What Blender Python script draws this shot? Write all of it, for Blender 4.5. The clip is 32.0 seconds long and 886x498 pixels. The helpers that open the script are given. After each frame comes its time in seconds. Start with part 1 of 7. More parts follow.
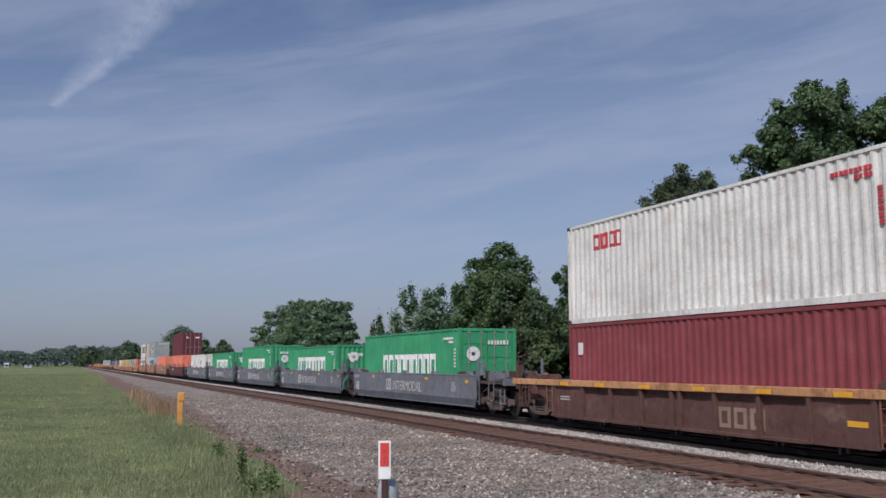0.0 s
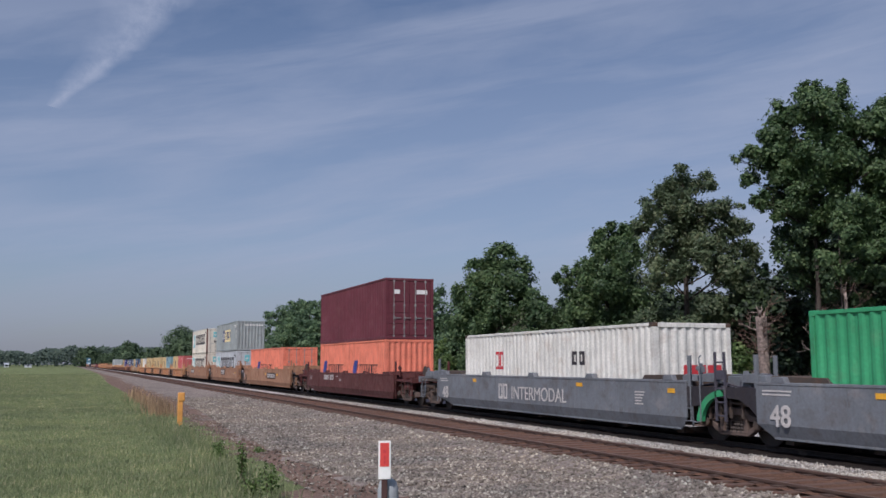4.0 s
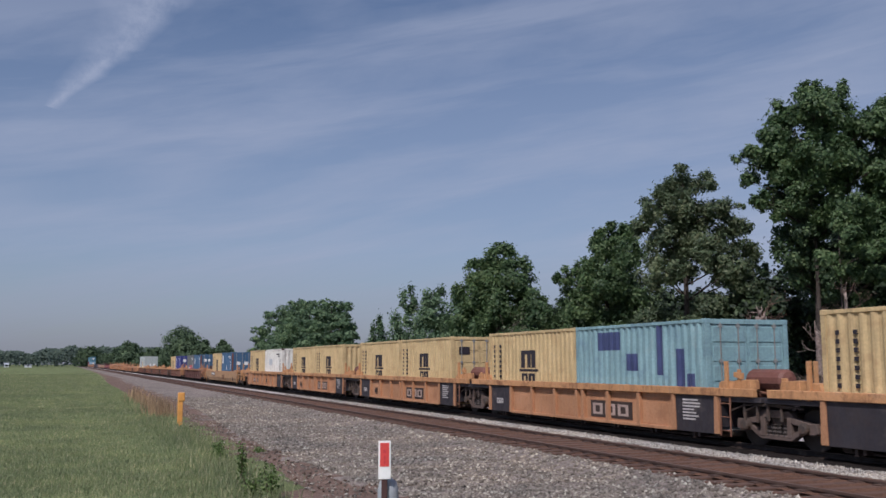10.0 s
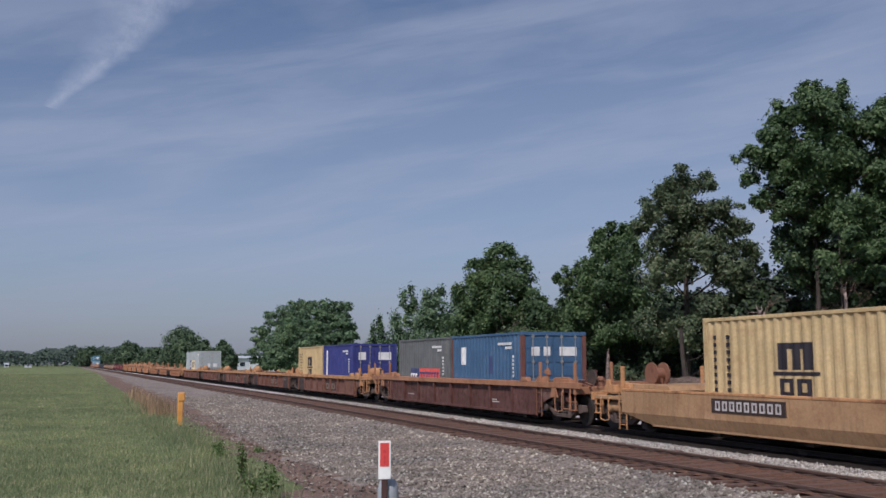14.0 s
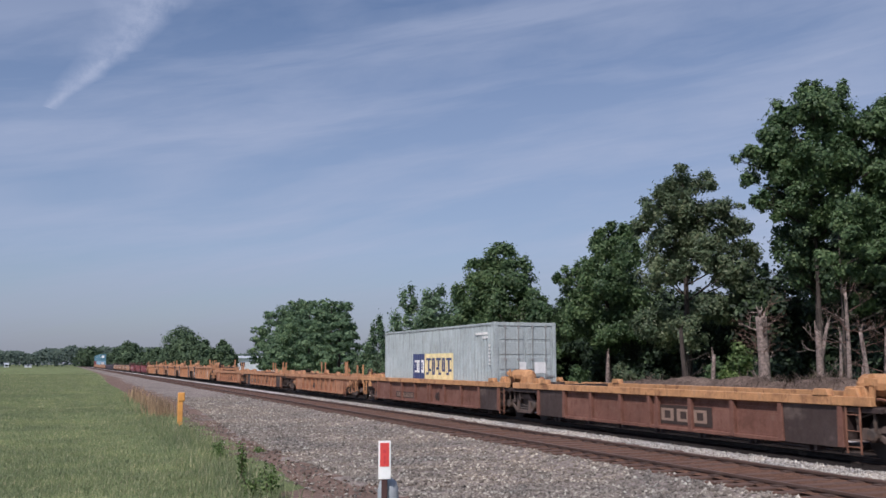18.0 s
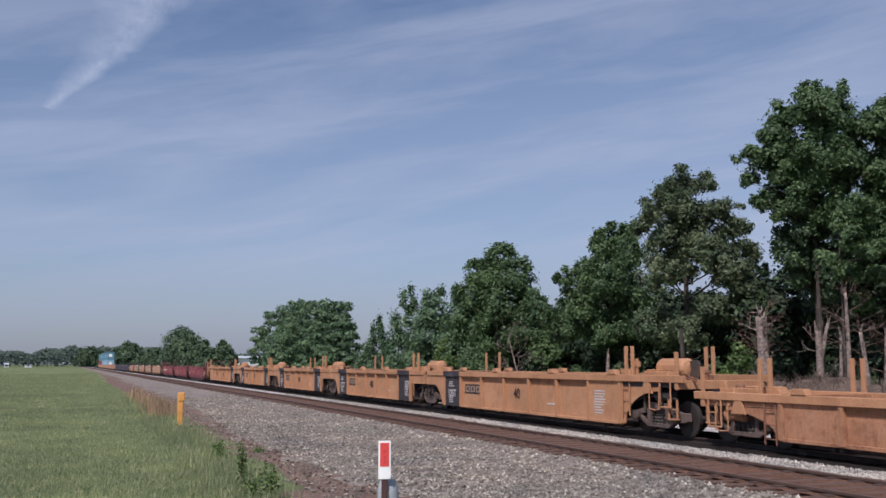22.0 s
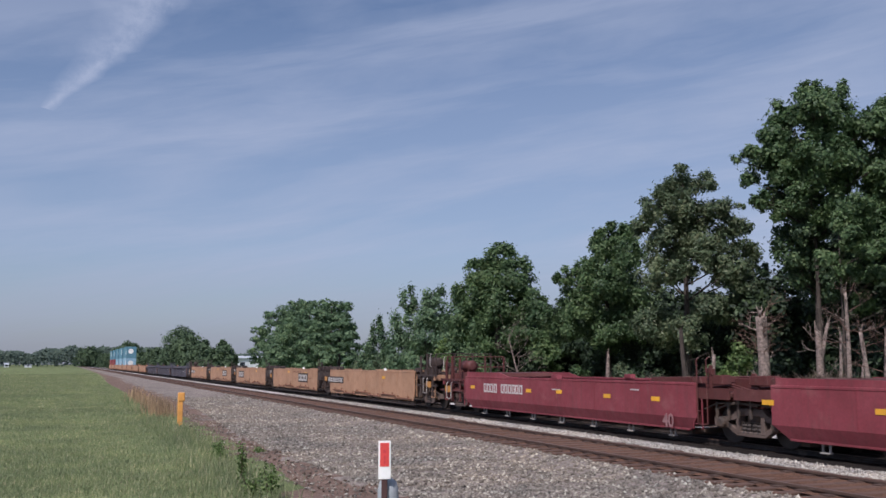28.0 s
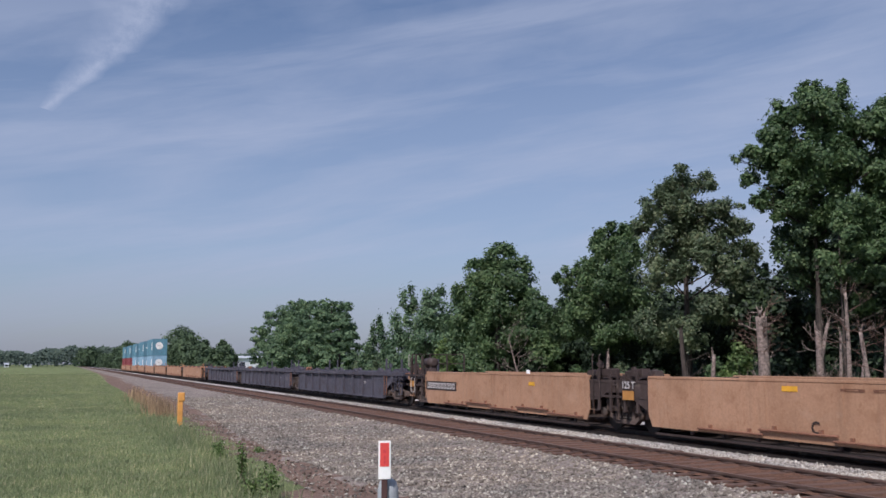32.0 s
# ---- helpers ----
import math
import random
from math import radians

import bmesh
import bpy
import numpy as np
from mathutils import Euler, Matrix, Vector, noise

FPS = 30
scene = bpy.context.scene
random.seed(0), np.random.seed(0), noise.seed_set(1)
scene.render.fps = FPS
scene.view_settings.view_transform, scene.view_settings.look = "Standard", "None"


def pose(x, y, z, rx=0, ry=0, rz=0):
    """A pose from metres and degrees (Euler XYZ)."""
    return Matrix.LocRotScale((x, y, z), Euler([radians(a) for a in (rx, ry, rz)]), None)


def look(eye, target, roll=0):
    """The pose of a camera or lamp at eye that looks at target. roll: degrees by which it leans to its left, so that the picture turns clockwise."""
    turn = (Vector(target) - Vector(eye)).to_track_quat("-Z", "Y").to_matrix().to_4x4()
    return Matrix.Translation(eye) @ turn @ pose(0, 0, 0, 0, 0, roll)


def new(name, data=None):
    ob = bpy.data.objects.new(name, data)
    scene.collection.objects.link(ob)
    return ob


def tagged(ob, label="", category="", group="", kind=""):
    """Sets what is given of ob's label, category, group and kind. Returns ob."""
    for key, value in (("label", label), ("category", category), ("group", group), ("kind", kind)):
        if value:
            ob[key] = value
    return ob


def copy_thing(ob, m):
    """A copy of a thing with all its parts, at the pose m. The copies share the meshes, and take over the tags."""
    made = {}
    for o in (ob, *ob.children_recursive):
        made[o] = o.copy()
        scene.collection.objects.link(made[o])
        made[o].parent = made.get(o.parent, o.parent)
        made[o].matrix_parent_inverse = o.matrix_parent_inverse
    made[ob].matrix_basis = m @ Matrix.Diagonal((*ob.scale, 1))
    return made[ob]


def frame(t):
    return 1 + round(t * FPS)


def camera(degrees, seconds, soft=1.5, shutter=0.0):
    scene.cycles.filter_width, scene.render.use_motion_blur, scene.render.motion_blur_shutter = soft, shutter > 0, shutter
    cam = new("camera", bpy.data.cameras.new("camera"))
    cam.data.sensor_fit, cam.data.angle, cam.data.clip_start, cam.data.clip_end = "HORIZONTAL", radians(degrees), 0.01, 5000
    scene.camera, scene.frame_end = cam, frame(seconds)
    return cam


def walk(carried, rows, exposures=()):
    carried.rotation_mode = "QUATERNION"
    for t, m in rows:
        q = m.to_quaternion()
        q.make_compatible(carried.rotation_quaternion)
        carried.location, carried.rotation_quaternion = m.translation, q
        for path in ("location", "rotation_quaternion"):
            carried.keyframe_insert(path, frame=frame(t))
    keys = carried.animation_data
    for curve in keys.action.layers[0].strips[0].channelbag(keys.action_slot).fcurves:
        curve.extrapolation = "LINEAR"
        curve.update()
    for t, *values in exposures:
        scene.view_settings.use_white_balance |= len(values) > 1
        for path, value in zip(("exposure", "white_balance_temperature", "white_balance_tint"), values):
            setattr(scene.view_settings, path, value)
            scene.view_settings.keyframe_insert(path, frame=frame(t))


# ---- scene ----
# ---------------------------------------------------------------- camera
EYE = (0.0, 0.0, 1.80)
cam = camera(50.67, 32.0, soft=1.55, shutter=0.04)
VIEW = look(EYE, (EYE[0] + 36.849, EYE[1] + 92.163, EYE[2] + 12.147), -0.09)
walk(cam, [(0.0, VIEW), (32.0, VIEW)], exposures=[(0.0, -0.14, 5830, 16), (7.0, -0.16, 5830, 16), (14.4, -0.18, 5830, 16), (16.8, 0.06, 5830, 16), (18.3, 0.06, 5830, 16), (19.0, -0.03, 5830, 16), (19.7, 0.06, 5830, 16), (21.0, 0.07, 5830, 16), (32.0, 0.09, 5830, 16)])

# ---------------------------------------------------------------- world and sun
SUN_AZ = (-0.72, -0.69)          # horizontal direction towards the sun
SUN_EL = radians(48)
world = bpy.data.worlds.new("sky")
scene.world = world
world.use_nodes = True
wn = world.node_tree
sky = wn.nodes.new("ShaderNodeTexSky")
sky.sky_type = "NISHITA"
sky.sun_disc = False
sky.sun_elevation = SUN_EL
sky.sun_rotation = math.atan2(SUN_AZ[0], SUN_AZ[1])
sky.air_density, sky.dust_density, sky.ozone_density = 1.0, 1.0, 3.0
wn.nodes["Background"].inputs["Strength"].default_value = 0.076
wn.links.new(sky.outputs[0], wn.nodes["Background"].inputs["Color"])

sun_dir = Vector((SUN_AZ[0] * math.cos(SUN_EL), SUN_AZ[1] * math.cos(SUN_EL), math.sin(SUN_EL)))
sun_data = bpy.data.lights.new("sun", "SUN")
sun_data.energy, sun_data.angle, sun_data.color = 4.3, radians(0.6), (1.0, 0.925, 0.82)
sun = new("sun", sun_data)
sun.matrix_world = look(sun_dir * 100, (0, 0, 0))


# ---------------------------------------------------------------- materials
def material(name):
    m = bpy.data.materials.new(name)
    m.use_nodes = True
    return m, m.node_tree, m.node_tree.nodes["Principled BSDF"]


def lin(c):
    """sRGB 0-255 to linear."""
    return tuple((v / 255 / 12.92) if v / 255 <= 0.04045 else ((v / 255 + 0.055) / 1.055) ** 2.4 for v in c) + (1.0,)


def ramp(nt, src, stops):
    r = nt.nodes.new("ShaderNodeValToRGB")
    e = r.color_ramp.elements
    while len(e) < len(stops):
        e.new(0.5)
    for el, (pos, col) in zip(e, stops):
        el.position, el.color = pos, col if len(col) == 4 else (*col, 1)
    nt.links.new(src, r.inputs[0])
    return r.outputs[0]


def noise_node(nt, vec, scale, detail=4, rough=0.55):
    n = nt.nodes.new("ShaderNodeTexNoise")
    n.inputs["Scale"].default_value, n.inputs["Detail"].default_value, n.inputs["Roughness"].default_value = scale, detail, rough
    nt.links.new(vec, n.inputs["Vector"])
    return n.outputs["Fac"]


def mapped(nt, scale=(1, 1, 1), world_space=False):
    tc = nt.nodes.new("ShaderNodeTexCoord")
    mp = nt.nodes.new("ShaderNodeMapping")
    mp.inputs["Scale"].default_value = scale
    if world_space:
        g = nt.nodes.new("ShaderNodeNewGeometry")
        nt.links.new(g.outputs["Position"], mp.inputs["Vector"])
    else:
        nt.links.new(tc.outputs["Object"], mp.inputs["Vector"])
    return mp.outputs["Vector"]


def mix(nt, fac, a, b, mode="MIX"):
    m = nt.nodes.new("ShaderNodeMix")
    m.data_type, m.blend_type = "RGBA", mode
    for sock, val in ((m.inputs[0], fac), (m.inputs[6], a), (m.inputs[7], b)):
        if hasattr(val, "links"):
            nt.links.new(val, sock)
        else:
            sock.default_value = val
    return m.outputs[2]


def bump(nt, bsdf, height, strength, distance=0.02):
    b = nt.nodes.new("ShaderNodeBump")
    b.inputs["Strength"].default_value, b.inputs["Distance"].default_value = strength, distance
    nt.links.new(height, b.inputs["Height"])
    nt.links.new(b.outputs[0], bsdf.inputs["Normal"])


def paint(name, rgb, rust=0.3, rust_rgb=(88, 52, 38), rough=0.55, streak=0.35, dirt=(70, 62, 55)):
    """Weathered paint on steel: faded patches, streaks running down, rust blotches."""
    m, nt, b = material(name)
    base = lin(rgb)
    grey = 0.3 * base[0] + 0.59 * base[1] + 0.11 * base[2]
    base = tuple(0.86 * c + 0.14 * grey for c in base[:3]) + (1.0,)
    fade = tuple(min(1, c * 1.14 + 0.01) for c in base[:3]) + (1,)
    dull = tuple(c * 0.83 for c in base[:3]) + (1,)
    big = noise_node(nt, mapped(nt, (1, 0.5, 0.7)), 1.1, 5)
    col = ramp(nt, big, [(0.3, dull), (0.5, base), (0.72, fade)])
    grit = noise_node(nt, mapped(nt, (1, 1, 1)), 16, 6, 0.7)
    col = mix(nt, 1.0, col, ramp(nt, grit, [(0.32, (0.84, 0.83, 0.82)), (0.68, (1.12, 1.11, 1.1))]), "MULTIPLY")
    runs = noise_node(nt, mapped(nt, (5, 5, 0.5)), 1.7, 6, 0.68)
    f = ramp(nt, runs, [(0.5, (0, 0, 0)), (0.72, (streak,) * 3)])
    col = mix(nt, f, col, lin(dirt))
    broad = noise_node(nt, mapped(nt, (1, 1.0, 1.3)), 1.5, 6, 0.62)
    worn = min(0.75, 0.2 + 0.9 * rust)
    col = mix(nt, ramp(nt, broad, [(0.52, (0, 0, 0)), (0.68, (worn,) * 3)]), col, lin(rust_rgb))
    dusty = tuple(min(1, 0.62 * c + 0.38 * d) for c, d in zip(base[:3], lin((206, 186, 168))[:3])) + (1,)
    col = mix(nt, ramp(nt, broad, [(0.30, (0.55 * worn,) * 3), (0.42, (0, 0, 0))]), col, dusty)
    blot = noise_node(nt, mapped(nt, (2, 2, 1.4)), 2.3, 8, 0.66)
    f2 = ramp(nt, blot, [(0.66 - 0.3 * rust, (0, 0, 0)), (0.76 - 0.22 * rust, (min(1, rust * 1.6),) * 3)])
    col = mix(nt, f2, col, lin(rust_rgb))
    nt.links.new(col, b.inputs["Base Color"])
    rr = ramp(nt, blot, [(0.4, (rough,) * 3), (0.7, (min(1, rough + 0.25),) * 3)])
    nt.links.new(rr, b.inputs["Roughness"])
    b.inputs["Specular IOR Level"].default_value = 0.35
    bump(nt, b, blot, 0.15, 0.004)
    return m


def plain(name, rgb, rough=0.6, metal=0.0, amount=0.12, scale=3.0):
    m, nt, b = material(name)
    c = lin(rgb)
    n = noise_node(nt, mapped(nt), scale, 6, 0.6)
    col = ramp(nt, n, [(0.3, tuple(v * (1 - 2 * amount) for v in c[:3])), (0.7, tuple(min(1, v * (1 + amount)) for v in c[:3]))])
    nt.links.new(col, b.inputs["Base Color"])
    b.inputs["Roughness"].default_value, b.inputs["Metallic"].default_value = rough, metal
    bump(nt, b, n, 0.1, 0.003)
    return m


def grain_ground(name, stops, fine, coarse, bump_amount, dist):
    """Loose ground: fine grains over broad patches."""
    m, nt, b = material(name)
    v = mapped(nt, (1, 1, 1), True)
    n1 = noise_node(nt, v, fine, 8, 0.7)
    n2 = noise_node(nt, v, coarse, 5)
    vor = nt.nodes.new("ShaderNodeTexVoronoi")
    vor.inputs["Scale"].default_value = fine * 0.55
    nt.links.new(v, vor.inputs["Vector"])
    col = ramp(nt, n1, stops)
    patch = ramp(nt, n2, [(0.3, (0.72, 0.70, 0.68)), (0.7, (1.15, 1.13, 1.1))])
    col = mix(nt, 1.0, col, patch, "MULTIPLY")
    cell = ramp(nt, vor.outputs["Color"], [(0.1, (0.6, 0.6, 0.6)), (0.9, (1.25, 1.25, 1.25))])
    col = mix(nt, 0.8, col, cell, "MULTIPLY")
    nt.links.new(col, b.inputs["Base Color"])
    b.inputs["Roughness"].default_value = 0.95
    b.inputs["Specular IOR Level"].default_value = 0.1
    bump(nt, b, vor.outputs["Distance"], bump_amount, dist)
    return m


def island_mix(name, stops, rough=0.6, trans=0.0, sheen=0.3):
    """Colour that changes from piece to piece of one joined mesh."""
    m, nt, b = material(name)
    g = nt.nodes.new("ShaderNodeNewGeometry")
    col = ramp(nt, g.outputs["Random Per Island"], stops)
    for size, lo, hi in ((0.6, (0.75, 0.78, 0.75), (1.15, 1.12, 1.0)), (0.13, (0.84, 0.86, 0.88), (1.12, 1.1, 1.06))):
        n = noise_node(nt, mapped(nt), size, 4)
        col = mix(nt, 1.0, col, ramp(nt, n, [(0.36, lo), (0.64, hi)]), "MULTIPLY")
    nt.links.new(col, b.inputs["Base Color"])
    b.inputs["Roughness"].default_value = rough
    b.inputs["Specular IOR Level"].default_value = sheen
    if trans:
        out = nt.nodes["Material Output"]
        tr = nt.nodes.new("ShaderNodeBsdfTranslucent")
        ms = nt.nodes.new("ShaderNodeMixShader")
        ms.inputs[0].default_value = trans
        nt.links.new(col, tr.inputs["Color"])
        nt.links.new(b.outputs[0], ms.inputs[1])
        nt.links.new(tr.outputs[0], ms.inputs[2])
        nt.links.new(ms.outputs[0], out.inputs["Surface"])
    return m


RUST = (98, 62, 48)
MAT = {
    "tan_dark": paint("dirty_tan_car_paint", (165, 119, 86), 0.34, (122, 82, 62), 0.6, 0.25),
    "orange": paint("orange_car_paint", (182, 128, 84), 0.2, (140, 92, 66), 0.55, 0.2),
    "rust_orange": paint("rusty_orange_car_paint", (170, 116, 78), 0.3, (126, 80, 58)),
    "rust_brown": paint("rust_brown_car_paint", (122, 80, 64), 0.4, (92, 60, 48), 0.6, 0.15),
    "umber": paint("umber_car_paint", (98, 66, 57), 0.4, (74, 50, 45), 0.65, 0.25),
    "dark_brown": paint("dark_brown_car_paint", (100, 62, 54), 0.5, (72, 44, 38)),
    "tan": paint("tan_brown_car_paint", (174, 130, 96), 0.3, (140, 100, 74), 0.6, 0.2),
    "yellow_tan": paint("yellow_tan_car_paint", (174, 134, 90), 0.3, (130, 92, 66)),
    "grey_car": paint("weathered_grey_car_paint", (112, 117, 124), 0.34, (94, 84, 80), 0.55, 0.25),
    "slate": paint("dark_slate_car_paint", (76, 74, 86), 0.3, (74, 60, 58)),
    "oxblood": paint("oxblood_car_paint", (134, 52, 62), 0.1, (104, 50, 54)),
    "maroon_car": paint("dull_maroon_car_paint", (94, 46, 43), 0.2, (70, 44, 40)),
    "black_panel": paint("black_panel_paint", (52, 48, 54), 0.25, (70, 58, 54)),
    "sill_yellow": paint("faded_yellow_sill_paint", (196, 140, 84), 0.4, RUST),
    "truck": paint("grimy_truck_steel", (74, 64, 58), 0.5, (96, 74, 60), 0.8),
    "truck_frame": paint("dusty_brown_truck_frame", (102, 85, 77), 0.35, (86, 70, 61), 0.8),
    "rust_mid": paint("scaling_rust_orange_car_paint", (172, 118, 80), 0.42, (116, 74, 55), 0.65, 0.3),
    "gear_rust": paint("rusty_gear_paint", (138, 92, 68), 0.45, (92, 58, 46), 0.7, 0.3),
    "wheel": plain("worn_wheel_steel", (70, 62, 58), 0.6, 0.4),
    "stencil": plain("white_stencil_paint", (196, 190, 186), 0.6),
    "stencil_pale": plain("dusty_stencil_paint", (176, 154, 142), 0.7),
    "stencil_worn": plain("worn_brown_stencil", (118, 80, 60), 0.7),
    "stencil_red": plain("worn_pale_red_stencil", (150, 110, 110), 0.7),
    "stencil_faded": plain("faded_stencil_paint", (146, 122, 106), 0.7),
    "stencil_dark": plain("black_stencil_paint", (60, 46, 40), 0.7),
    "reflector": plain("yellow_reflective_tape", (228, 168, 46), 0.5),
    "wood": plain("weathered_tie_wood", (98, 73, 61), 0.9, 0, 0.25, 6),
    "rail_steel": paint("rusty_rail_steel", (102, 80, 66), 0.4, (82, 62, 52), 0.6),
    # creosoted ties, darkened further for the shade under the train
    "shaded_oily_wood": plain("shaded_creosote_wood", (42, 35, 31), 0.9, 0, 0.25, 6),
    "rail_side": paint("brown_rail_side", (82, 62, 53), 0.4, (98, 75, 64), 0.7),
    # rail colour holds the shade that the car sides throw over it
    "dark_rail": paint("shaded_dark_rail_steel", (52, 42, 38), 0.4, (62, 46, 38), 0.6),
    "rail_top": plain("rusty_rail_head", (96, 75, 65), 0.6, 0.0),
    "c_white": paint("white_container_paint", (222, 220, 211), 0.06, (160, 128, 104)),
    "c_maroon": paint("maroon_container_paint", (140, 59, 65), 0.1, (96, 52, 48)),
    "c_plum": paint("plum_container_paint", (108, 46, 58), 0.1, (86, 46, 48)),
    "c_green": paint("green_container_paint", (42, 158, 102), 0.06, (90, 100, 70), 0.45, 0.2),
    "c_orange": paint("orange_container_paint", (238, 126, 92), 0.1, (150, 84, 60)),
    "c_grey": paint("grey_container_paint", (188, 193, 198), 0.08, (140, 128, 120)),
    "c_beige": paint("grey_beige_container_paint", (222, 215, 198), 0.14, (164, 128, 104)),
    "rust_frame": paint("rusty_maroon_frame_paint", (122, 76, 64), 0.4, (92, 60, 50)),
    "c_yellow": paint("sand_yellow_container_paint", (204, 176, 120), 0.14, (150, 108, 74)),
    "c_red": paint("faded_red_container_paint", (196, 92, 90), 0.12, (150, 80, 70)),
    "c_bluegrey": paint("blue_grey_container_paint", (130, 168, 175), 0.16, (84, 104, 130)),
    "c_blue": paint("blue_container_paint", (64, 102, 138), 0.14, (70, 84, 100)),
    "c_navy": paint("navy_container_paint", (56, 64, 134), 0.14, (60, 60, 90)),
    "c_dkgrey": paint("dark_grey_container_paint", (104, 108, 108), 0.2, (92, 80, 70)),
    "c_silver": paint("silver_blue_container_paint", (170, 180, 180), 0.16, (132, 132, 124), 0.55, 0.45),
    "c_pewter": paint("weathered_pewter_container_paint", (150, 158, 158), 0.14, (124, 116, 108), 0.55, 0.4),
    "c_teal": paint("dark_teal_container_paint", (84, 134, 154), 0.1, (60, 90, 100)),
    "c_paleblue": paint("pale_blue_container_paint", (132, 172, 196), 0.06, (100, 120, 140)),
    "mark_white": plain("white_lettering", (232, 230, 226), 0.5),
    "mark_black": plain("black_lettering", (46, 40, 46), 0.5),
    "mark_red": plain("red_lettering", (196, 60, 66), 0.5),
    "mark_blue": plain("blue_lettering", (54, 70, 150), 0.5),
    "mark_navy": plain("navy_block", (66, 74, 112), 0.5),
    "mark_cream": plain("cream_block", (232, 212, 158), 0.5),
    "mark_coral": plain("coral_block", (226, 94, 86), 0.5),
    "mark_aqua": plain("aqua_block", (112, 190, 196), 0.5),
    "galv_paint": plain("chalky_white_paint", (176, 168, 160), 0.6),
    "grime": paint("grimy_brown_end_paint", (68, 54, 50), 0.35, (66, 52, 46)),
    "placard": plain("faded_yellow_placard", (184, 130, 66), 0.6),
    "maroon_mark": plain("faded_red_lettering", (136, 66, 52), 0.7),
    "galv": plain("galvanised_rod", (168, 166, 162), 0.5, 0.6),
    "post_yellow": plain("yellow_post_plastic", (224, 160, 82), 0.5),
    "sign_red": plain("sign_red", (214, 74, 70), 0.45),
    "sign_white": plain("sign_white", (238, 236, 234), 0.45),
    "sign_post": plain("brown_sign_post", (74, 48, 46), 0.7),
    "concrete": plain("grey_marker_plastic", (160, 164, 168), 0.8),
    "bark": plain("grey_brown_bark", (72, 63, 57), 0.95, 0, 0.3, 5),
    "dead_wood": plain("bleached_dead_wood", (138, 122, 113), 0.95, 0, 0.36, 9),
    "dry_twig": plain("dry_brown_twigs", (104, 80, 70), 0.95, 0, 0.2, 6),
    "shed_white": plain("white_shed_cladding", (226, 228, 230), 0.6),
    "shed_roof": plain("pale_shed_roof", (186, 190, 196), 0.7),
    "window_dark": plain("dark_window_glass", (40, 46, 56), 0.15),
}
GRASS_GROUND = grain_ground("grass_ground", [(0.3, lin((95, 105, 71))), (0.5, lin((116, 127, 87))), (0.7, lin((140, 146, 106)))], 26, 0.12, 0.5, 0.03)
GRAVEL = grain_ground("crushed_stone", [(0.3, lin((112, 103, 98))), (0.5, lin((140, 130, 124))), (0.72, lin((170, 160, 153)))], 24, 0.5, 0.9, 0.035)
# oil staining plus the train's own shade, both painted into the stone
SHADED_OILY_GRAVEL = grain_ground("shaded_oily_stone", [(0.3, lin((32, 29, 28))), (0.5, lin((46, 41, 39))), (0.72, lin((64, 57, 53)))], 24, 0.5, 0.9, 0.035)
PALE_GRAVEL = grain_ground("pale_crushed_stone", [(0.3, lin((150, 144, 142))), (0.5, lin((190, 184, 182))), (0.72, lin((222, 216, 214)))], 24, 0.5, 0.9, 0.035)
PALE_EARTH = grain_ground("pale_dry_earth", [(0.3, lin((78, 66, 60))), (0.5, lin((104, 90, 82))), (0.72, lin((132, 117, 107)))], 9, 0.6, 0.8, 0.06)
DIRT = grain_ground("brown_dirt", [(0.3, lin((94, 76, 68))), (0.5, lin((124, 104, 94))), (0.72, lin((152, 132, 120)))], 30, 0.6, 0.5, 0.02)
FINES = grain_ground("brown_track_fines", [(0.3, lin((76, 55, 45))), (0.5, lin((110, 82, 68))), (0.72, lin((138, 108, 91)))], 26, 0.7, 0.6, 0.025)
STONES = island_mix("loose_stones", [(0.0, lin((98, 89, 84))), (0.45, lin((132, 122, 116))), (0.85, lin((156, 146, 139))), (1.0, lin((198, 190, 182)))], 0.9)
BLADES = island_mix("grass_blades", [(0.0, lin((116, 129, 92))), (0.5, lin((141, 152, 113))), (0.85, lin((169, 169, 135))), (1.0, lin((196, 186, 154)))], 0.6, 0.35)
DRY_BLADES = island_mix("dry_grass_blades", [(0.0, lin((146, 118, 98))), (1.0, lin((200, 172, 142)))], 0.7, 0.3)
BRUSH = island_mix("dry_brush_twigs", [(0.0, lin((66, 55, 51))), (1.0, lin((122, 106, 96)))], 0.9)
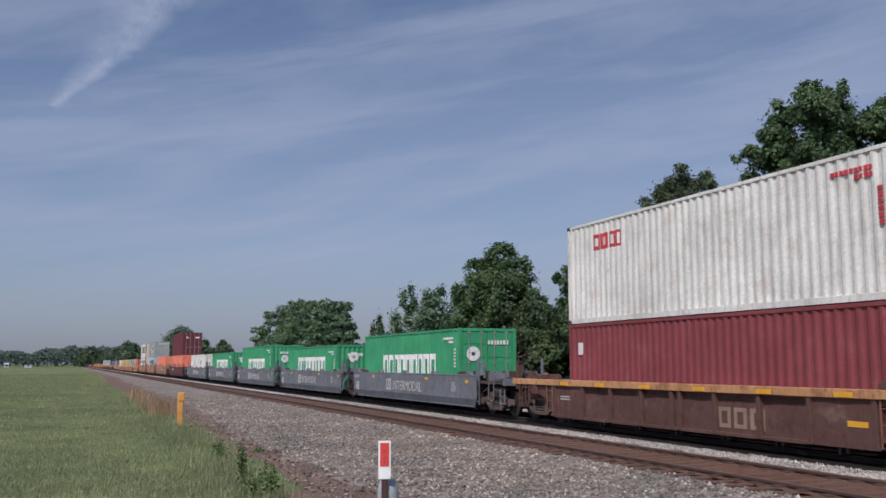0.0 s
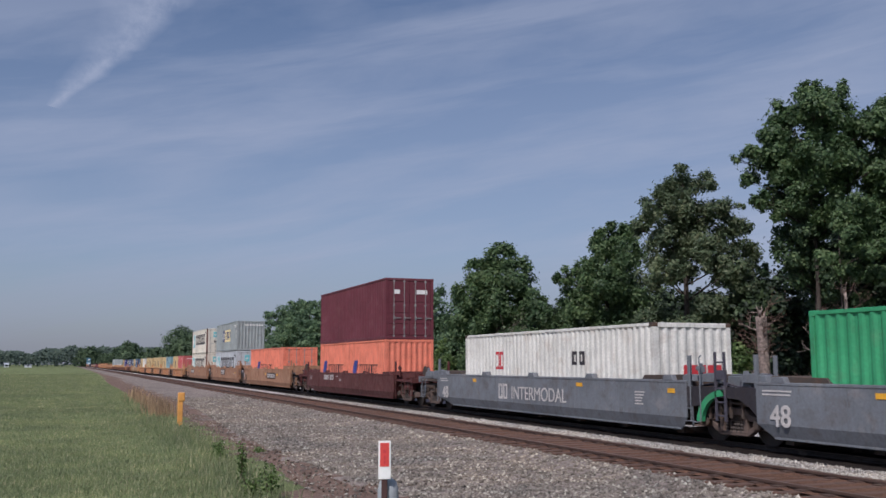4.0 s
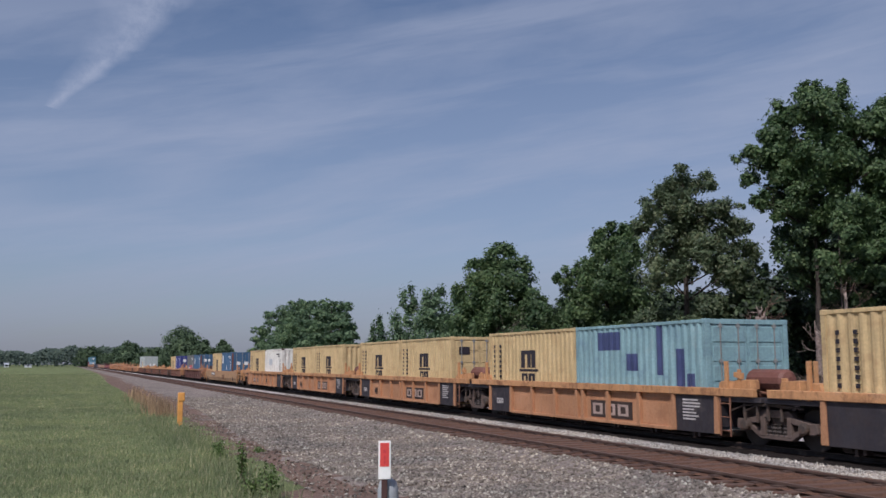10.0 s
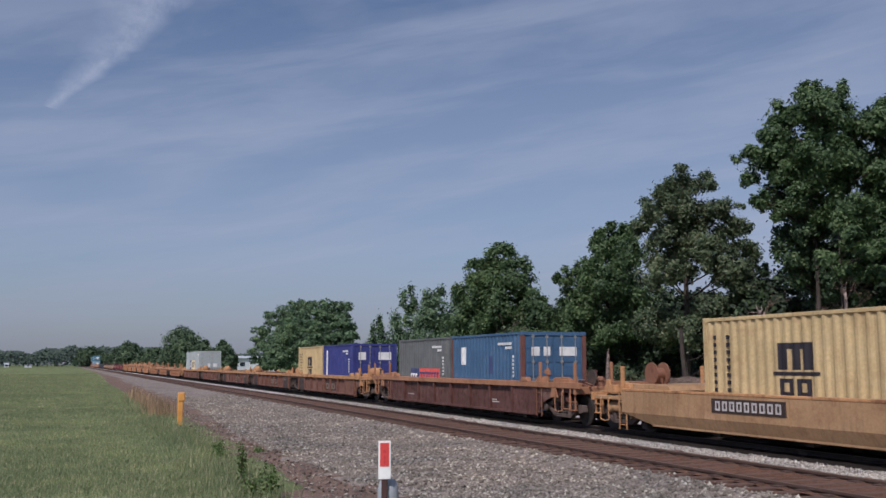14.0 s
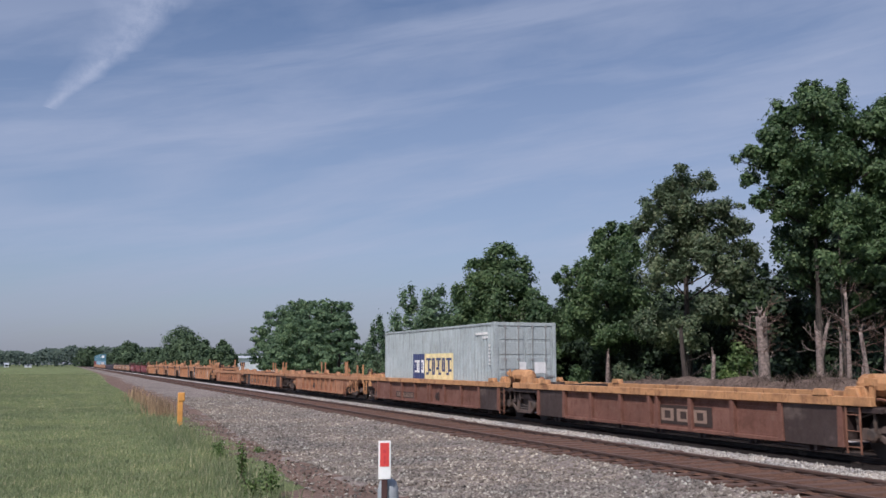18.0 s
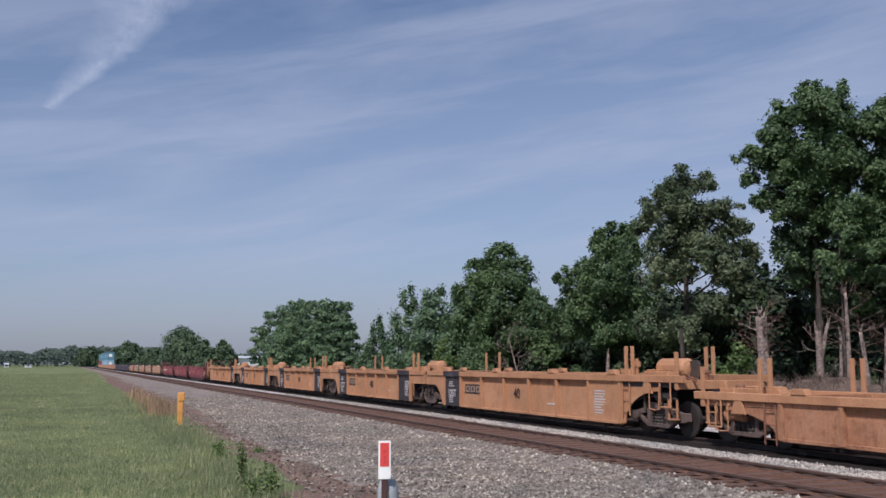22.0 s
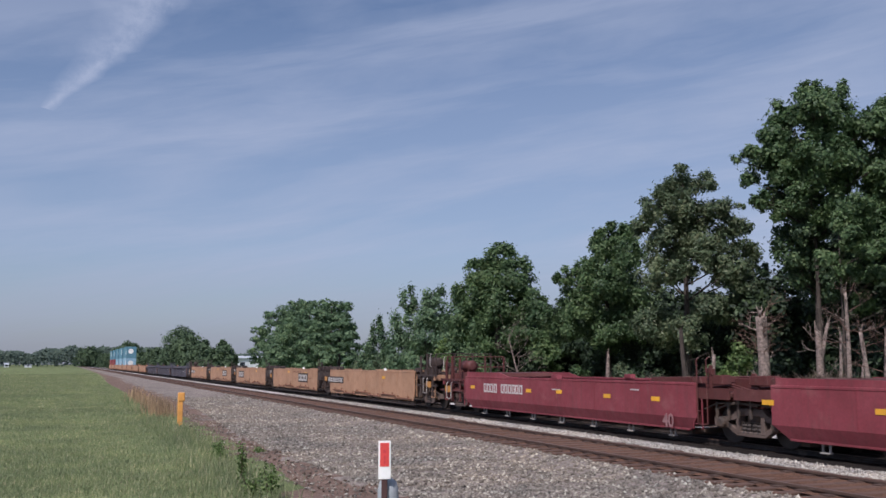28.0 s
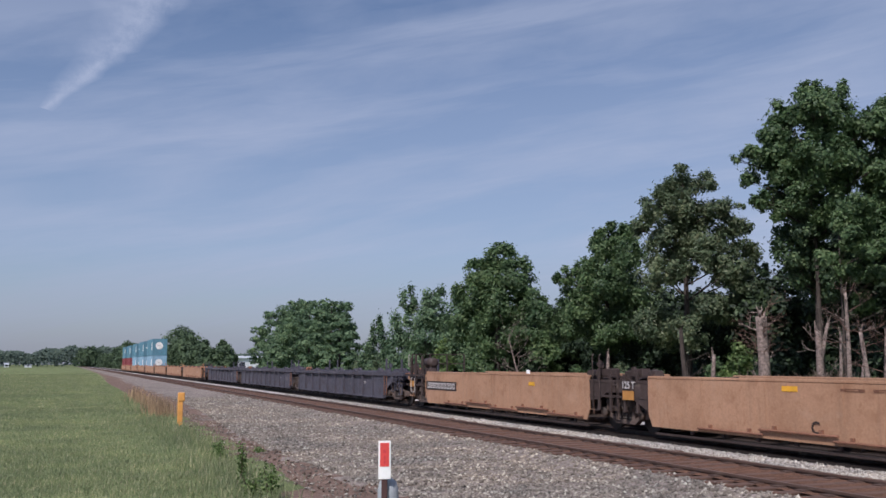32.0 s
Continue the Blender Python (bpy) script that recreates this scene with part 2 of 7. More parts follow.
LEAF = {
    "oak": island_mix("oak_leaves", [(0.0, lin((72, 95, 66))), (0.5, lin((92, 116, 79))), (1.0, lin((124, 142, 102)))], 0.5, 0.42),
    "olive": island_mix("olive_leaves", [(0.0, lin((84, 101, 78))), (0.55, lin((106, 121, 93))), (1.0, lin((136, 142, 114)))], 0.5, 0.42),
    "pine": island_mix("pine_needles", [(0.0, lin((84, 109, 84))), (0.5, lin((106, 130, 101))), (1.0, lin((130, 150, 116)))], 0.6, 0.38),
    # shade inside the wood is put into this dark leaf colour
    "shade": island_mix("shaded_wood_leaves", [(0.0, lin((36, 48, 38))), (0.6, lin((52, 67, 48))), (1.0, lin((76, 92, 64)))], 0.6, 0.1),
    "far": island_mix("far_leaves", [(0.0, lin((66, 84, 64))), (1.0, lin((98, 116, 88)))], 0.7, 0.2),
    # blue-grey distance haze is mixed into the leaf colour itself
    "haze": island_mix("haze_tinted_far_leaves", [(0.0, lin((80, 94, 88))), (1.0, lin((98, 112, 104)))], 0.8, 0.2),
    # leaf colour darkened for the shade below the tall oak's upper crown
    "crown_shade": island_mix("shaded_crown_leaves", [(0.0, lin((46, 64, 46))), (0.6, lin((66, 87, 60))), (1.0, lin((106, 122, 88)))], 0.6, 0.2),
    "weed": island_mix("weed_leaves", [(0.0, lin((88, 112, 62))), (0.6, lin((116, 138, 84))), (1.0, lin((150, 164, 112)))], 0.6, 0.4),
}


# ---------------------------------------------------------------- mesh helpers
class Build:
    """Collects vertices and faces of one mesh."""

    def __init__(self):
        self.v, self.f = [], []

    def add(self, verts, faces):
        n = len(self.v)
        self.v += [tuple(p) for p in verts]
        self.f += [tuple(n + i for i in q) for q in faces]
        return self

    def box(self, x0, x1, y0, y1, z0, z1):
        return self.add([(x0, y0, z0), (x1, y0, z0), (x1, y1, z0), (x0, y1, z0), (x0, y0, z1), (x1, y0, z1), (x1, y1, z1), (x0, y1, z1)],
                        [(0, 3, 2, 1), (4, 5, 6, 7), (0, 1, 5, 4), (1, 2, 6, 5), (2, 3, 7, 6), (3, 0, 4, 7)])

    def prism(self, outline, axis, lo, hi):
        """A closed outline in the two other axes, drawn out along axis (0 x, 1 y, 2 z)."""
        n = len(outline)

        def at(p, d):
            return [(d, p[0], p[1]), (p[0], d, p[1]), (p[0], p[1], d)][axis]
        verts = [at(p, lo) for p in outline] + [at(p, hi) for p in outline]
        faces = [tuple(range(n))[::-1], tuple(range(n, 2 * n))]
        faces += [(i, (i + 1) % n, n + (i + 1) % n, n + i) for i in range(n)]
        return self.add(verts, faces)

    def rod(self, a, b, r, n=8, r2=None):
        a, b = Vector(a), Vector(b)
        d = (b - a).normalized()
        u = d.orthogonal().normalized()
        w = d.cross(u)
        r2 = r if r2 is None else r2
        verts = []
        for c, rad in ((a, r), (b, r2)):
            verts += [c + (u * math.cos(2 * math.pi * i / n) + w * math.sin(2 * math.pi * i / n)) * rad for i in range(n)]
        faces = [(i, (i + 1) % n, n + (i + 1) % n, n + i) for i in range(n)] + [tuple(range(n))[::-1], tuple(range(n, 2 * n))]
        return self.add(verts, faces)

    def lathe(self, profile, axis_pt, axis, n=16):
        """Profile of (along, radius), turned about an axis through axis_pt."""
        a = Vector(axis).normalized()
        u = a.orthogonal().normalized()
        w = a.cross(u)
        verts, faces = [], []
        for s, r in profile:
            c = Vector(axis_pt) + a * s
            verts += [c + (u * math.cos(2 * math.pi * i / n) + w * math.sin(2 * math.pi * i / n)) * max(r, 1e-4) for i in range(n)]
        for k in range(len(profile) - 1):
            faces += [(k * n + i, k * n + (i + 1) % n, (k + 1) * n + (i + 1) % n, (k + 1) * n + i) for i in range(n)]
        faces += [tuple(range(n))[::-1], tuple(range((len(profile) - 1) * n, len(profile) * n))]
        return self.add(verts, faces)

    def mesh(self, mat, name="mesh", smooth=False, bevel=0.0):
        me = bpy.data.meshes.new(name)
        me.from_pydata(self.v, [], self.f)
        me.materials.append(mat)
        bm = bmesh.new()
        bm.from_mesh(me)
        bmesh.ops.recalc_face_normals(bm, faces=bm.faces)
        if bevel:
            bmesh.ops.bevel(bm, geom=bm.edges[:], offset=bevel, segments=1, affect="EDGES", clamp_overlap=True)
        bm.to_mesh(me)
        bm.free()
        if smooth:
            me.polygons.foreach_set("use_smooth", [True] * len(me.polygons))
        return me


CACHE = {}


def cached(key, make):
    if key not in CACHE:
        CACHE[key] = make()
    return CACHE[key]


def part(name, me, parent, label="", at=None):
    ob = new(name, me)
    ob.parent = parent
    if at is not None:
        ob.matrix_basis = at if isinstance(at, Matrix) else Matrix.Translation(at)
    if label:
        tagged(ob, label)
    return ob


def soup(name, verts, faces, mat):
    """One joined mesh from numpy arrays."""
    me = bpy.data.meshes.new(name)
    me.vertices.add(len(verts))
    me.vertices.foreach_set("co", np.asarray(verts, np.float32).ravel())
    k = faces.shape[1]
    me.loops.add(faces.size)
    me.loops.foreach_set("vertex_index", faces.astype(np.int32).ravel())
    me.polygons.add(len(faces))
    me.polygons.foreach_set("loop_start", np.arange(0, faces.size, k, dtype=np.int32))
    me.polygons.foreach_set("loop_total", np.full(len(faces), k, np.int32))
    me.materials.append(mat)
    me.update(calc_edges=True)
    return me


def words(text, size, mat):
    """Flat lettering, a little thick, facing -x, its left end towards larger y."""
    def make():
        cu = bpy.data.curves.new("lettering", "FONT")
        cu.body, cu.size, cu.extrude, cu.offset = text, size, 0.004, 0.0 if "M" in text else 0.016 * size
        ob = bpy.data.objects.new("lettering", cu)
        me = bpy.data.meshes.new_from_object(ob)
        bpy.data.objects.remove(ob)
        me.transform(Matrix(((0, 0, -1, 0), (-1, 0, 0, 0), (0, 1, 0, 0), (0, 0, 0, 1))))
        me.materials.clear()
        me.materials.append(mat)
        return me
    return cached(("words", text, size, mat.name), make)


def bars(widths, h, mat, gap=0.05, thick=0.008):
    """A row of plain open blocks that stands for lettering; faces -x, runs towards smaller y from 0."""
    def make():
        b, y = Build(), 0.0
        for w in widths:
            t = 0.25 * w if w > 0.08 else 0
            if t:
                q = min(t, 0.2 * h)
                b.box(-thick, 0.0, y - t, y, 0, h).box(-thick, 0.0, y - w, y - w + t, 0, h)
                b.box(-thick, 0.0, y - w + t, y - t, h - q, h).box(-thick, 0.0, y - w + t, y - t, 0, q)
            else:
                b.box(-thick, 0.0, y - w, y, 0, h)
            y -= w + gap
        return b.mesh(mat, "bars")
    return cached(("bars", tuple(widths), h, mat.name, gap), make)


# ---------------------------------------------------------------- ground
XC, XN = 15.12, 10.95            # centre lines of the two tracks
GRASS_Z = -0.24


def axis_steps(points):
    out = []
    for a, b, n in points:
        out += list(np.linspace(a, b, n, endpoint=False))
    return np.array(out + [points[-1][1]])


def sheet(xs, ys, height, mat, name):
    X, Y = np.meshgrid(xs, ys)
    Z = height(X, Y)
    v = np.stack([X, Y, Z], -1).reshape(-1, 3)
    nx, ny = len(xs), len(ys)
    i = (np.arange(ny - 1)[:, None] * nx + np.arange(nx - 1)[None]).ravel()
    f = np.stack([i, i + 1, i + nx + 1, i + nx], -1)
    me = soup(name, v, f, mat)
    me.polygons.foreach_set("use_smooth", [True] * len(f))
    return me


def wav(X, Y, seed, size):
    r = np.random.default_rng(seed)
    z = np.zeros_like(X)
    for k in range(10):
        a, ph, w = r.uniform(0, 6.28), r.uniform(0, 6.28), r.uniform(0.6, 1.8) / size
        z += np.sin((X * math.cos(a) + Y * math.sin(a)) * w * 6.28 + ph)
    return z / 10


GRASS_EDGE = ([-12, 10, 16, 24, 35, 50, 100, 220, 300, 900], [2.75, 2.85, 3.1, 3.55, 3.7, 3.8, 4.1, 5.8, 6.4, 7.4])
STONE_EDGE = ([-12, 10, 15, 18, 23, 30, 40, 50, 80, 150, 300, 900], [5.4, 5.3, 5.0, 4.8, 4.7, 4.9, 5.5, 5.9, 6.1, 7.0, 7.6, 8.0])


def grass_edge(X, Y):
    return np.interp(Y, *GRASS_EDGE) + 0.30 * wav(X, Y, 12, 2.6) + 0.18 * wav(X, Y, 13, 0.9)


def ground():
    xs = axis_steps([(-4500, -200, 12), (-200, -20, 18), (-20, 2, 40), (2, 9, 36), (9, 60, 26), (60, 4500, 14)])
    ys = axis_steps([(-1500, -5, 8), (-5, 60, 90), (60, 300, 40), (300, 4800, 20)])

    def h(X, Y):
        near = np.exp(-np.abs(Y - 20) / 60)
        edge = np.clip((X - 1.0) / 2.5, 0, 1)
        cut = np.clip((X - np.interp(Y, *GRASS_EDGE) - 0.7) / 0.5, 0, 1) * np.clip((19.6 - X) / 1.5, 0, 1)
        return GRASS_Z + 0.10 * wav(X, Y, 3, 9) * near * (1 - 0.6 * edge) + 0.03 * wav(X, Y, 5, 2.2) * near - 0.5 * cut
    tagged(new("ground", sheet(xs, ys, h, GRASS_GROUND, "ground")), "mown green grass field running flat to the horizon", "ground", kind="structure")

    def profile(X):
        return np.interp(X, [2.0, 3.6, 4.6, 6.5, 8.9, 9.4, 9.72, 9.95, 12.4, 13.0, 13.6, 16.6, 17.2, 20.6], [-0.25, -0.24, -0.23, -0.26, -0.24, -0.14, -0.11, -0.20, -0.20, -0.22, -0.20, -0.20, -0.24, -0.34])

    def hb(X, Y):
        near = np.exp(-np.abs(Y - 18) / 40)
        edge = -0.22 * np.clip((grass_edge(X, Y) - X) / 0.45, 0, 1)
        return profile(X) + (0.035 * wav(X, Y, 8, 1.7) + 0.03 * wav(X, Y, 9, 0.6)) * near * (X < 9.4) + 0.02 * wav(X, Y, 10, 0.5) * near + edge
    ys2 = axis_steps([(-12, 45, 190), (45, 120, 60), (120, 900, 30)])
    tagged(new("dirt_strip", sheet(np.linspace(2.4, 8.2, 46), ys2, hb, DIRT, "dirt_strip")), "bare brown dirt strip along the edge of the gravel", "ground", kind="structure")

    def hg(X, Y):
        return hb(X, Y) + 0.012 - 0.05 * np.clip((np.interp(Y, *STONE_EDGE) + 0.9 * wav(X, Y, 21, 2.5) + 0.9 * wav(X, Y, 22, 0.8) + 0.5 * wav(X, Y, 23, 0.35) - X) / 0.5, 0, 1)
    tagged(new("ballast_bed", sheet(np.linspace(3.4, 12.55, 72), ys2, hg, GRAVEL, "ballast_bed")), "wide grey crushed stone ballast bed beside the track", "ballast", kind="structure")
    for x0, x1, n, lift, mat, lab in ((9.95, 12.25, 18, 0.130, FINES, "brown dirty fines packed between the ties of the empty track"),
                                      (12.15, 13.52, 12, 0.080, PALE_GRAVEL, "pale fresh crushed stone ballast between the tracks"),
                                      (13.44, 16.4, 16, 0.086, SHADED_OILY_GRAVEL, "dark ballast under the main track, oil and train shade in its colour"),
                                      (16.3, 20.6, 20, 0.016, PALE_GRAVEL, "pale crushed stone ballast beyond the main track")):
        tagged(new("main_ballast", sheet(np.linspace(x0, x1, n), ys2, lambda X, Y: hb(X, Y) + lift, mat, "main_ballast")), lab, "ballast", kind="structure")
    return hb, h


BALLAST_AT, GRASS_AT = ground()


def loose_stones(name, label, x0, x1, count, y0, y1, size, mat, seed, edge=-0.1):
    r = np.random.default_rng(seed)
    t = r.random(count)
    y = y0 * (y1 / y0) ** t
    lo = np.maximum(x0, np.interp(y, *STONE_EDGE) + edge)
    hi = np.maximum(x1, lo + 0.1)
    x = lo + (hi - lo) * r.random(count) ** 1.1
    z = BALLAST_AT(x, y) + np.where(x > 12.2, 0.085, 0.012)
    s = size * r.uniform(0.5, 1.5, count) ** 1.2
    base = np.array([(1, 0, 0), (-0.4, 0.9, 0.1), (-0.7, -0.7, -0.1), (0.1, 0.1, 0.85), (0.0, -0.1, -0.8), (0.5, 0.6, 0.5)])
    faces = np.array([(0, 5, 3), (5, 1, 3), (1, 2, 3), (2, 0, 3), (0, 4, 1), (1, 4, 2), (2, 4, 0), (0, 1, 5)])
    a = r.uniform(0, 6.28, count)
    jit = 1 + 0.35 * r.standard_normal((count, 6, 3))
    P = base[None] * jit * s[:, None, None]
    c, sn = np.cos(a)[:, None], np.sin(a)[:, None]
    V = np.stack([P[..., 0] * c - P[..., 1] * sn, P[..., 0] * sn + P[..., 1] * c, P[..., 2] * 0.75], -1)
    V += np.stack([x, y, z], -1)[:, None]
    F = (faces[None] + 6 * np.arange(count)[:, None, None]).reshape(-1, 3)
    tagged(new(name, soup(name, V.reshape(-1, 3), F, mat)), label, "gravel", kind="stuff")


loose_stones("gravel", "loose grey crushed stones over the ballast bed", 3.6, 9.8, 36000, 9.0, 60.0, 0.034, STONES, 1)
loose_stones("pale_gravel", "pale crushed stones between the two tracks", 12.3, 13.46, 12000, 11.0, 60.0, 0.025,
             island_mix("pale_stones", [(0.0, lin((126, 118, 115))), (0.6, lin((170, 163, 160))), (1.0, lin((206, 200, 197)))], 0.9), 2)

loose_stones("clods", "dark brown clods and twigs on the bare dirt", 3.3, 4.9, 170, 13.5, 34.0, 0.036,
             island_mix("brown_clods", [(0.0, lin((84, 66, 58))), (1.0, lin((120, 98, 88)))], 0.95), 4, -1.3)
loose_stones("scattered_gravel", "stray stones scattered over the dirt strip", 3.2, 5.0, 2600, 9.0, 60.0, 0.026, STONES, 3, -1.3)


# ---------------------------------------------------------------- tracks
def rail_mesh(mat):
    h = 0.13
    o = [(-0.07, -h), (0.07, -h), (0.07, -h + 0.012), (0.012, -h + 0.03), (0.01, -0.045), (0.036, -0.036), (0.036, -0.004), (0.03, 0.0),
         (-0.03, 0.0), (-0.036, -0.004), (-0.036, -0.036), (-0.01, -0.045), (-0.012, -h + 0.03), (-0.07, -h + 0.012)]
    return Build().prism(o, 1, -12, 900).mesh(mat, "rail")


def track(xc, label, seed, n_parts, wood, steel, up):
    root = tagged(new("railway_track"), label, "railway track", kind="structure")
    root.location = (xc, 0, 0)
    rail = cached(("rail", steel), lambda: rail_mesh(MAT[steel]))
    head = cached("head", lambda: Build().box(-0.034, 0.034, -12, 900, -0.003, 0.003).mesh(MAT["rail_top"], "rail_head"))
    for sx in (-0.7525, 0.7525):
        r = part("rail", rail, root, "rusty steel rail", (sx, 0, 0))
        part("running_surface", head, r, "worn dark rail head")
    tie = cached(("tie", wood), lambda: Build().box(-1.3, 1.3, -0.115, 0.115, -0.32 + up, -0.13 + up).mesh(MAT[wood], "tie", bevel=0.012))
    plate = cached(("tie_plate", steel), lambda: Build().box(-0.18, 0.18, -0.09, 0.09, -0.131 + up, -0.117 + up).mesh(MAT[steel], "tie_plate"))
    r = np.random.default_rng(seed)
    rest = Build()
    y = 2.0
    k = 0
    while y < 420:
        dx, rot = r.normal(0, 0.06), r.normal(0, 0.9)
        if k < n_parts:
            t = part("tie", tie, root, "", pose(dx, y, r.normal(0, 0.006), 0, 0, rot))
            for sx in (-0.7525, 0.7525):
                part("tie_plate", plate, t, "", (sx - dx, 0, 0.004))
        else:
            rest.box(dx - 1.3, dx + 1.3, y - 0.115, y + 0.115, -0.32 + up, -0.13 + up)
        y += 0.515 + r.normal(0, 0.02)
        k += 1
    tagged(part("far_ties", rest.mesh(MAT[wood], "far_ties"), root), "weathered wooden ties further along the track", kind="stuff")


track(XN, "empty rusty railway track on weathered wooden ties", 5, 160, "wood", "rail_side", 0.066)
track(XC, "main railway track under the passing train", 6, 110, "shaded_oily_wood", "dark_rail", 0.0)


# ---------------------------------------------------------------- the train
HALF = 1.37                       # half width over the car sides
TRAIN = []                        # (thing, distance of its origin along the line at 0 s, height)


def travelled(t):
    """Metres that the train has gone at t seconds."""
    return 21.1315 * t - 0.061725 * t * t + 0.00078023 * t ** 3


def wheel_mesh():
    pr = [(-0.07, 0.10), (-0.07, 0.42), (-0.055, 0.455), (-0.04, 0.42), (0.065, 0.41), (0.065, 0.35), (0.03, 0.33), (0.02, 0.16), (0.075, 0.13), (0.075, 0.08)]
    return Build().lathe(pr, (0, 0, 0), (1, 0, 0), 20).mesh(MAT["wheel"], "wheel")


def frame_mesh():
    """Cast side frame of a two-axle truck, open between its members."""
    b = Build()
    b.prism([(-1.10, 0.56), (-0.55, 0.66), (-0.42, 0.80), (0.42, 0.80), (0.55, 0.66), (1.10, 0.56), (1.10, 0.44), (0.50, 0.53), (0.36, 0.64), (-0.36, 0.64), (-0.50, 0.53), (-1.10, 0.44)], 0, -0.08, 0.08)
    b.prism([(-0.98, 0.47), (-0.46, 0.18), (0.46, 0.18), (0.98, 0.47), (0.84, 0.52), (0.40, 0.29), (-0.40, 0.29), (-0.84, 0.52)], 0, -0.075, 0.075)
    for y in (-0.40, 0.40):
        b.prism([(y - 0.07, 0.24), (y + 0.07, 0.24), (y + 0.06, 0.68), (y - 0.06, 0.68)], 0, -0.085, 0.085)
    for y in (-1.0, 1.0):
        b.prism([(y - 0.22, 0.38), (y - 0.12, 0.34), (y + 0.12, 0.34), (y + 0.22, 0.38), (y + 0.20, 0.58), (y - 0.20, 0.58)], 0, -0.09, 0.09)
    return b.mesh(MAT["truck_frame"], "side_frame", bevel=0.014)


def spring_mesh():
    return Build().lathe([(0.0, 0.07), (0.04, 0.05), (0.08, 0.07), (0.12, 0.05), (0.16, 0.07), (0.2, 0.05), (0.24, 0.07)], (0, 0, 0.24), (0, 0, 1), 8).mesh(MAT["wheel"], "spring")


def truck(parent, y):
    t = part("truck", cached("bolster", lambda: Build().box(-1.02, 1.02, -0.2, 0.2, 0.42, 0.74).box(-0.3, 0.3, -0.32, 0.32, 0.7, 0.86).mesh(MAT["truck"], "bolster", bevel=0.02)),
             parent, "grimy two-axle truck", (0, y, 0))
    w = cached("wheel", wheel_mesh)
    ax = cached("axle", lambda: Build().rod((-1.05, 0, 0.42), (1.05, 0, 0.42), 0.075, 10).mesh(MAT["wheel"], "axle"))
    fr = cached("side_frame", frame_mesh)
    sp = cached("springs", spring_mesh)
    cap = cached("cap", lambda: Build().lathe([(0, 0.13), (0.1, 0.13), (0.13, 0.09)], (0, 0, 0), (-1, 0, 0), 12).mesh(MAT["truck"], "cap"))
    for yy in (-0.89, 0.89):
        part("axle", ax, t, "", (0, yy, 0))
        for sx in (-1, 1):
            part("wheel", w, t, "worn steel wheel", pose(sx * 0.76, yy, 0.42, 0, 0, 180 if sx > 0 else 0))
            if sx < 0:
                part("bearing_cap", cap, t, "", (-1.1, yy, 0.46))
    for sx in (-1, 1):
        part("side_frame", fr, t, "", (sx * 1.03, 0, 0))
    for yy in (-0.24, -0.08, 0.08, 0.24):
        part("spring", sp, t, "", (-1.05, yy, 0.02))


def ladder_mesh(mat, h=1.0, half=0.17, bar=0.014):
    b = Build()
    for y in (-half, half):
        b.box(-bar, bar, y - bar, y + bar, 0, h)
    z = 0.12
    while z < h:
        b.rod((0, -half, z), (0, half, z), 0.8 * bar, 6)
        z += 0.3
    return b.mesh(mat, "ladder")


def step_mesh(mat):
    b = Build()
    for y in (-0.17, 0.17):
        b.box(-0.02, 0.02, y - 0.02, y + 0.02, 0, 0.5)
    b.box(-0.05, 0.05, -0.19, 0.19, 0, 0.03)
    b.box(-0.05, 0.05, -0.19, 0.19, 0.25, 0.27)
    return b.mesh(mat, "sill_step")


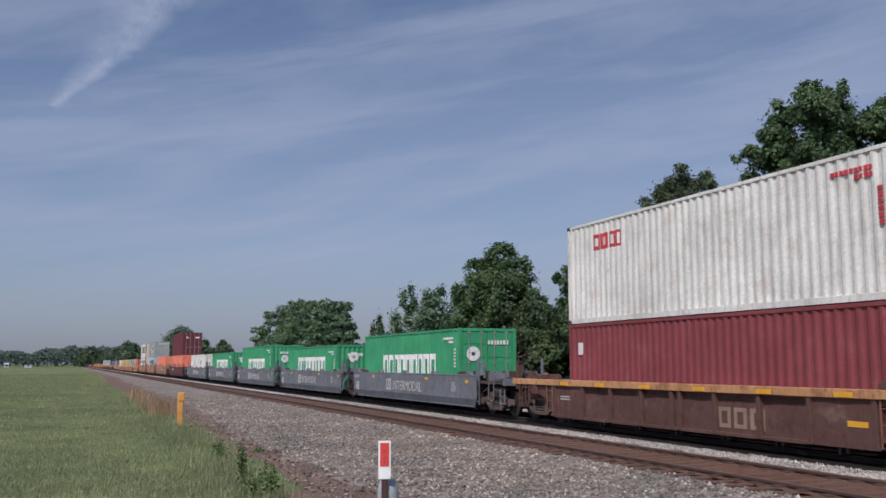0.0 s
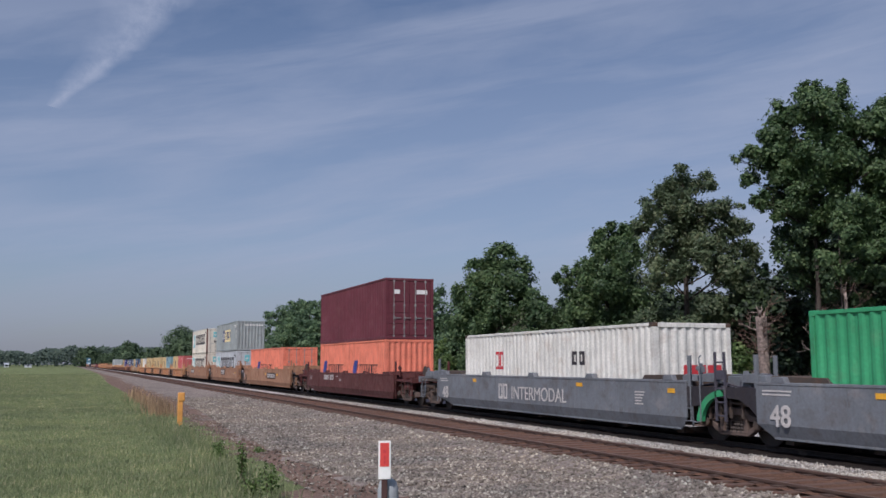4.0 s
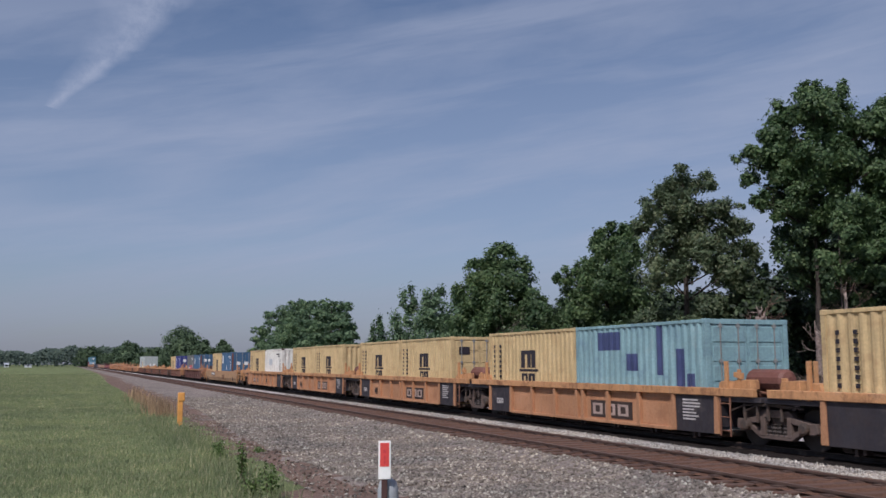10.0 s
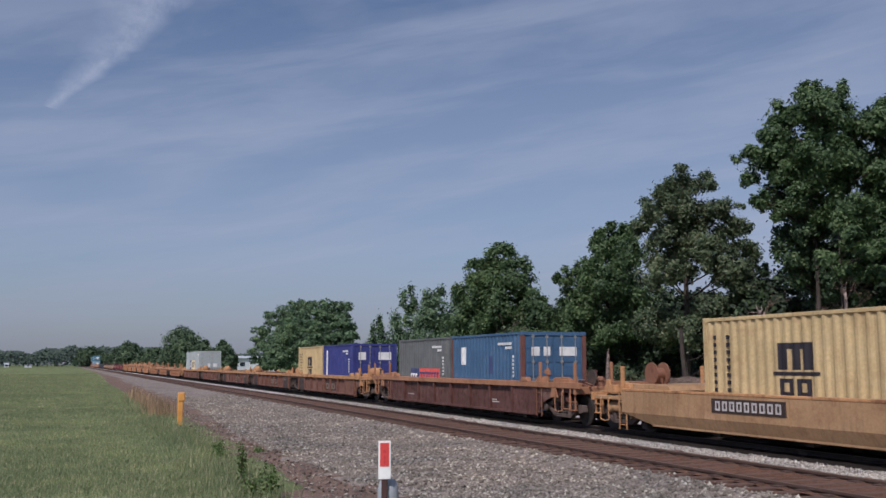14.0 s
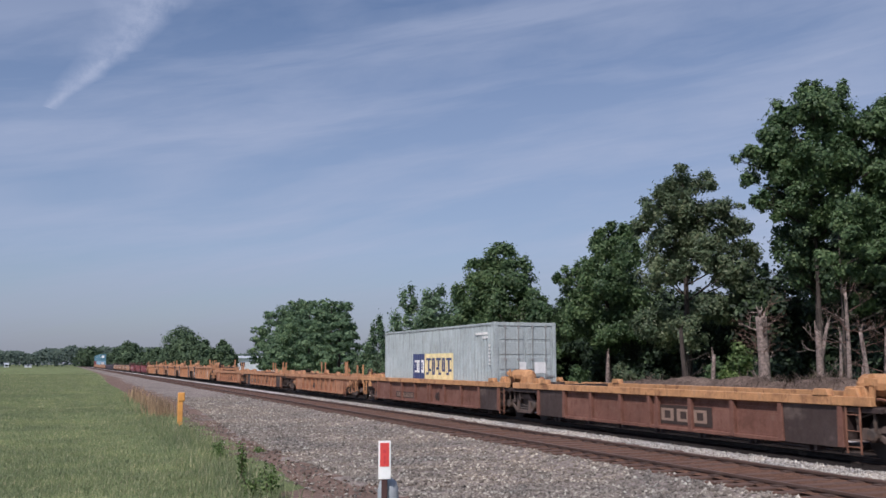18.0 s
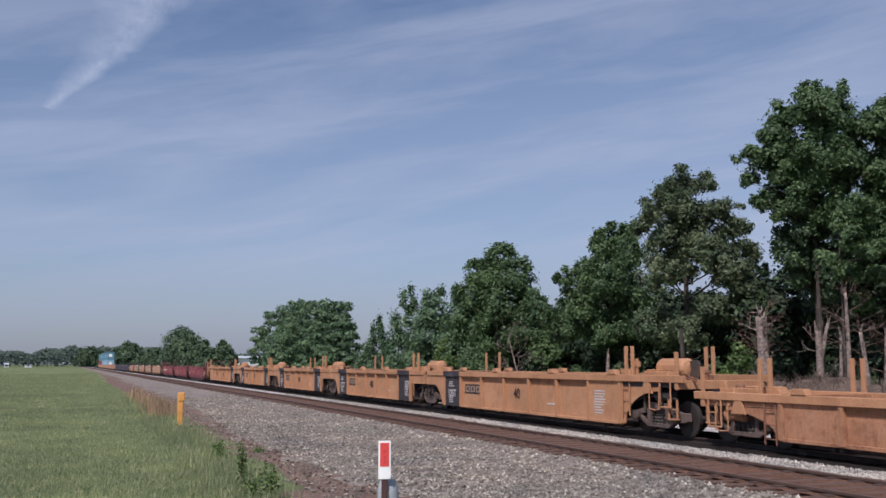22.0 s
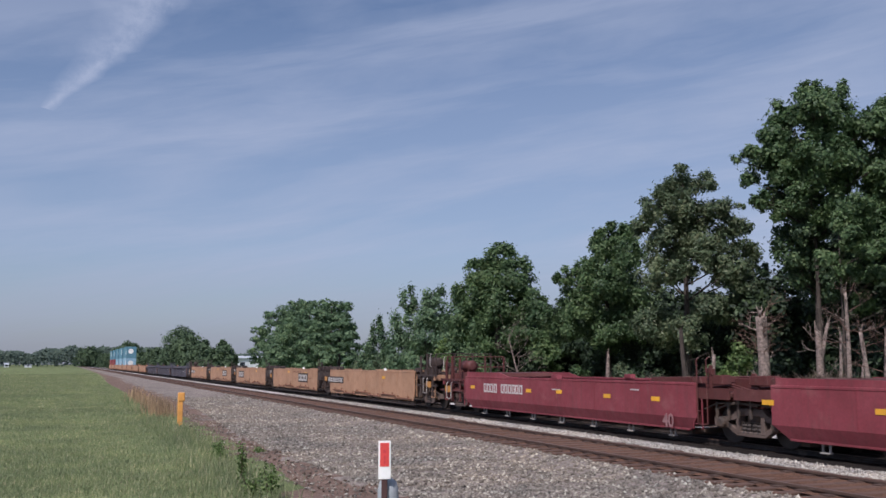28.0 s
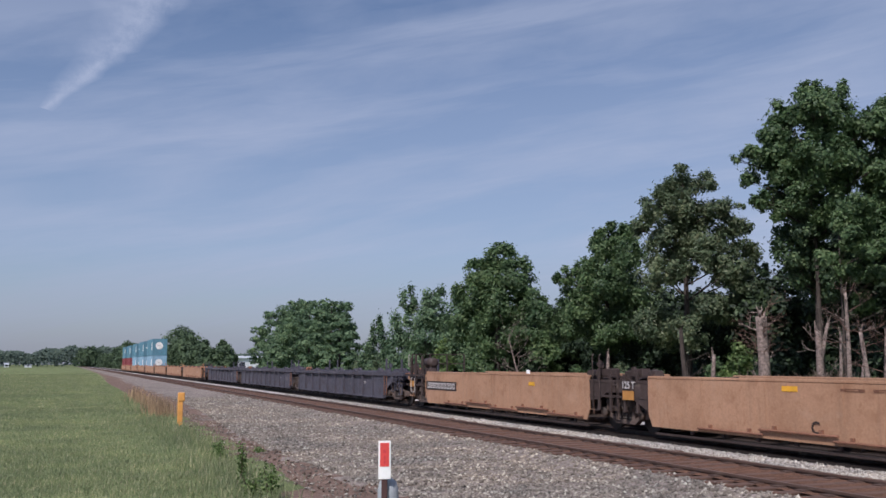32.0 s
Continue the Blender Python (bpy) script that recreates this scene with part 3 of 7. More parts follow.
STYLE = {
    # body, sill, end panels, ribs, height of the side, posts
    "rust_a": dict(shape="rib", pads=(), gear="umber", body="umber", sill="sill_yellow", dark="umber", top=1.31, posts=0, tape=1, double=1, label="rust-brown ribbed well car with a faded yellow top sill"),
    "grey": dict(shape="slab", tower="slate", body="grey_car", sill="grey_car", dark="truck", arch=1, a_in=1.6, b_in=1.35, shift=-0.4, top=1.38, posts=1, label="weathered grey slab-sided well car"),
    "maroon": dict(shape="slab", body="maroon_car", sill="maroon_car", dark="maroon_car", top=1.30, posts=1, label="dull maroon slab-sided well car"),
    "tan53": dict(shape="slab", high=1, a_end=2.35, a_in=1.0, b_in=2.2, truck_y=-0.5, shift=(0.3, -0.4), tower="rust_orange", body="tan_dark", sill="tan_dark", dark="black_panel", top=1.43, posts=1, rim="tan_dark", label="tan-brown slab-sided long well car"),
    "orange_e": dict(shape="rib", pads=(), ink="stencil_pale", a_in=1.45, b_in=1.7, truck_y=-0.15, body="orange", sill="sill_yellow", dark="black_panel", top=1.24, posts=1, tank="rust_frame", double=1, label="orange ribbed well car with black end panels"),
    "yellow": dict(shape="slab", b_end=2.3, body="yellow_tan", sill="sill_yellow", dark="yellow_tan", top=1.12, posts=1, reel=1, pads=(), label="yellow-tan slab-sided single well car"),
    "brown_g": dict(shape="rib", pads=(0.05, 0.95), body="dark_brown", sill="rust_orange", dark="dark_brown", top=1.24, posts=1, label="dark brown ribbed single well car"),
    "rust_h": dict(shape="rib", faded=1, pads=(0.04, 0.96), body="rust_brown", sill="sill_yellow", dark="grime", top=1.17, posts=0, pitch=1.4, tank="sill_yellow", a_in=0.95, b_in=1.9, truck_y=-0.5, double=1, label="rusty brown ribbed well car with an orange sill"),
    "rust_i": dict(shape="rib", blocks=1, joint_posts=((0.95,), (0.42,), (0.04,), (0.60,)), pads=(0.02, 0.12, 0.95), faded=1, a_in=1.5, b_in=3.3, truck_y=-1.1, pitch=1.25, sill_a=0.7, sill_b=0.02, under_tank=1, middle="rust_i_mid", body="rust_mid", sill="orange", dark="rust_mid", top=1.15, posts=2, label="empty rusty orange ribbed well car with guide posts"),
    "rust_i_mid": dict(shape="rib", blocks=1, joint_posts=((0.95,), (0.42,), (0.04,), (0.60,)), pads=(0.02, 0.12, 0.95), faded=1, a_in=1.5, b_in=1.9, truck_y=-1.1, pitch=1.25, sill_a=0.7, sill_b=0.02, body="rust_mid", sill="orange", dark="grime", top=1.15, posts=2, label="empty rusty orange ribbed well car with guide posts"),
    "orange_j": dict(shape="rib", joint_posts=((0.95, 1.55), (), (), (0.30, 1.60)), faded=1, pads=(0.03, 0.3, 0.62, 0.97), body="orange", sill="orange", dark="black_panel", top=1.50, posts=2, tank="orange", a_in=1.85, b_in=2.0, shift=(-0.3, -0.55, -0.8, -1.0), skirt=0.36, black_ends=1, label="empty bright orange ribbed well car with black end panels"),
    "oxblood": dict(shape="slab", cut=0.4, a_in=1.5, b_in=1.55, shift=-0.7, truck_y=-0.3, high_fender=1, pads=(0.5,), cage="maroon_car", body="oxblood", sill="oxblood", dark="maroon_car", top=1.33, posts=0, fender="maroon_car", label="empty oxblood red slab-sided well car"),
    "tan_l": dict(shape="flat", shift=(0.9, 0.45, 0.15, 0.0), a_in=1.65, b_in=1.75, pads=(), no_rim=1, body="tan", sill="tan", dark="grime", fender="grime", cage="grime", tower="grime", cage_mid=1, tower_h=1.05, top=1.46, posts=0, label="empty tan flat-sided well car with low truss rails"),
    "slate": dict(shape="rib", body="slate", sill="slate", dark="slate", top=1.42, posts=1, label="empty dark slate ribbed well car"),
    "orange_n": dict(shape="flat", body="tan", sill="rust_orange", dark="truck", top=1.40, posts=0, label="tan-orange flat-sided well car"),
}


def rib_bays(st, a, b):
    """How many bays lie between the end panels of a ribbed side."""
    if st.get("double"):
        return 2 * max(1, round((0.5 * (b - a) - 1.7) / 1.45))
    return max(4, round((b - a) / st.get("pitch", 1.75))) - 2


def side_rib(root, st, L, a, b, sx, ends):
    top, body = st["top"], MAT[st["body"]]
    key = (id(st), round(L, 2), ends)
    mx = lambda x0, x1: (x0, x1) if sx > 0 else (-x1, -x0)
    inset = 1.7
    part("side_sheet", cached(("sheet", *key, sx), lambda: Build().box(*mx(1.237, 1.252), a + inset, b - inset, 0.22, top - 0.42).mesh(body, "sheet")), root)
    part("recessed_band", cached(("band", *key, sx), lambda: Build().box(*mx(1.226, 1.236), a + inset, b - inset, top - 0.43, top - 0.15).mesh(body, "band")), root, "recessed shadowed band under the sill")
    part("ledge", cached(("ledge", *key, sx), lambda: Build().box(*mx(1.237, 1.270), a + inset, b - inset, top - 0.31, top - 0.285).mesh(body, "ledge")), root)
    for k, (y0, y1) in enumerate(((a, a + inset), (b - inset, b))):
        dark_side = not ends[k]
        part("end_panel", cached(("endp", *key, sx, y0), lambda: Build().box(*mx(1.232, 1.30), y0, y1, 0.19, top - 0.17).mesh(MAT[st["dark"]] if dark_side else body, "end_panel", bevel=0.008)), root, "grimy dark end panel" if dark_side else "")
        sg = -1 if k == 0 else 1
        if dark_side and st.get("black_ends"):
            part("painted_sill", cached(("psill", *key, sx, k), lambda: Build().box(*mx(1.30, HALF + 0.004), y0 + 0.05, y1 - 0.05, top - 0.184, top + 0.004).mesh(MAT[st["dark"]], "painted_sill")), root, "black painted stretch of the sill")
        if not ends[k] and st.get("skirt"):
            yi, yo, zk = (a, 0.07, top - 0.18 - st["skirt"]) if k == 0 else (b, L - 0.07, top - 0.18 - st["skirt"])

            def skirt():
                if k == 1:
                    o = [(yi, 0.2), (yi + 0.14, 0.2), (yi + 0.30, 0.55), (yi + 0.72, zk - 0.06), (yi + 0.95, zk), (yo, zk), (yo, top - 0.18), (yi, top - 0.18)]
                else:
                    o = [(yi, 0.2), (yi - 0.10, 0.2), (yi - 0.10, zk), (yo, zk), (yo, top - 0.18), (yi, top - 0.18)]
                return Build().prism(o, 0, *mx(1.27, 1.325)).mesh(MAT[st["sill"]], "skirt")
            part("skirt", cached(("skirt", *key, sx, k), skirt), root, "side skirt plate above the truck")
        if ends[k]:
            ye = y0 if k == 0 else y1
            part("gusset", cached(("gus", *key, sx, k), lambda: Build().prism([(ye, 0.22)] + [(ye + sg * (1.75 - 1.62 * math.cos(q * 0.157)), 0.22 + (top - 0.62) * math.sin(q * 0.157)) for q in range(11)] + [(ye + sg * 1.75, top - 0.19), (ye, top - 0.19)], 0, *mx(1.25, 1.28)).mesh(body, "gusset")), root, "plate curving up over the truck")
    part("top_sill", cached(("sill", *key, sx), lambda: Build().box(*mx(1.235, HALF), 0.22 if ends[0] else st.get("sill_a", 0.22), L - (0.22 if ends[1] else st.get("sill_b", 0.22)), top - 0.18, top).mesh(MAT[st["sill"]], "top_sill", bevel=0.012)), root, "weathered top sill")
    part("bottom_sill", cached(("bsill", *key, sx), lambda: Build().box(*mx(1.235, 1.33), a + (0 if ends[0] else inset), b - (0 if ends[1] else inset), 0.18, 0.26).mesh(body, "bottom_sill", bevel=0.008)), root)
    rib = cached(("rib", id(st), sx), lambda: Build().prism([(-0.085, 0.2), (0.085, 0.2), (0.06, top - 0.18), (-0.06, top - 0.18)], 0, *mx(1.24, HALF - 0.02)).mesh(body, "rib", bevel=0.01))
    n = rib_bays(st, a, b)
    ys = [a + 0.06] + [a + inset + (b - a - 2 * inset) * i / n for i in range(n + 1) if not (st.get("double") and 2 * i == n)] + [b - 0.06]
    for y in ys:
        part("rib", rib, root, "", (0, y, 0))
    mid = 0.5 * (a + b)
    if st.get("double"):
        part("rib", rib, root, "", (0, mid + 0.17, 0))
        part("rib", rib, root, "", (0, mid - 0.17, 0))


def side_slab(root, st, L, a, b, sx, ends, fold=True):
    top, body = st["top"], MAT[st["body"]]
    cut = st.get("cut", 1.25) if ends[1] else 0.4
    key = (id(st), round(L, 2), sx, ends)

    def make():
        zc, zb, cut_near = 0.52, (0.24 if fold else 0.16), 0.35
        xo, xi, th = HALF, 1.26 if fold else HALF, 0.035
        bld = Build()
        if fold:
            up = [(a, zc), (b, zc), (b, top), (a, top)]
            lo = [(a + cut_near, zb), (b - cut, zb), (b, zc), (a, zc)]
        else:
            up = [(a, zc), (b, zc), (b, top), (a, top)]
            lo = [(a + 0.15, zb + 0.06), (b - 0.15, zb + 0.06), (b, zc), (a, zc)]
        for (q, x_low, x_high) in ((up, xo, xo), (lo, xi, xo)):
            zl, zh = q[0][1], q[2][1]
            vs = []
            for off in (0, -th):
                for y, z in q:
                    x = x_low + (x_high - x_low) * (z - zl) / (zh - zl) + off
                    vs.append((sx * x, y, z))
            bld.add(vs, [(0, 1, 2, 3), (4, 7, 6, 5), (0, 4, 5, 1), (1, 5, 6, 2), (2, 6, 7, 3), (3, 7, 4, 0)])
        return bld.mesh(body, "side")
    part("side_sheet", cached(("slab", *key), make), root)
    mx = lambda x0, x1: (x0, x1) if sx > 0 else (-x1, -x0)
    part("top_sill", cached(("slabsill", *key), lambda: Build().box(*mx(1.27, HALF + 0.012), a + 0.02, b - 0.02, top - 0.05, top + 0.015).mesh(MAT[st["sill"]], "top_sill", bevel=0.01)), root)
    if fold:
        part("bottom_sill", cached(("slabbot", *key), lambda: Build().box(*mx(1.18, 1.27), a + 0.4, b - cut, 0.21, 0.27).mesh(body, "bottom_sill", bevel=0.008)), root)
    else:
        def truss():
            bl = Build().box(*mx(1.24, 1.32), a + 0.2, b - 0.2, 0.03, 0.08)
            y = a + 0.9
            while y < b - 0.8:
                bl.box(*mx(1.25, 1.31), y, y + 0.09, 0.12, 0.24)
                y += 1.15
            return bl.mesh(MAT["grime"], "truss_rail")
        part("truss_rail", cached(("truss", *key), truss), root, "dark low truss rail")
        if sx < 0:
            foot = cached("foot_rail", lambda: tube(Build(), [(0, -1.1, 0), (0, 1.1, 0)], 0.028).box(-0.01, 0.05, -0.7, -0.62, -0.02, 0.1).box(-0.01, 0.05, 0.62, 0.7, -0.02, 0.1).mesh(MAT["gear_rust"], "foot_rail"))
            y, i = a + 1.4, 0
            while y < b - 1.2:
                part("foot_rail", foot, root, "rusty foot rail along the side", (-HALF - 0.05, y, 0.40 if i % 2 else 0.30))
                y += 2.1
                i += 1
    if sx < 0:
        seam = cached(("seam", id(st)), lambda: Build().box(-HALF - 0.008, -HALF + 0.02, -0.012, 0.012, 0.50, top - 0.06).mesh(body, "seam"))
        n = 6
        for i in range(1, n):
            part("seam", seam, root, "", (0, a + (b - a) * i / n, 0))


def stencil_block(root, y, z, rows, w, mat, x=-HALF, rnd=None):
    r = rnd or random.Random(3)
    b = Build()
    for i in range(rows):
        b.box(x - 0.010, x - 0.001, y - w * r.uniform(0.6, 1.0), y, z - i * 0.075, z - i * 0.075 + 0.034)
    return tagged(part("stencil", b.mesh(mat, "stencil"), root, "small unreadable stencilled lines"), kind="stuff")


def tube(b, pts, r, n=6):
    for p, q in zip(pts, pts[1:]):
        b.rod(p, q, r, n)
    return b


def grab_mesh(mat, w, h, out=0.06):
    """Hanging loop of round bar that a foot or hand takes."""
    return tube(Build(), [(0, -w / 2, h), (-out, -w / 2, h - 0.05), (-out, -w / 2, 0.03), (-out, 0, 0), (-out, w / 2, 0.03), (-out, w / 2, h - 0.05), (0, w / 2, h)], 0.016).mesh(mat, "grab_iron")


def end_gear(root, st, y_in, y_out, sgn, is_end):
    """Brake rigging, boxes, hand rails and hoses on and under the platform of one end."""
    top, sill, dark = st["top"], MAT[st.get("gear", st["sill"])], MAT[st.get("cage", st["dark"])]
    k = id(st)
    d = lambda v: y_out - sgn * v          # v metres inward from the coupling
    frame_mat = MAT[st["cage"]] if st.get("cage") else sill
    pale = MAT["galv_paint"]
    grab = cached(("grab", k), lambda: grab_mesh(pale if st.get("cage") else sill, 0.42, 0.62))
    box = cached(("vbox", k), lambda: Build().box(-0.2, 0.2, -0.26, 0.26, 0, 0.30).box(-0.16, 0.16, -0.2, 0.2, 0.3, 0.34).mesh(frame_mat, "valve_box", bevel=0.015))
    small = cached(("sbox", k), lambda: Build().prism([(-0.3, 0), (0.3, 0), (0.22, 0.2), (-0.26, 0.22)], 0, -0.13, 0.13).mesh(frame_mat, "locker", bevel=0.012))
    cyl = cached(("bcyl", k), lambda: Build().lathe([(-0.34, 0.05), (-0.33, 0.13), (-0.3, 0.15), (0.2, 0.15), (0.22, 0.18), (0.26, 0.18), (0.27, 0.05), (0.5, 0.03)], (0, 0, 0), (0, 1, 0), 12).mesh(dark, "brake_cylinder", smooth=True))
    rig = cached(("rig", k), lambda: tube(Build(), [(0, -0.9, 0), (0, -0.2, 0.06), (0, 0.5, 0.02), (0, 0.95, -0.12)], 0.02).box(-0.02, 0.02, -0.28, -0.22, -0.28, 0.12).box(-0.02, 0.02, 0.46, 0.52, -0.34, 0.06).mesh(MAT["truck"], "brake_rigging"))
    if is_end:
        part("valve_box", box, root, "", (-0.95, d(1.9), top - 0.2))
        part("locker", small, root, "", (-1.12, d(1.25), top - 0.12))
        part("brake_cylinder", cyl, root, "brake cylinder under the platform", (-1.05, d(1.35), top - 0.50))
        part("brake_rigging", rig, root, "", (-1.18, d(1.6), 0.92))
        for v in (1.3,):
            part("grab_iron", grab, root, "round bar hanging loop", (-HALF - 0.01, d(v), top - 0.86))
        hs = cached(("hose", k), lambda: tube(Build(), [(0, 0, 0.86), (0, -sgn * 0.02, 0.6), (0.02, sgn * 0.12, 0.42), (0.02, sgn * 0.34, 0.40), (0, sgn * 0.5, 0.52)], 0.025).mesh(MAT["black_panel"], "air_hose"))
        part("air_hose", hs, root, "black rubber air hose", (-0.42, d(0.45), 0))

        def rail():
            b = Build()
            for x in (-1.22, -0.4, 0.4, 1.22):
                b.box(x - 0.025, x + 0.025, -0.025, 0.025, -0.25, 0.78)
            return tube(b.box(-1.24, 1.24, -0.02, 0.02, 0.36, 0.40), [(-1.22, 0, 0.78), (1.22, 0, 0.78)], 0.018).mesh(frame_mat, "hand_rail")
        if st.get("cage"):
            part("hand_rail", cached(("hrail", k), rail), root, "crossing hand rail on posts", (0, d(0.62), top - 0.05))
        if st.get("cage") or (st.get("high") and sgn > 0):
            dr = cached(("drum", k), lambda: Build().lathe([(-0.42, 0.1), (-0.40, 0.2), (0.40, 0.2), (0.42, 0.1)], (0, 0, 0), (0, 1, 0), 14).mesh(frame_mat, "air_reservoir", smooth=True))
            part("air_reservoir", dr, root, "rounded brake air reservoir", (-0.8, d(1.75 if st.get("cage") else 3.9), top + 0.38))
            part("saddle", cached(("csad", k), lambda: Build().box(-0.15, 0.15, -0.34, -0.26, -0.65, -0.12).box(-0.15, 0.15, 0.26, 0.34, -0.65, -0.12).mesh(frame_mat, "saddle")), root, "", (-0.8, d(1.75 if st.get("cage") else 3.9), top + 0.38))
    else:
        part("locker", small, root, "", (-1.08, d(0.75), top - 0.02))
        part("brake_rigging", rig, root, "", (-1.2, d(0.2), 0.86))
        if sgn < 0:
            part("valve_box", box, root, "", (-0.3, d(0.65), top - 0.18))
            if st["shape"] != "rib":
                part("grab_iron", cached(("grab2", k), lambda: grab_mesh(frame_mat, 0.36, 1.55)), root, "tall round bar hand hold", (-HALF + 0.02, d(0.95), top - 0.95))
    if st.get("tower") and sgn < 0 and not is_end:
        part("brake_tower", cached(("tower", k), lambda: ladder_mesh(MAT[st["tower"]], st.get("tower_h", 1.55), 0.16, 0.025)), root, "upright ladder tower beside the hand brake", (-HALF + 0.02, d(0.1), 0.5))
        part("brake_case", cached(("tcase", k), lambda: Build().box(-0.05, 0.05, -0.15, 0.15, 0, 0.22).mesh(MAT[st["tower"]], "brake_case", bevel=0.01)), root, "", (-HALF + 0.06, d(0.1), 1.42))
    if st.get("cage") and (is_end or st.get("cage_mid")):
        for v, h in (((0.75, 0.9), (1.35, 1.05), (2.1, 0.95)) if is_end else ((0.35, 0.35), (0.95, 0.48))):
            post = cached(("cpost", k, h), lambda: Build().box(-0.035, 0.035, -0.045, 0.045, -0.75, h - 0.1).box(-0.05, 0.05, -0.06, 0.06, -0.75, -0.69).mesh(frame_mat, "cage_post", bevel=0.006))
            pp = part("cage_post", post, root, "upright of the end cage", (-HALF + 0.06, d(v), top - 0.2))
            if v > 1.0 or not is_end:
                continue
            part("hand_hold", cached(("chold", h), lambda: tube(Build(), [(-0.03, 0.06, h - 0.5), (-0.09, 0.06, h - 0.46), (-0.09, 0.06, h - 0.02), (-0.03, 0.06, h + 0.02)], 0.018).mesh(pale, "hand_hold")), pp, "pale painted hand hold")
        if is_end or sgn > 0:
            part("placard", cached(("plac", k), lambda: Build().box(-0.012, 0, -0.26, 0.26, 0, 0.24).mesh(MAT["placard"], "placard")), root, "yellow placard", (-HALF - 0.004, d(1.05 if is_end else 0.6), top - 0.62))
        part("bracket_rail", cached(("brail", k, is_end), lambda: Build().box(-0.03, 0.03, -1.1, 1.1, 0, 0.07).box(-0.03, 0.03, -1.1, 1.1, -0.4, -0.34).mesh(frame_mat, "bracket_rail")), root, "", (-HALF + 0.035, d(1.35) if is_end else d(0.2 + 0.95), top - 0.18))


def platform_gear(root, st, y_in, y_out, sgn, is_end):
    """Reservoir, valves, pipes and brackets that crowd the deck over a truck."""
    k, top = id(st), st["top"]
    deck = top - 0.2
    tone = MAT[st.get("cage") or st.get("gear", st["sill"])]
    rust = MAT["gear_rust"] if st["shape"] == "rib" else MAT[st.get("tower", st["dark"])]
    d = lambda v: y_out - sgn * v
    span = abs(y_in - y_out)
    if st.get("tank") and sgn < 0:
        tk = cached(("tank", k), lambda: Build().lathe([(-0.62, 0.08), (-0.58, 0.20), (-0.50, 0.25), (0.50, 0.25), (0.58, 0.20), (0.62, 0.08)], (0, 0, 0), (0, 1, 0), 12).box(-0.14, 0.14, -0.3, -0.24, -0.4, 0.02).box(-0.14, 0.14, 0.24, 0.3, -0.4, 0.02).mesh(MAT[st["tank"]], "air_reservoir"))
        part("air_reservoir", tk, root, "rounded brake air reservoir on saddles", (-0.62, d(0.5 if not is_end else 1.5), deck + 0.38))
    if st.get("under_tank") and sgn > 0 and not is_end:
        ut = cached(("utank", k), lambda: Build().lathe([(-0.62, 0.06), (-0.6, 0.17), (-0.54, 0.21), (0.54, 0.21), (0.6, 0.17), (0.62, 0.06)], (0, 0, 0), (0, 1, 0), 14).box(-0.05, 0.05, -0.42, -0.36, 0.1, 0.42).box(-0.05, 0.05, 0.36, 0.42, 0.1, 0.42).mesh(tone, "air_reservoir"))
        part("air_reservoir", ut, root, "rounded reservoir hung under the sill", (-1.02, d(2.55), 0.62))
        fr = cached(("uframe", k), lambda: tube(Build(), [(0, 0.75, 0.14), (0, 0.7, 0.52), (0, -0.6, 0.56), (0, -0.72, 0.52)], 0.022).mesh(rust, "pipe"))
        part("pipe", fr, root, "", (-1.2, d(2.55), 0.4))
    plate = cached(("gplate", k), lambda: Build().prism([(-0.17, 0), (0.17, 0), (0.08, 0.34), (-0.05, 0.34)], 0, -0.03, 0.03).mesh(tone, "bracket_plate", bevel=0.006))
    lump = cached(("glump", k), lambda: Build().prism([(-0.2, 0), (0.2, 0), (0.18, 0.12), (0.08, 0.17), (-0.14, 0.16)], 0, -0.12, 0.12).mesh(tone, "deck_box", bevel=0.015))
    pipes = cached(("gpipes", k), lambda: tube(tube(Build(), [(0, -0.6, 0.05), (0.06, 0.0, 0.12), (0.02, 0.7, 0.06)], 0.03), [(0.3, -0.5, 0.03), (0.24, 0.1, 0.16), (0.42, 0.6, 0.04)], 0.025).mesh(rust, "pipes"))
    valve = cached(("gvalve", k), lambda: Build().lathe([(0, 0.12), (0.06, 0.12), (0.08, 0.08), (0.24, 0.08), (0.26, 0.12), (0.34, 0.11), (0.38, 0.04)], (0, 0, 0), (0, 0, 1), 10).box(-0.2, 0.2, -0.06, 0.06, 0.1, 0.2).mesh(rust, "valve"))
    lever = cached(("glever", k), lambda: Build().box(-0.025, 0.025, -0.05, 0.05, 0, 0.52).prism([(-0.1, 0.3), (0.14, 0.36), (0.14, 0.46), (-0.1, 0.44)], 0, -0.05, 0.05).mesh(tone, "brake_stand", bevel=0.005))
    part("pipes", pipes, root, "", (-0.9, d(min(0.9, 0.5 * span)), deck + 0.02))
    if st.get("reel") and is_end and sgn > 0:
        rl = cached("reel", lambda: Build().lathe([(-0.2, 0.3), (-0.16, 0.3), (-0.15, 0.16), (0.15, 0.16), (0.16, 0.3), (0.2, 0.3)], (0, 0, 0.3), (1, 0, 0), 18).box(-0.1, 0.1, -0.12, 0.12, -0.3, 0.2).mesh(MAT["gear_rust"], "reel"))
        part("reel", rl, root, "rusty cable reel on the deck", (-0.6, d(2.6), deck + 0.3))
    part("valve", valve, root, "rusty brake valve", (-0.35, d(0.35 + 0.3 * is_end), deck))
    part("deck_box", lump, root, "", (-1.16, y_in + sgn * 0.18, deck + 0.19))
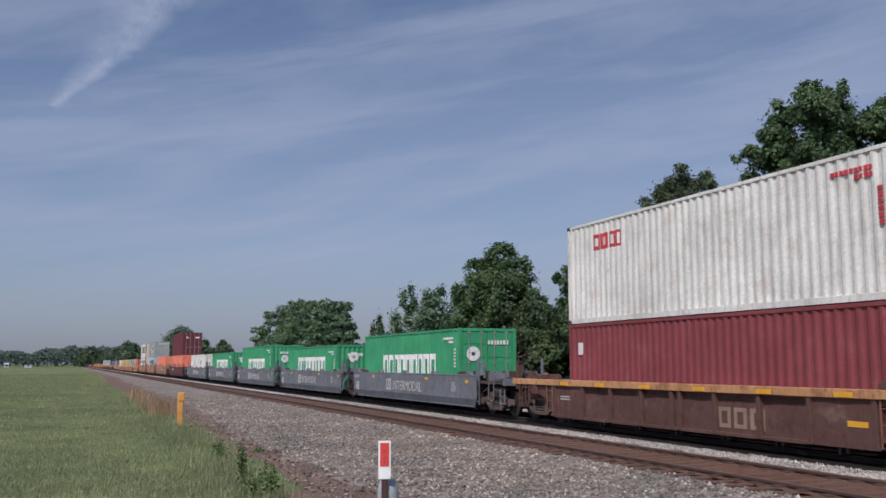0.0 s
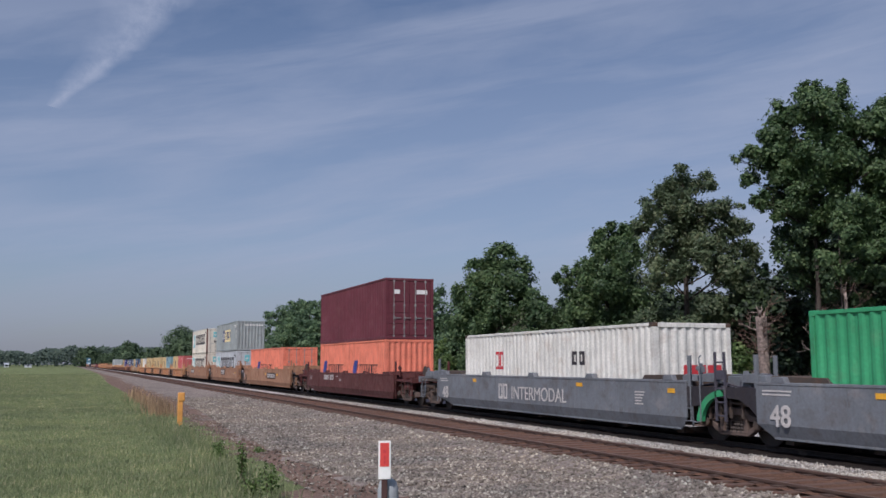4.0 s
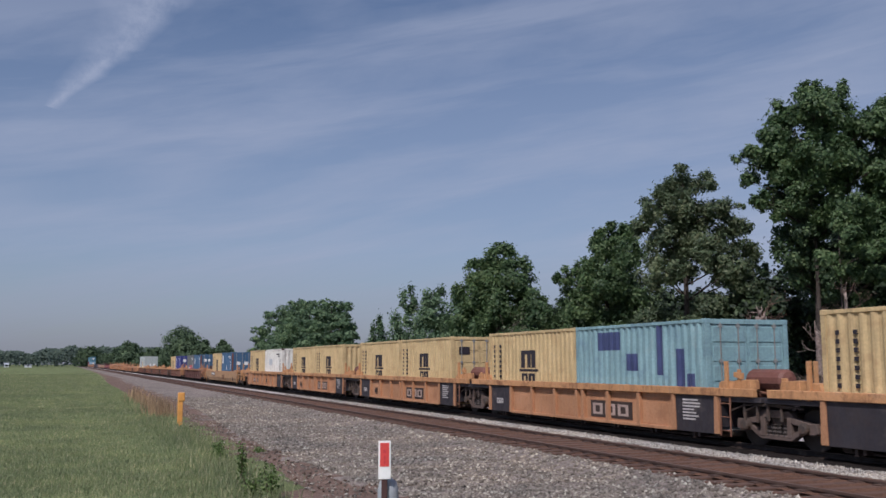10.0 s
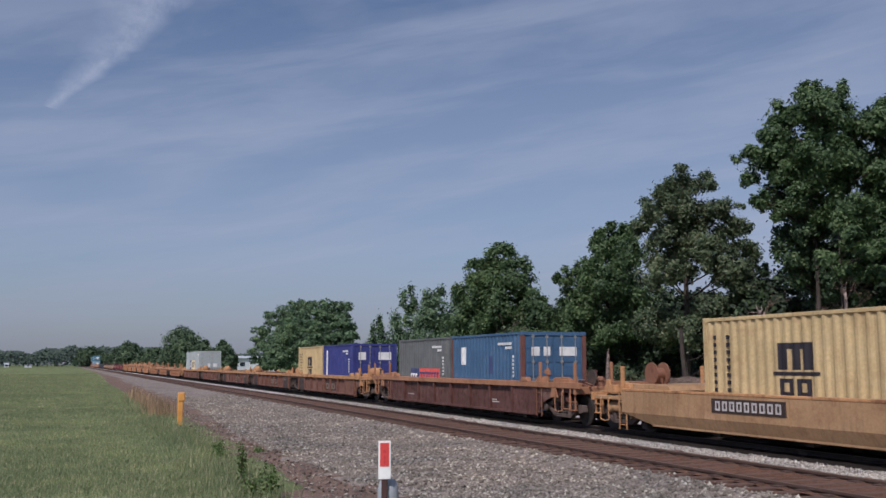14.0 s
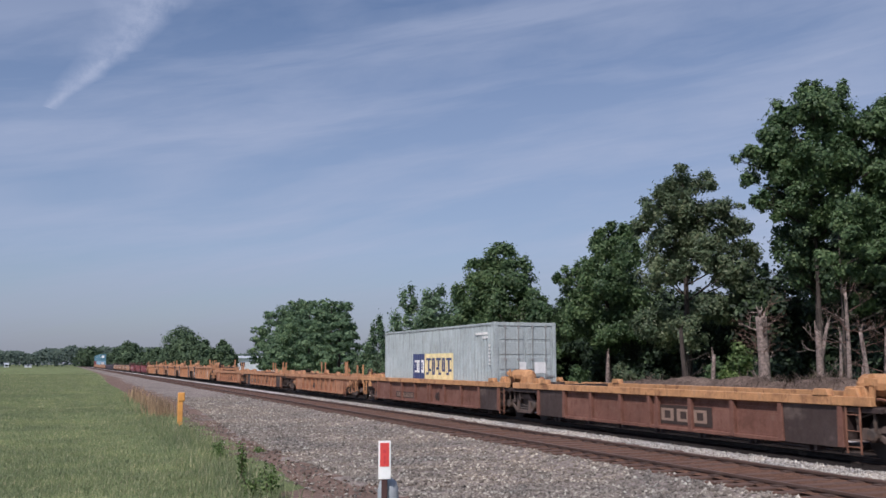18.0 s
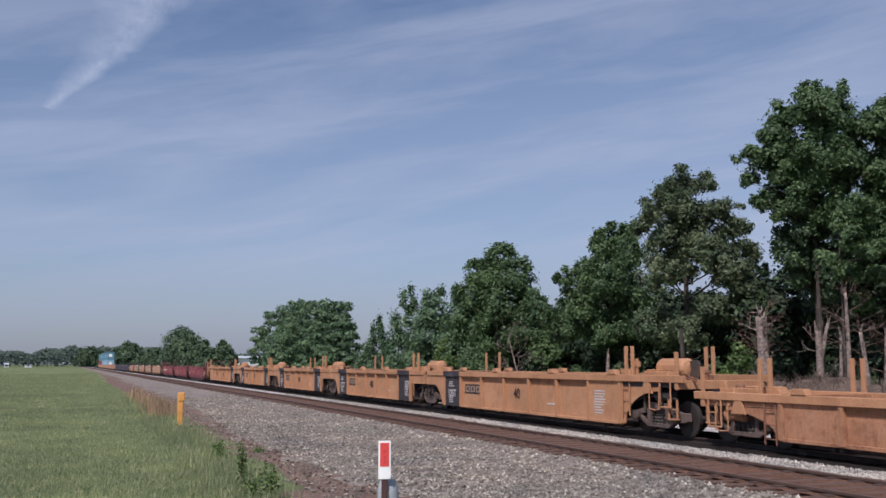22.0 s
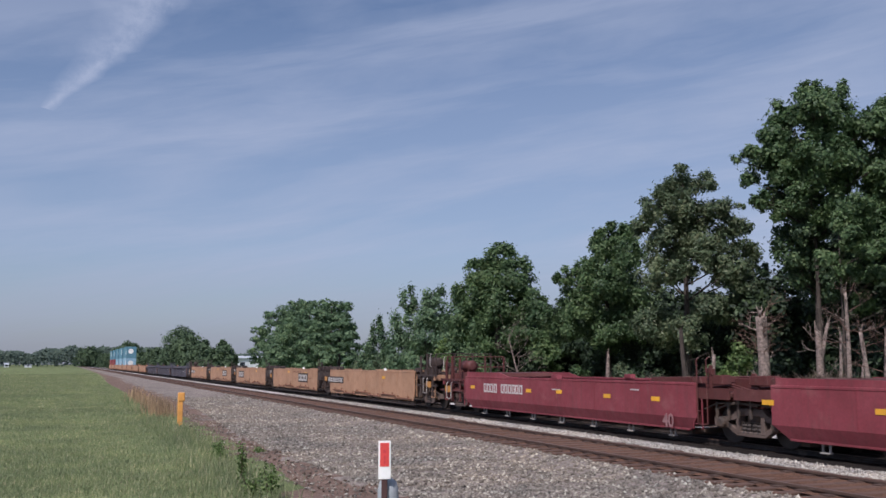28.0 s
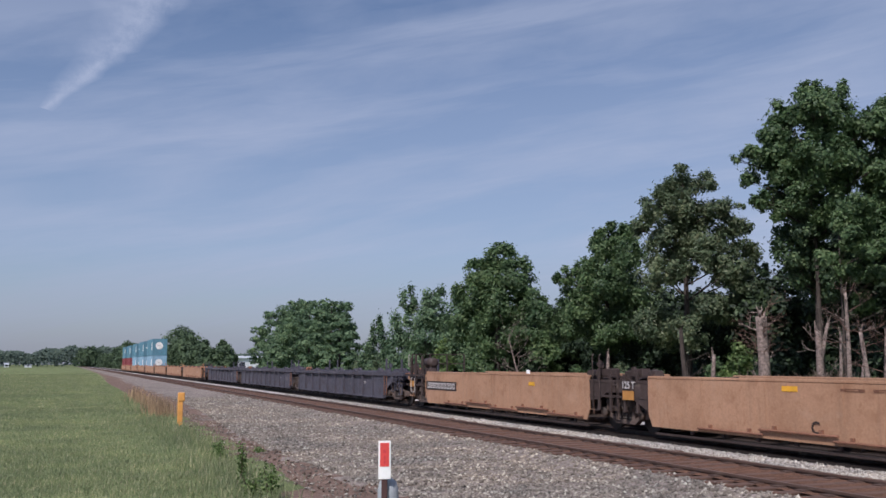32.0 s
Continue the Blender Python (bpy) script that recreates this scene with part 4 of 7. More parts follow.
    if sgn < 0:
        part("brake_stand", lever, root, "", (-1.2, y_in + sgn * 0.62, deck + 0.1))
        part("bracket_plate", plate, root, "", (-0.75, d(0.95 + 0.5 * is_end), deck + 0.02))
    else:
        part("bracket_plate", plate, root, "", (-1.1, d(0.5 + 0.5 * is_end), deck + 0.1))
        part("deck_box", lump, root, "", (0.8, d(0.8), deck))
    if st["shape"] == "rib" and is_end:
        loop = cached(("hloop", k), lambda: tube(Build(), [(0, -0.22, 0.62), (0, -0.22, 0), (0, 0.22, 0), (0, 0.22, 0.62)], 0.022).mesh(tone, "hanging_step"))
        part("hanging_step", loop, root, "square hanging step of round bar", (-HALF + 0.02, d(0.95), top - 0.78))
        part("bracket_plate", cached(("tri", k), lambda: Build().prism([(-0.24, 0), (0.24, 0), (0.1, 0.3), (-0.1, 0.3)], 0, -0.02, 0.02).mesh(tone, "bracket_plate")), root, "", (-HALF + 0.03, d(1.75), top - 0.46))
        ends_ = cached(("epost", k), lambda: Build().box(-0.035, 0.035, -0.05, 0.05, -0.3, 0.62).mesh(tone, "end_post", bevel=0.006))
        part("end_post", ends_, root, "upright end post", (-HALF + 0.06, d(0.5), top - 0.05))


def small(ob):
    """Marks too small to pick apart."""
    return tagged(ob, kind="stuff")


def well_car(style, L, ends, marks):
    """One well unit from y = 0 to L. ends: (near, far), True where it carries a coupler."""
    st = STYLE[style]
    root = tagged(new("well_car"), st["label"], "rail car", "well cars of the train")
    top = st["top"]
    near, far = ends
    a = st.get("a_end", 3.0) if near else st.get("a_in", 1.3)
    b = L - (st.get("b_end", 3.0) if far else st.get("b_in", 1.3))
    for sx in (-1, 1):
        if st["shape"] == "rib":
            side_rib(root, st, L, a, b, sx, ends)
        else:
            side_slab(root, st, L, a - 0.25, b + 0.25, sx, ends, st["shape"] == "slab")
    body, dark = MAT[st["body"]], MAT[st["dark"]]

    fz = 0.335 if style in ("tan53", "maroon", "rust_a", "orange_n") else 0.24

    def floor():
        bl = Build().box(-0.95, -0.7, a, b, fz - 0.07, fz).box(0.7, 0.95, a, b, fz - 0.07, fz)
        for i in range(7):
            y = a + 0.4 + (b - a - 0.8) * i / 6
            bl.box(-1.1, 1.1, y - 0.12, y + 0.12, fz - 0.13, fz)
        return bl.mesh(MAT["truck"], "well_floor")
    part("well_floor", cached(("floor", fz, round(a, 2), round(b, 2)), floor), root, "open cross-braced well floor")
    # end platforms over the trucks
    for k, (is_end, y_in, sgn, y_out) in enumerate(((near, a, -1, 0.0), (far, b, 1, L))):
        y0, y1 = (min(y_in, y_out + (0.45 if sgn < 0 else -0.45) * is_end), max(y_in, y_out + (0.45 if sgn < 0 else -0.45) * is_end))
        if not is_end:
            y0, y1 = (0.06, a) if sgn < 0 else (b, L - 0.06)
        part("bulkhead", cached(("bulk", id(st), round(y_in, 2)), lambda: Build().box(-1.27, 1.27, y_in - 0.03, y_in + 0.03, 0.35, top - 0.02).mesh(dark, "bulkhead", bevel=0.008)), root, "end bulkhead plate")
        part("platform", cached(("plat", id(st), round(y0, 2), round(y1, 2)), lambda: Build().box(-1.3, 1.3, y0, y1, top - 0.30, top - 0.20).box(-0.35, 0.35, y0, y1, 0.72, top - 0.30).mesh(dark, "platform", bevel=0.012)), root, "end platform over the truck")
        if st["shape"] != "rib" and not is_end:
            yo = 0.08 if sgn < 0 else L - 0.08
            fm = MAT[st.get("fender", "black_panel")]

            def fender(x0, x1):
                o = [(yo, top - 0.12), (yo, 1.02), (yo - sgn * 0.45, 1.0), (yo - sgn * 0.8, 0.82), (y_in, 0.45 if sgn > 0 else 0.75), (y_in, top - 0.12)]
                if st.get("high_fender"):
                    o = [(yo, top - 0.1), (yo, 0.98), (y_in, 0.98), (y_in, top - 0.1)]
                return Build().prism(o, 0, x0, x1).mesh(fm, "fender")
            for x0, x1 in ((-HALF + 0.02, -HALF + 0.06), (HALF - 0.06, HALF - 0.02)):
                part("fender", cached(("fend", id(st), round(L, 2), sgn, x0), lambda: fender(x0, x1)), root, "grimy plate above the truck")
            if st.get("arch") and sgn < 0:
                def arch():
                    pts = [(math.cos(radians(q)), math.sin(radians(q))) for q in range(5, 86, 10)]
                    o = [(0.98 * c, 0.40 + 0.80 * s_) for c, s_ in pts] + [(0.80 * c, 0.40 + 0.66 * s_) for c, s_ in pts[::-1]]
                    return Build().prism(o, 0, -HALF - 0.005, -HALF + 0.10).mesh(MAT["c_green"], "arch_trim")
                part("arch_trim", cached(("arch", id(st), round(L, 2)), arch), root, "green curved trim above the truck")
        low = cached(("post", id(st)), lambda: Build().box(-0.04, 0.04, -0.045, 0.045, 0, 0.95 if st["posts"] == 2 else 0.80).mesh(MAT[st["sill"]], "guide_post", bevel=0.008))
        if st["posts"]:
            offs = (0.25, 0.55) if st["posts"] == 2 else (0.3,)
            for sx in (-1, 1):
                spots = [y_in + sgn * o for o in offs]
                if st.get("joint_posts") and not is_end:
                    spots = [y if sgn < 0 else L - y for y in st["joint_posts"][(sgn > 0) * 2 + (sx > 0)]]
                for y in spots:
                    part("guide_post", low, root, "upright container guide post", (sx * (HALF - 0.08), y, top - 0.2))
        if st["shape"] != "rib" and not st.get("no_rim"):
            rim = cached(("rim", id(st)), lambda: Build().prism([(-0.85, 0), (0.85 + 0.7 * st.get("high", 0), 0), (0.72 + 0.7 * st.get("high", 0), 0.13 + 0.1 * st.get("high", 0)), (-0.85, 0.15 + 0.1 * st.get("high", 0))], 0, -1.25, 1.25).mesh(MAT[st.get("rim", st["dark"])], "end_rim", bevel=0.01))
            part("end_rim", rim, root, "raised end rim", pose(0, y_in - sgn * 0.95, top - 0.005, 0, 0, 0 if sgn < 0 else 180))
        lad = cached(("ladder", id(st)), lambda: ladder_mesh(MAT["gear_rust" if st["shape"] == "rib" and not st.get("black_ends") else st["sill"]], 0.95))
        if sgn < 0 or is_end:
            part("ladder", lad, root, "side ladder", (-HALF + 0.04, y_in + sgn * 0.26, top - 1.06))
        if is_end:
            stp = cached(("step", id(st)), lambda: step_mesh(MAT[st.get("gear", st["sill"])]))
            for sx in (-1, 1):
                part("sill_step", stp, root, "hanging sill step", (sx * (HALF - 0.1), y_out - sgn * 0.75, 0.42))
            cp = cached("coupler", lambda: Build().box(-0.11, 0.11, -0.55, 0.55, 0.78, 0.96).box(-0.17, 0.17, -0.6, -0.25, 0.74, 1.0).rod((0.1, -0.5, 0.8), (0.14, -0.2, 0.52), 0.03).mesh(MAT["truck"], "coupler", bevel=0.02))
            part("coupler", cp, root, "knuckle coupler and hose", pose(0, y_out - sgn * 0.42, 0, 0, 0, 0 if sgn < 0 else 180))
            sill = cached(("endsill", id(st)), lambda: Build().box(-HALF + 0.02, HALF - 0.02, -0.07, 0.07, top - 0.34, top - 0.12).mesh(MAT[st.get("gear", st["sill"])], "end_sill", bevel=0.012))
            part("end_sill", sill, root, "", (0, y_out - sgn * 0.5, 0))
            bw = cached("brake_wheel", lambda: Build().lathe([(-0.02, 0.26), (0.02, 0.26), (0.02, 0.22), (-0.02, 0.22)], (0, 0, 0), (1, 0, 0), 18).box(-0.015, 0.015, -0.22, 0.22, -0.02, 0.02).box(-0.015, 0.015, -0.02, 0.02, -0.22, 0.22).mesh(MAT["truck"], "brake_wheel"))
            if sgn < 0:
                part("brake_wheel", bw, root, "hand brake wheel", pose(-0.6, y_out - sgn * 0.75, top + 0.12, 0, 0, 0))
                part("brake_stand", cached(("bstand", id(st)), lambda: Build().box(-0.05, 0.05, -0.08, 0.08, -0.22, 0.36).mesh(dark, "brake_stand", bevel=0.01)), root, "", (-0.5, y_out - sgn * 0.75, top))
        end_gear(root, st, y_in, y_out, sgn, is_end)
        platform_gear(root, st, y_in, L if sgn > 0 else 0.0, sgn, is_end)
    # lockers and pads along the top sill
    pad = cached(("pad", id(st)), lambda: Build().prism([(-0.22, 0), (0.22, 0), (0.16, 0.13), (-0.16, 0.13)], 0, -0.09, 0.09).mesh(MAT[st["sill"]], "guide_pad", bevel=0.01))
    for f in st.get("pads", (0.03, 0.27, 0.5, 0.73, 0.97)):
        for sx in (-1, 1):
            part("guide_pad", pad, root, "", (sx * (HALF - 0.07), a + (b - a) * f, top))
    if st.get("blocks") and not ends[1]:
        # tall guide blocks beside the joint
        block = cached("guide_block", lambda: Build().prism([(-0.40, 0), (0.42, 0), (0.36, 0.24), (-0.28, 0.24)], 0, -0.09, 0.09).mesh(MAT[st["sill"]], "guide_block", bevel=0.015))
        for sx, d in ((-1, 1.85), (-1, 4.95), (1, 1.0)):
            part("guide_block", block, root, "tall welded guide block", (sx * (HALF - 0.09), L - d, top))
    if st["shape"] == "rib":
        def pipe():
            bl = Build().rod((-1.05, a + 0.3, 0.10), (-1.05, b - 0.3, 0.10), 0.03, 6)
            y = a + 0.8
            while y < b - 0.6:
                bl.box(-1.24, -1.02, y, y + 0.08, 0.09, 0.19).box(-1.22, -1.0, y + 0.22, y + 0.30, 0.06, 0.19)
                y += 1.75
            return bl.mesh(MAT["grime"], "brake_pipe")
        part("brake_pipe", cached(("bpipe", round(a, 2), round(b, 2)), pipe), root, "brake pipe on hangers under the sill")
    if style == "tan_l":
        for f in (0.3,):
            part("white_cap", cached("wcap", lambda: Build().prism([(-0.07, 0), (0.07, 0), (0.03, 0.13), (-0.04, 0.11)], 0, -0.05, 0.05).mesh(MAT["sign_white"], "white_cap", bevel=0.012)), root, "small white cap on the sill", (-HALF + 0.1, a + (b - a) * f, top))
    if style == "oxblood":
        hook = cached("hook", lambda: Build().box(-0.07, 0.05, -0.11, 0.11, 0.02, 0.05).box(-0.02, 0.02, -0.11, -0.08, 0.05, 0.2).box(-0.02, 0.02, 0.08, 0.11, 0.05, 0.2).mesh(MAT["galv_paint"], "side_bracket"))
        for i in range(7):
            part("side_bracket", hook, root, "pale bracket under the side", (-1.13, a + 1.0 + (b - a - 2.0) * i / 6, 0))
        for sx in (-1, 1):
            x0, x1 = (HALF - 0.06, HALF - 0.01) if sx > 0 else (-HALF + 0.01, -HALF + 0.06)
            part("coaming", cached(("coam", round(L, 2), sx), lambda: Build().prism([(b - 3.5, top), (b + 0.1, top), (b + 0.1, top + 0.16), (b - 2.7, top + 0.15)], 0, x0, x1).mesh(body, "coaming")), root, "raised red coaming")
    # trucks
    truck(root, 1.65 if near else st.get("truck_y", 0.0))
    if far:
        truck(root, L - 1.65)
    # markings on the side
    rnd = random.Random(len(marks) + int(L * 10))
    am, bm = 3.0 if near else 1.3, L - (3.0 if far else 1.3)
    bays = rib_bays(st, a, b)
    bay = (b - a - 3.4) / bays
    xs = -HALF if st["shape"] != "rib" else -1.301
    for m in marks:
        kind, y = m[0], am + (bm - am) * m[1]
        if st["shape"] == "rib":
            xs = -1.253 if a + 1.72 < y < b - 1.0 else -1.301
        if kind == "text" and st["shape"] == "rib" and a + 1.9 < y < b - 1.9:
            i = min(bays - 1, max(0, int((y - 0.5 * m[4] - a - 1.7) / bay)))
            y = a + 1.7 + bay * (i + 0.5) + 0.55 * m[4]
        if kind == "text":
            part("lettering", words(m[2], m[4], MAT[m[5]]), root, m[2] + " stencilled on the side", (xs - 0.018, y, m[3]))
        elif kind == "plate":
            w, h, z = m[2], m[3], m[4]
            pl = part("plate", Build().box(xs - 0.012, xs - 0.001, y - w, y, z, z + h).mesh(MAT["stencil_dark"], "plate"), root, "dark plate with pale block lettering")
            n = m[5]
            if n == 1:
                continue
            small(part("lettering", bars([w * (0.72 if n < 5 else 0.6) / n] * n, h * 0.66, MAT["stencil_faded" if st.get("faded") else st.get("ink", "stencil")], w * (0.2 if n < 5 else 0.32) / n), pl, "pale block bars", (xs - 0.013, y - w * 0.06, z + h * 0.17)))
        elif kind == "bars":
            small(part("lettering", bars(m[2], m[4], MAT[m[5]], m[6]), root, "block lettering bars", (xs - 0.002, y, m[3])))
        elif kind == "lines":
            stencil_block(root, y, m[2], m[3], m[4], MAT["stencil_faded" if st.get("faded") and style != "orange_j" else "stencil"], xs, rnd)
        elif kind == "tape":
            part("reflector", Build().box(xs - 0.010, xs - 0.001, y - m[3], y, m[2], m[2] + 0.11).mesh(MAT["reflector"], "reflector"), root, "yellow reflective tape")
    if st.get("tape"):
        tp = cached(("tape", id(st)), lambda: Build().box(-HALF - 0.022, -HALF - 0.001 + (0.0 if st["shape"] == "rib" else 0.0), -0.22, 0.22, 0, 0.10).mesh(MAT["reflector"], "reflector"))
        z = top - 0.16 if st["shape"] == "rib" else top - 0.45
        for f in (0.06, 0.24, 0.42, 0.6, 0.78, 0.94):
            part("reflector", tp, root, "yellow reflective tape", (0, a + (b - a) * f, z))
    return root


UNITS = {}


def train_car(style, s0, s1, n, extra, marks_by_unit):
    """An articulated car of n units between the couplers at s0 and s1."""
    mid = (s1 - s0 - 2 * extra) / n
    s = s0 - 0.25
    shift = STYLE[style].get("shift", 0.0)
    moved = (0.0,) + (shift if isinstance(shift, tuple) else (shift,) * (n - 1)) + (0.0,)
    for i in range(n):
        L = mid + extra * ((i == 0) + (i == n - 1))
        if n == 1:
            L = s1 - s0
        L += moved[i + 1] - moved[i]
        marks = marks_by_unit[i % len(marks_by_unit)]
        ends = (i == 0, i == n - 1)
        kind = STYLE[style].get("middle", style) if 0 < i < n - 1 else style
        key = (kind, round(L, 2), ends, str(marks))
        if key in UNITS:
            ob = copy_thing(UNITS[key], Matrix.Translation((XC, s, 0)))
        else:
            ob = UNITS[key] = well_car(kind, L, ends, marks)
            ob.location = (XC, s, 0)
        TRAIN.append((ob, s, 0.0))
        s += L


NEAR_LINES = [("lines", 0.115, 0.92, 7, 0.66)]
PLATE = [("plate", 0.45, 2.1, 0.46, 0.32, 3)]
SMALL = [("bars", 0.925, (0.09, 0.09, 0.09, 0.09), 0.46, 0.17, "stencil", 0.04)]
train_car("rust_a", -4.5, 28.7, 2, 0.6, [[("bars", 0.375, (0.42, 0.42, 0.46), 0.36, 0.46, "stencil_faded", 0.12), ("lines", 0.97, 0.80, 2, 0.6), ("plate", 0.14, 0.5, 0.36, 0.36, 1), ("tape", 0.06, 0.60, 0.5)]])
train_car("grey", 28.7, 121.5, 5, 2.1, [[("text", 0.985, "48", 0.50, 0.62, "stencil"), ("bars", 0.662, (0.30, 0.30), 0.62, 0.50, "stencil", 0.07), ("text", 0.600, "INTERMODAL", 0.64, 0.595, "stencil"),
                                         ("lines", 1.0, 1.20, 2, 0.9), ("tape", 0.80, 1.14, 0.30), ("tape", 0.33, 1.14, 0.34), ("lines", 0.14, 1.05, 5, 0.5), ("tape", 0.05, 1.08, 0.3)]])
train_car("maroon", 121.5, 143.4, 1, 0, [[("bars", 0.76, (0.2, 0.2, 0.2, 0.2), 0.92, 0.26, "stencil", 0.07), ("bars", 0.68, (0.2, 0.2, 0.2), 0.92, 0.26, "stencil", 0.07), ("lines", 0.97, 1.05, 3, 0.7), ("lines", 0.56, 0.95, 2, 0.5), ("lines", 0.60, 1.1, 1, 0.5)]])
train_car("tan53", 143.4, 205.4, 3, 1.0, [[("text", 0.925, "53", 0.42, 0.74, "stencil_dark"), ("bars", 0.93, (0.17, 0.15, 0.15, 0.15), 1.19, 0.17, "stencil_worn", 0.38), ("bars", 0.958, (0.17,), 0.72, 0.30, "stencil", 0.05), ("text", 1.01, "125T", 1.10, 0.26, "stencil"), ("plate", 0.393, 2.9, 0.42, 0.74, 10), ("text", 0.42, "A", 0.78, 0.26, "stencil_dark"), ("tape", 0.20, 0.98, 0.45), ("tape", 0.44, 1.0, 0.3)],
                                          [("text", 0.936, "53", 0.42, 0.74, "stencil_dark"), ("plate", 0.565, 2.4, 0.50, 0.80, 3), ("tape", 0.09, 0.95, 0.4), ("lines", 0.13, 0.9, 1, 0.4), ("bars", 0.99, (0.17, 0.15, 0.15, 0.15), 1.19, 0.17, "stencil_worn", 0.38), ("bars", 1.01, (0.17,), 0.72, 0.30, "stencil", 0.05), ("text", 1.04, "125T", 1.10, 0.26, "stencil"), ("lines", 0.75, 1.0, 1, 0.4)],
                                          [("text", 0.921, "53", 0.42, 0.74, "stencil_dark"), ("plate", 0.775, 2.9, 0.42, 0.74, 10), ("tape", 0.97, 0.95, 0.45), ("tape", 0.35, 0.98, 0.4)]])
train_car("orange_e", 205.4, 286.2, 5, 1.4, [[("plate", 0.83, 2.8, 0.30, 0.40, 9), ("text", 0.434, "40", 0.38, 0.46, "stencil_dark"), ("lines", 0.22, 0.6, 2, 0.45)], PLATE + NEAR_LINES + SMALL,
                                             [("text", 0.806, "40", 0.36, 0.46, "stencil_dark")] + PLATE + NEAR_LINES + SMALL, [("text", 0.82, "40", 0.36, 0.46, "stencil_dark")] + PLATE + NEAR_LINES + SMALL,
                                             [("plate", 0.89, 2.4, 0.30, 0.40, 9), ("text", 0.446, "40", 0.38, 0.46, "stencil_dark"), ("lines", 0.16, 0.72, 3, 0.5)]])
train_car("yellow", 286.2, 309.8, 1, 0, [[("plate", 0.84, 2.4, 0.32, 0.68, 9), ("bars", 0.454, (0.36, 0.36, 0.4), 0.40, 0.40, "stencil_worn", 0.16), ("text", 0.10, "40", 0.34, 0.44, "stencil_dark")]])
train_car("brown_g", 309.8, 330.0, 1, 0, [[("lines", 0.24, 0.55, 2, 0.6), ("lines", 0.85, 0.5, 1, 0.8)]])
train_car("rust_h", 330.0, 411.0, 5, 2.0, [PLATE, PLATE + [("lines", 0.10, 0.72, 1, 0.9)], PLATE + [("lines", 0.10, 0.72, 1, 0.9)], PLATE, [("plate", 0.81, 2.3, 0.26, 0.32, 9), ("text", 0.426, "40", 0.34, 0.46, "stencil_dark")]])
train_car("rust_i", 411.0, 462.3, 3, 0.95, [[("text", 0.489, "40", 0.34, 0.46, "stencil_dark"), ("plate", 0.403, 0.45, 0.34, 0.38, 1)], [("text", 0.659, "40", 0.34, 0.46, "stencil_dark"), ("plate", 0.86, 2.2, 0.28, 0.36, 9), ("plate", 0.40, 0.4, 0.34, 0.4, 1)]])
J = [("text", 0.915, "125T", 0.55, 0.38, "stencil"), ("lines", 0.91, 1.08, 3, 0.5), ("lines", 0.91, 0.48, 3, 0.45), ("lines", 0.105, 1.02, 9, 0.60), ("plate", 0.80, 1.5, 0.34, 0.70, 3), ("text", 0.50, "40", 0.66, 0.46, "stencil_dark"), ("lines", 0.32, 0.55, 1, 0.8)]
train_car("orange_j", 462.3, 545.2, 5, 2.4, [J])
train_car("oxblood", 545.2, 595.6, 3, 0.75, [[("text", 0.125, "40", 0.26, 0.46, "stencil_red"), ("lines", 0.80, 1.16, 1, 0.5), ("lines", 0.55, 1.12, 1, 0.4), ("lines", 0.36, 0.70, 2, 0.5), ("tape", 1.02, 0.92, 0.36), ("tape", 0.82, 0.86, 0.42), ("tape", 0.64, 0.86, 0.42), ("tape", 0.30, 0.86, 0.42), ("bars", 0.97, (0.14, 0.14), 0.66, 0.26, "stencil", 0.14)],
                                             [("text", 0.125, "40", 0.26, 0.46, "stencil_red"), ("lines", 0.42, 1.1, 1, 0.5), ("lines", 0.7, 0.72, 2, 0.5), ("tape", 1.02, 0.92, 0.36), ("tape", 0.8, 0.86, 0.42), ("tape", 0.5, 0.86, 0.42), ("tape", 0.2, 0.86, 0.42)],
                                             [("text", 0.095, "40", 0.26, 0.46, "stencil_red"), ("bars", 0.894, (0.22, 0.22, 0.22, 0.22), 0.80, 0.30, "stencil", 0.06), ("bars", 0.79, (0.22, 0.22, 0.22, 0.22, 0.22, 0.22), 0.80, 0.30, "stencil", 0.06), ("lines", 0.52, 1.0, 1, 0.7), ("lines", 0.2, 1.1, 1, 0.5), ("tape", 0.65, 0.88, 0.35), ("tape", 0.50, 0.9, 0.35), ("tape", 0.30, 0.86, 0.35), ("tape", 0.13, 0.86, 0.35), ("tape", 0.98, 0.9, 0.35)]])
TL = [("plate", 0.385, 2.5, 0.56, 0.66, 3), ("text", 1.075, "125 T", 1.14, 0.26, "stencil"), ("tape", 0.62, 1.22, 0.45), ("tape", 0.25, 1.18, 0.4), ("text", 0.56, "C", 0.42, 0.34, "stencil_dark"), ("bars", 0.50, (0.6, 0.5, 0.7), 1.26, 0.05, "stencil_worn", 0.2), ("bars", 0.22, (0.5, 0.2, 0.5), 0.9, 0.05, "stencil_worn", 0.15)]
TN = [("plate", 1.02, 3.2, 0.34, 0.76, 10), ("tape", 0.3, 1.1, 0.4)]
train_car("tan_l", 595.6, 677.8, 5, 1.1, [TN, TL, [("plate", 0.894, 2.5, 0.56, 0.66, 3), ("text", 1.075, "125 T", 1.14, 0.26, "stencil"), ("tape", 0.3, 1.2, 0.4), ("text", 0.5, "E", 0.42, 0.34, "stencil_dark")], TL, TN])
train_car("slate", 677.8, 742.0, 3, 0.5, [[("lines", 0.2, 0.9, 2, 0.5)]])
train_car("orange_n", 742.0, 907.2, 8, 0.4, [[("lines", 0.2, 0.9, 1, 0.5)]])


# ---------------------------------------------------------------- containers
PITCH, DEEP = 0.278, 0.036
WIDE = 1.219


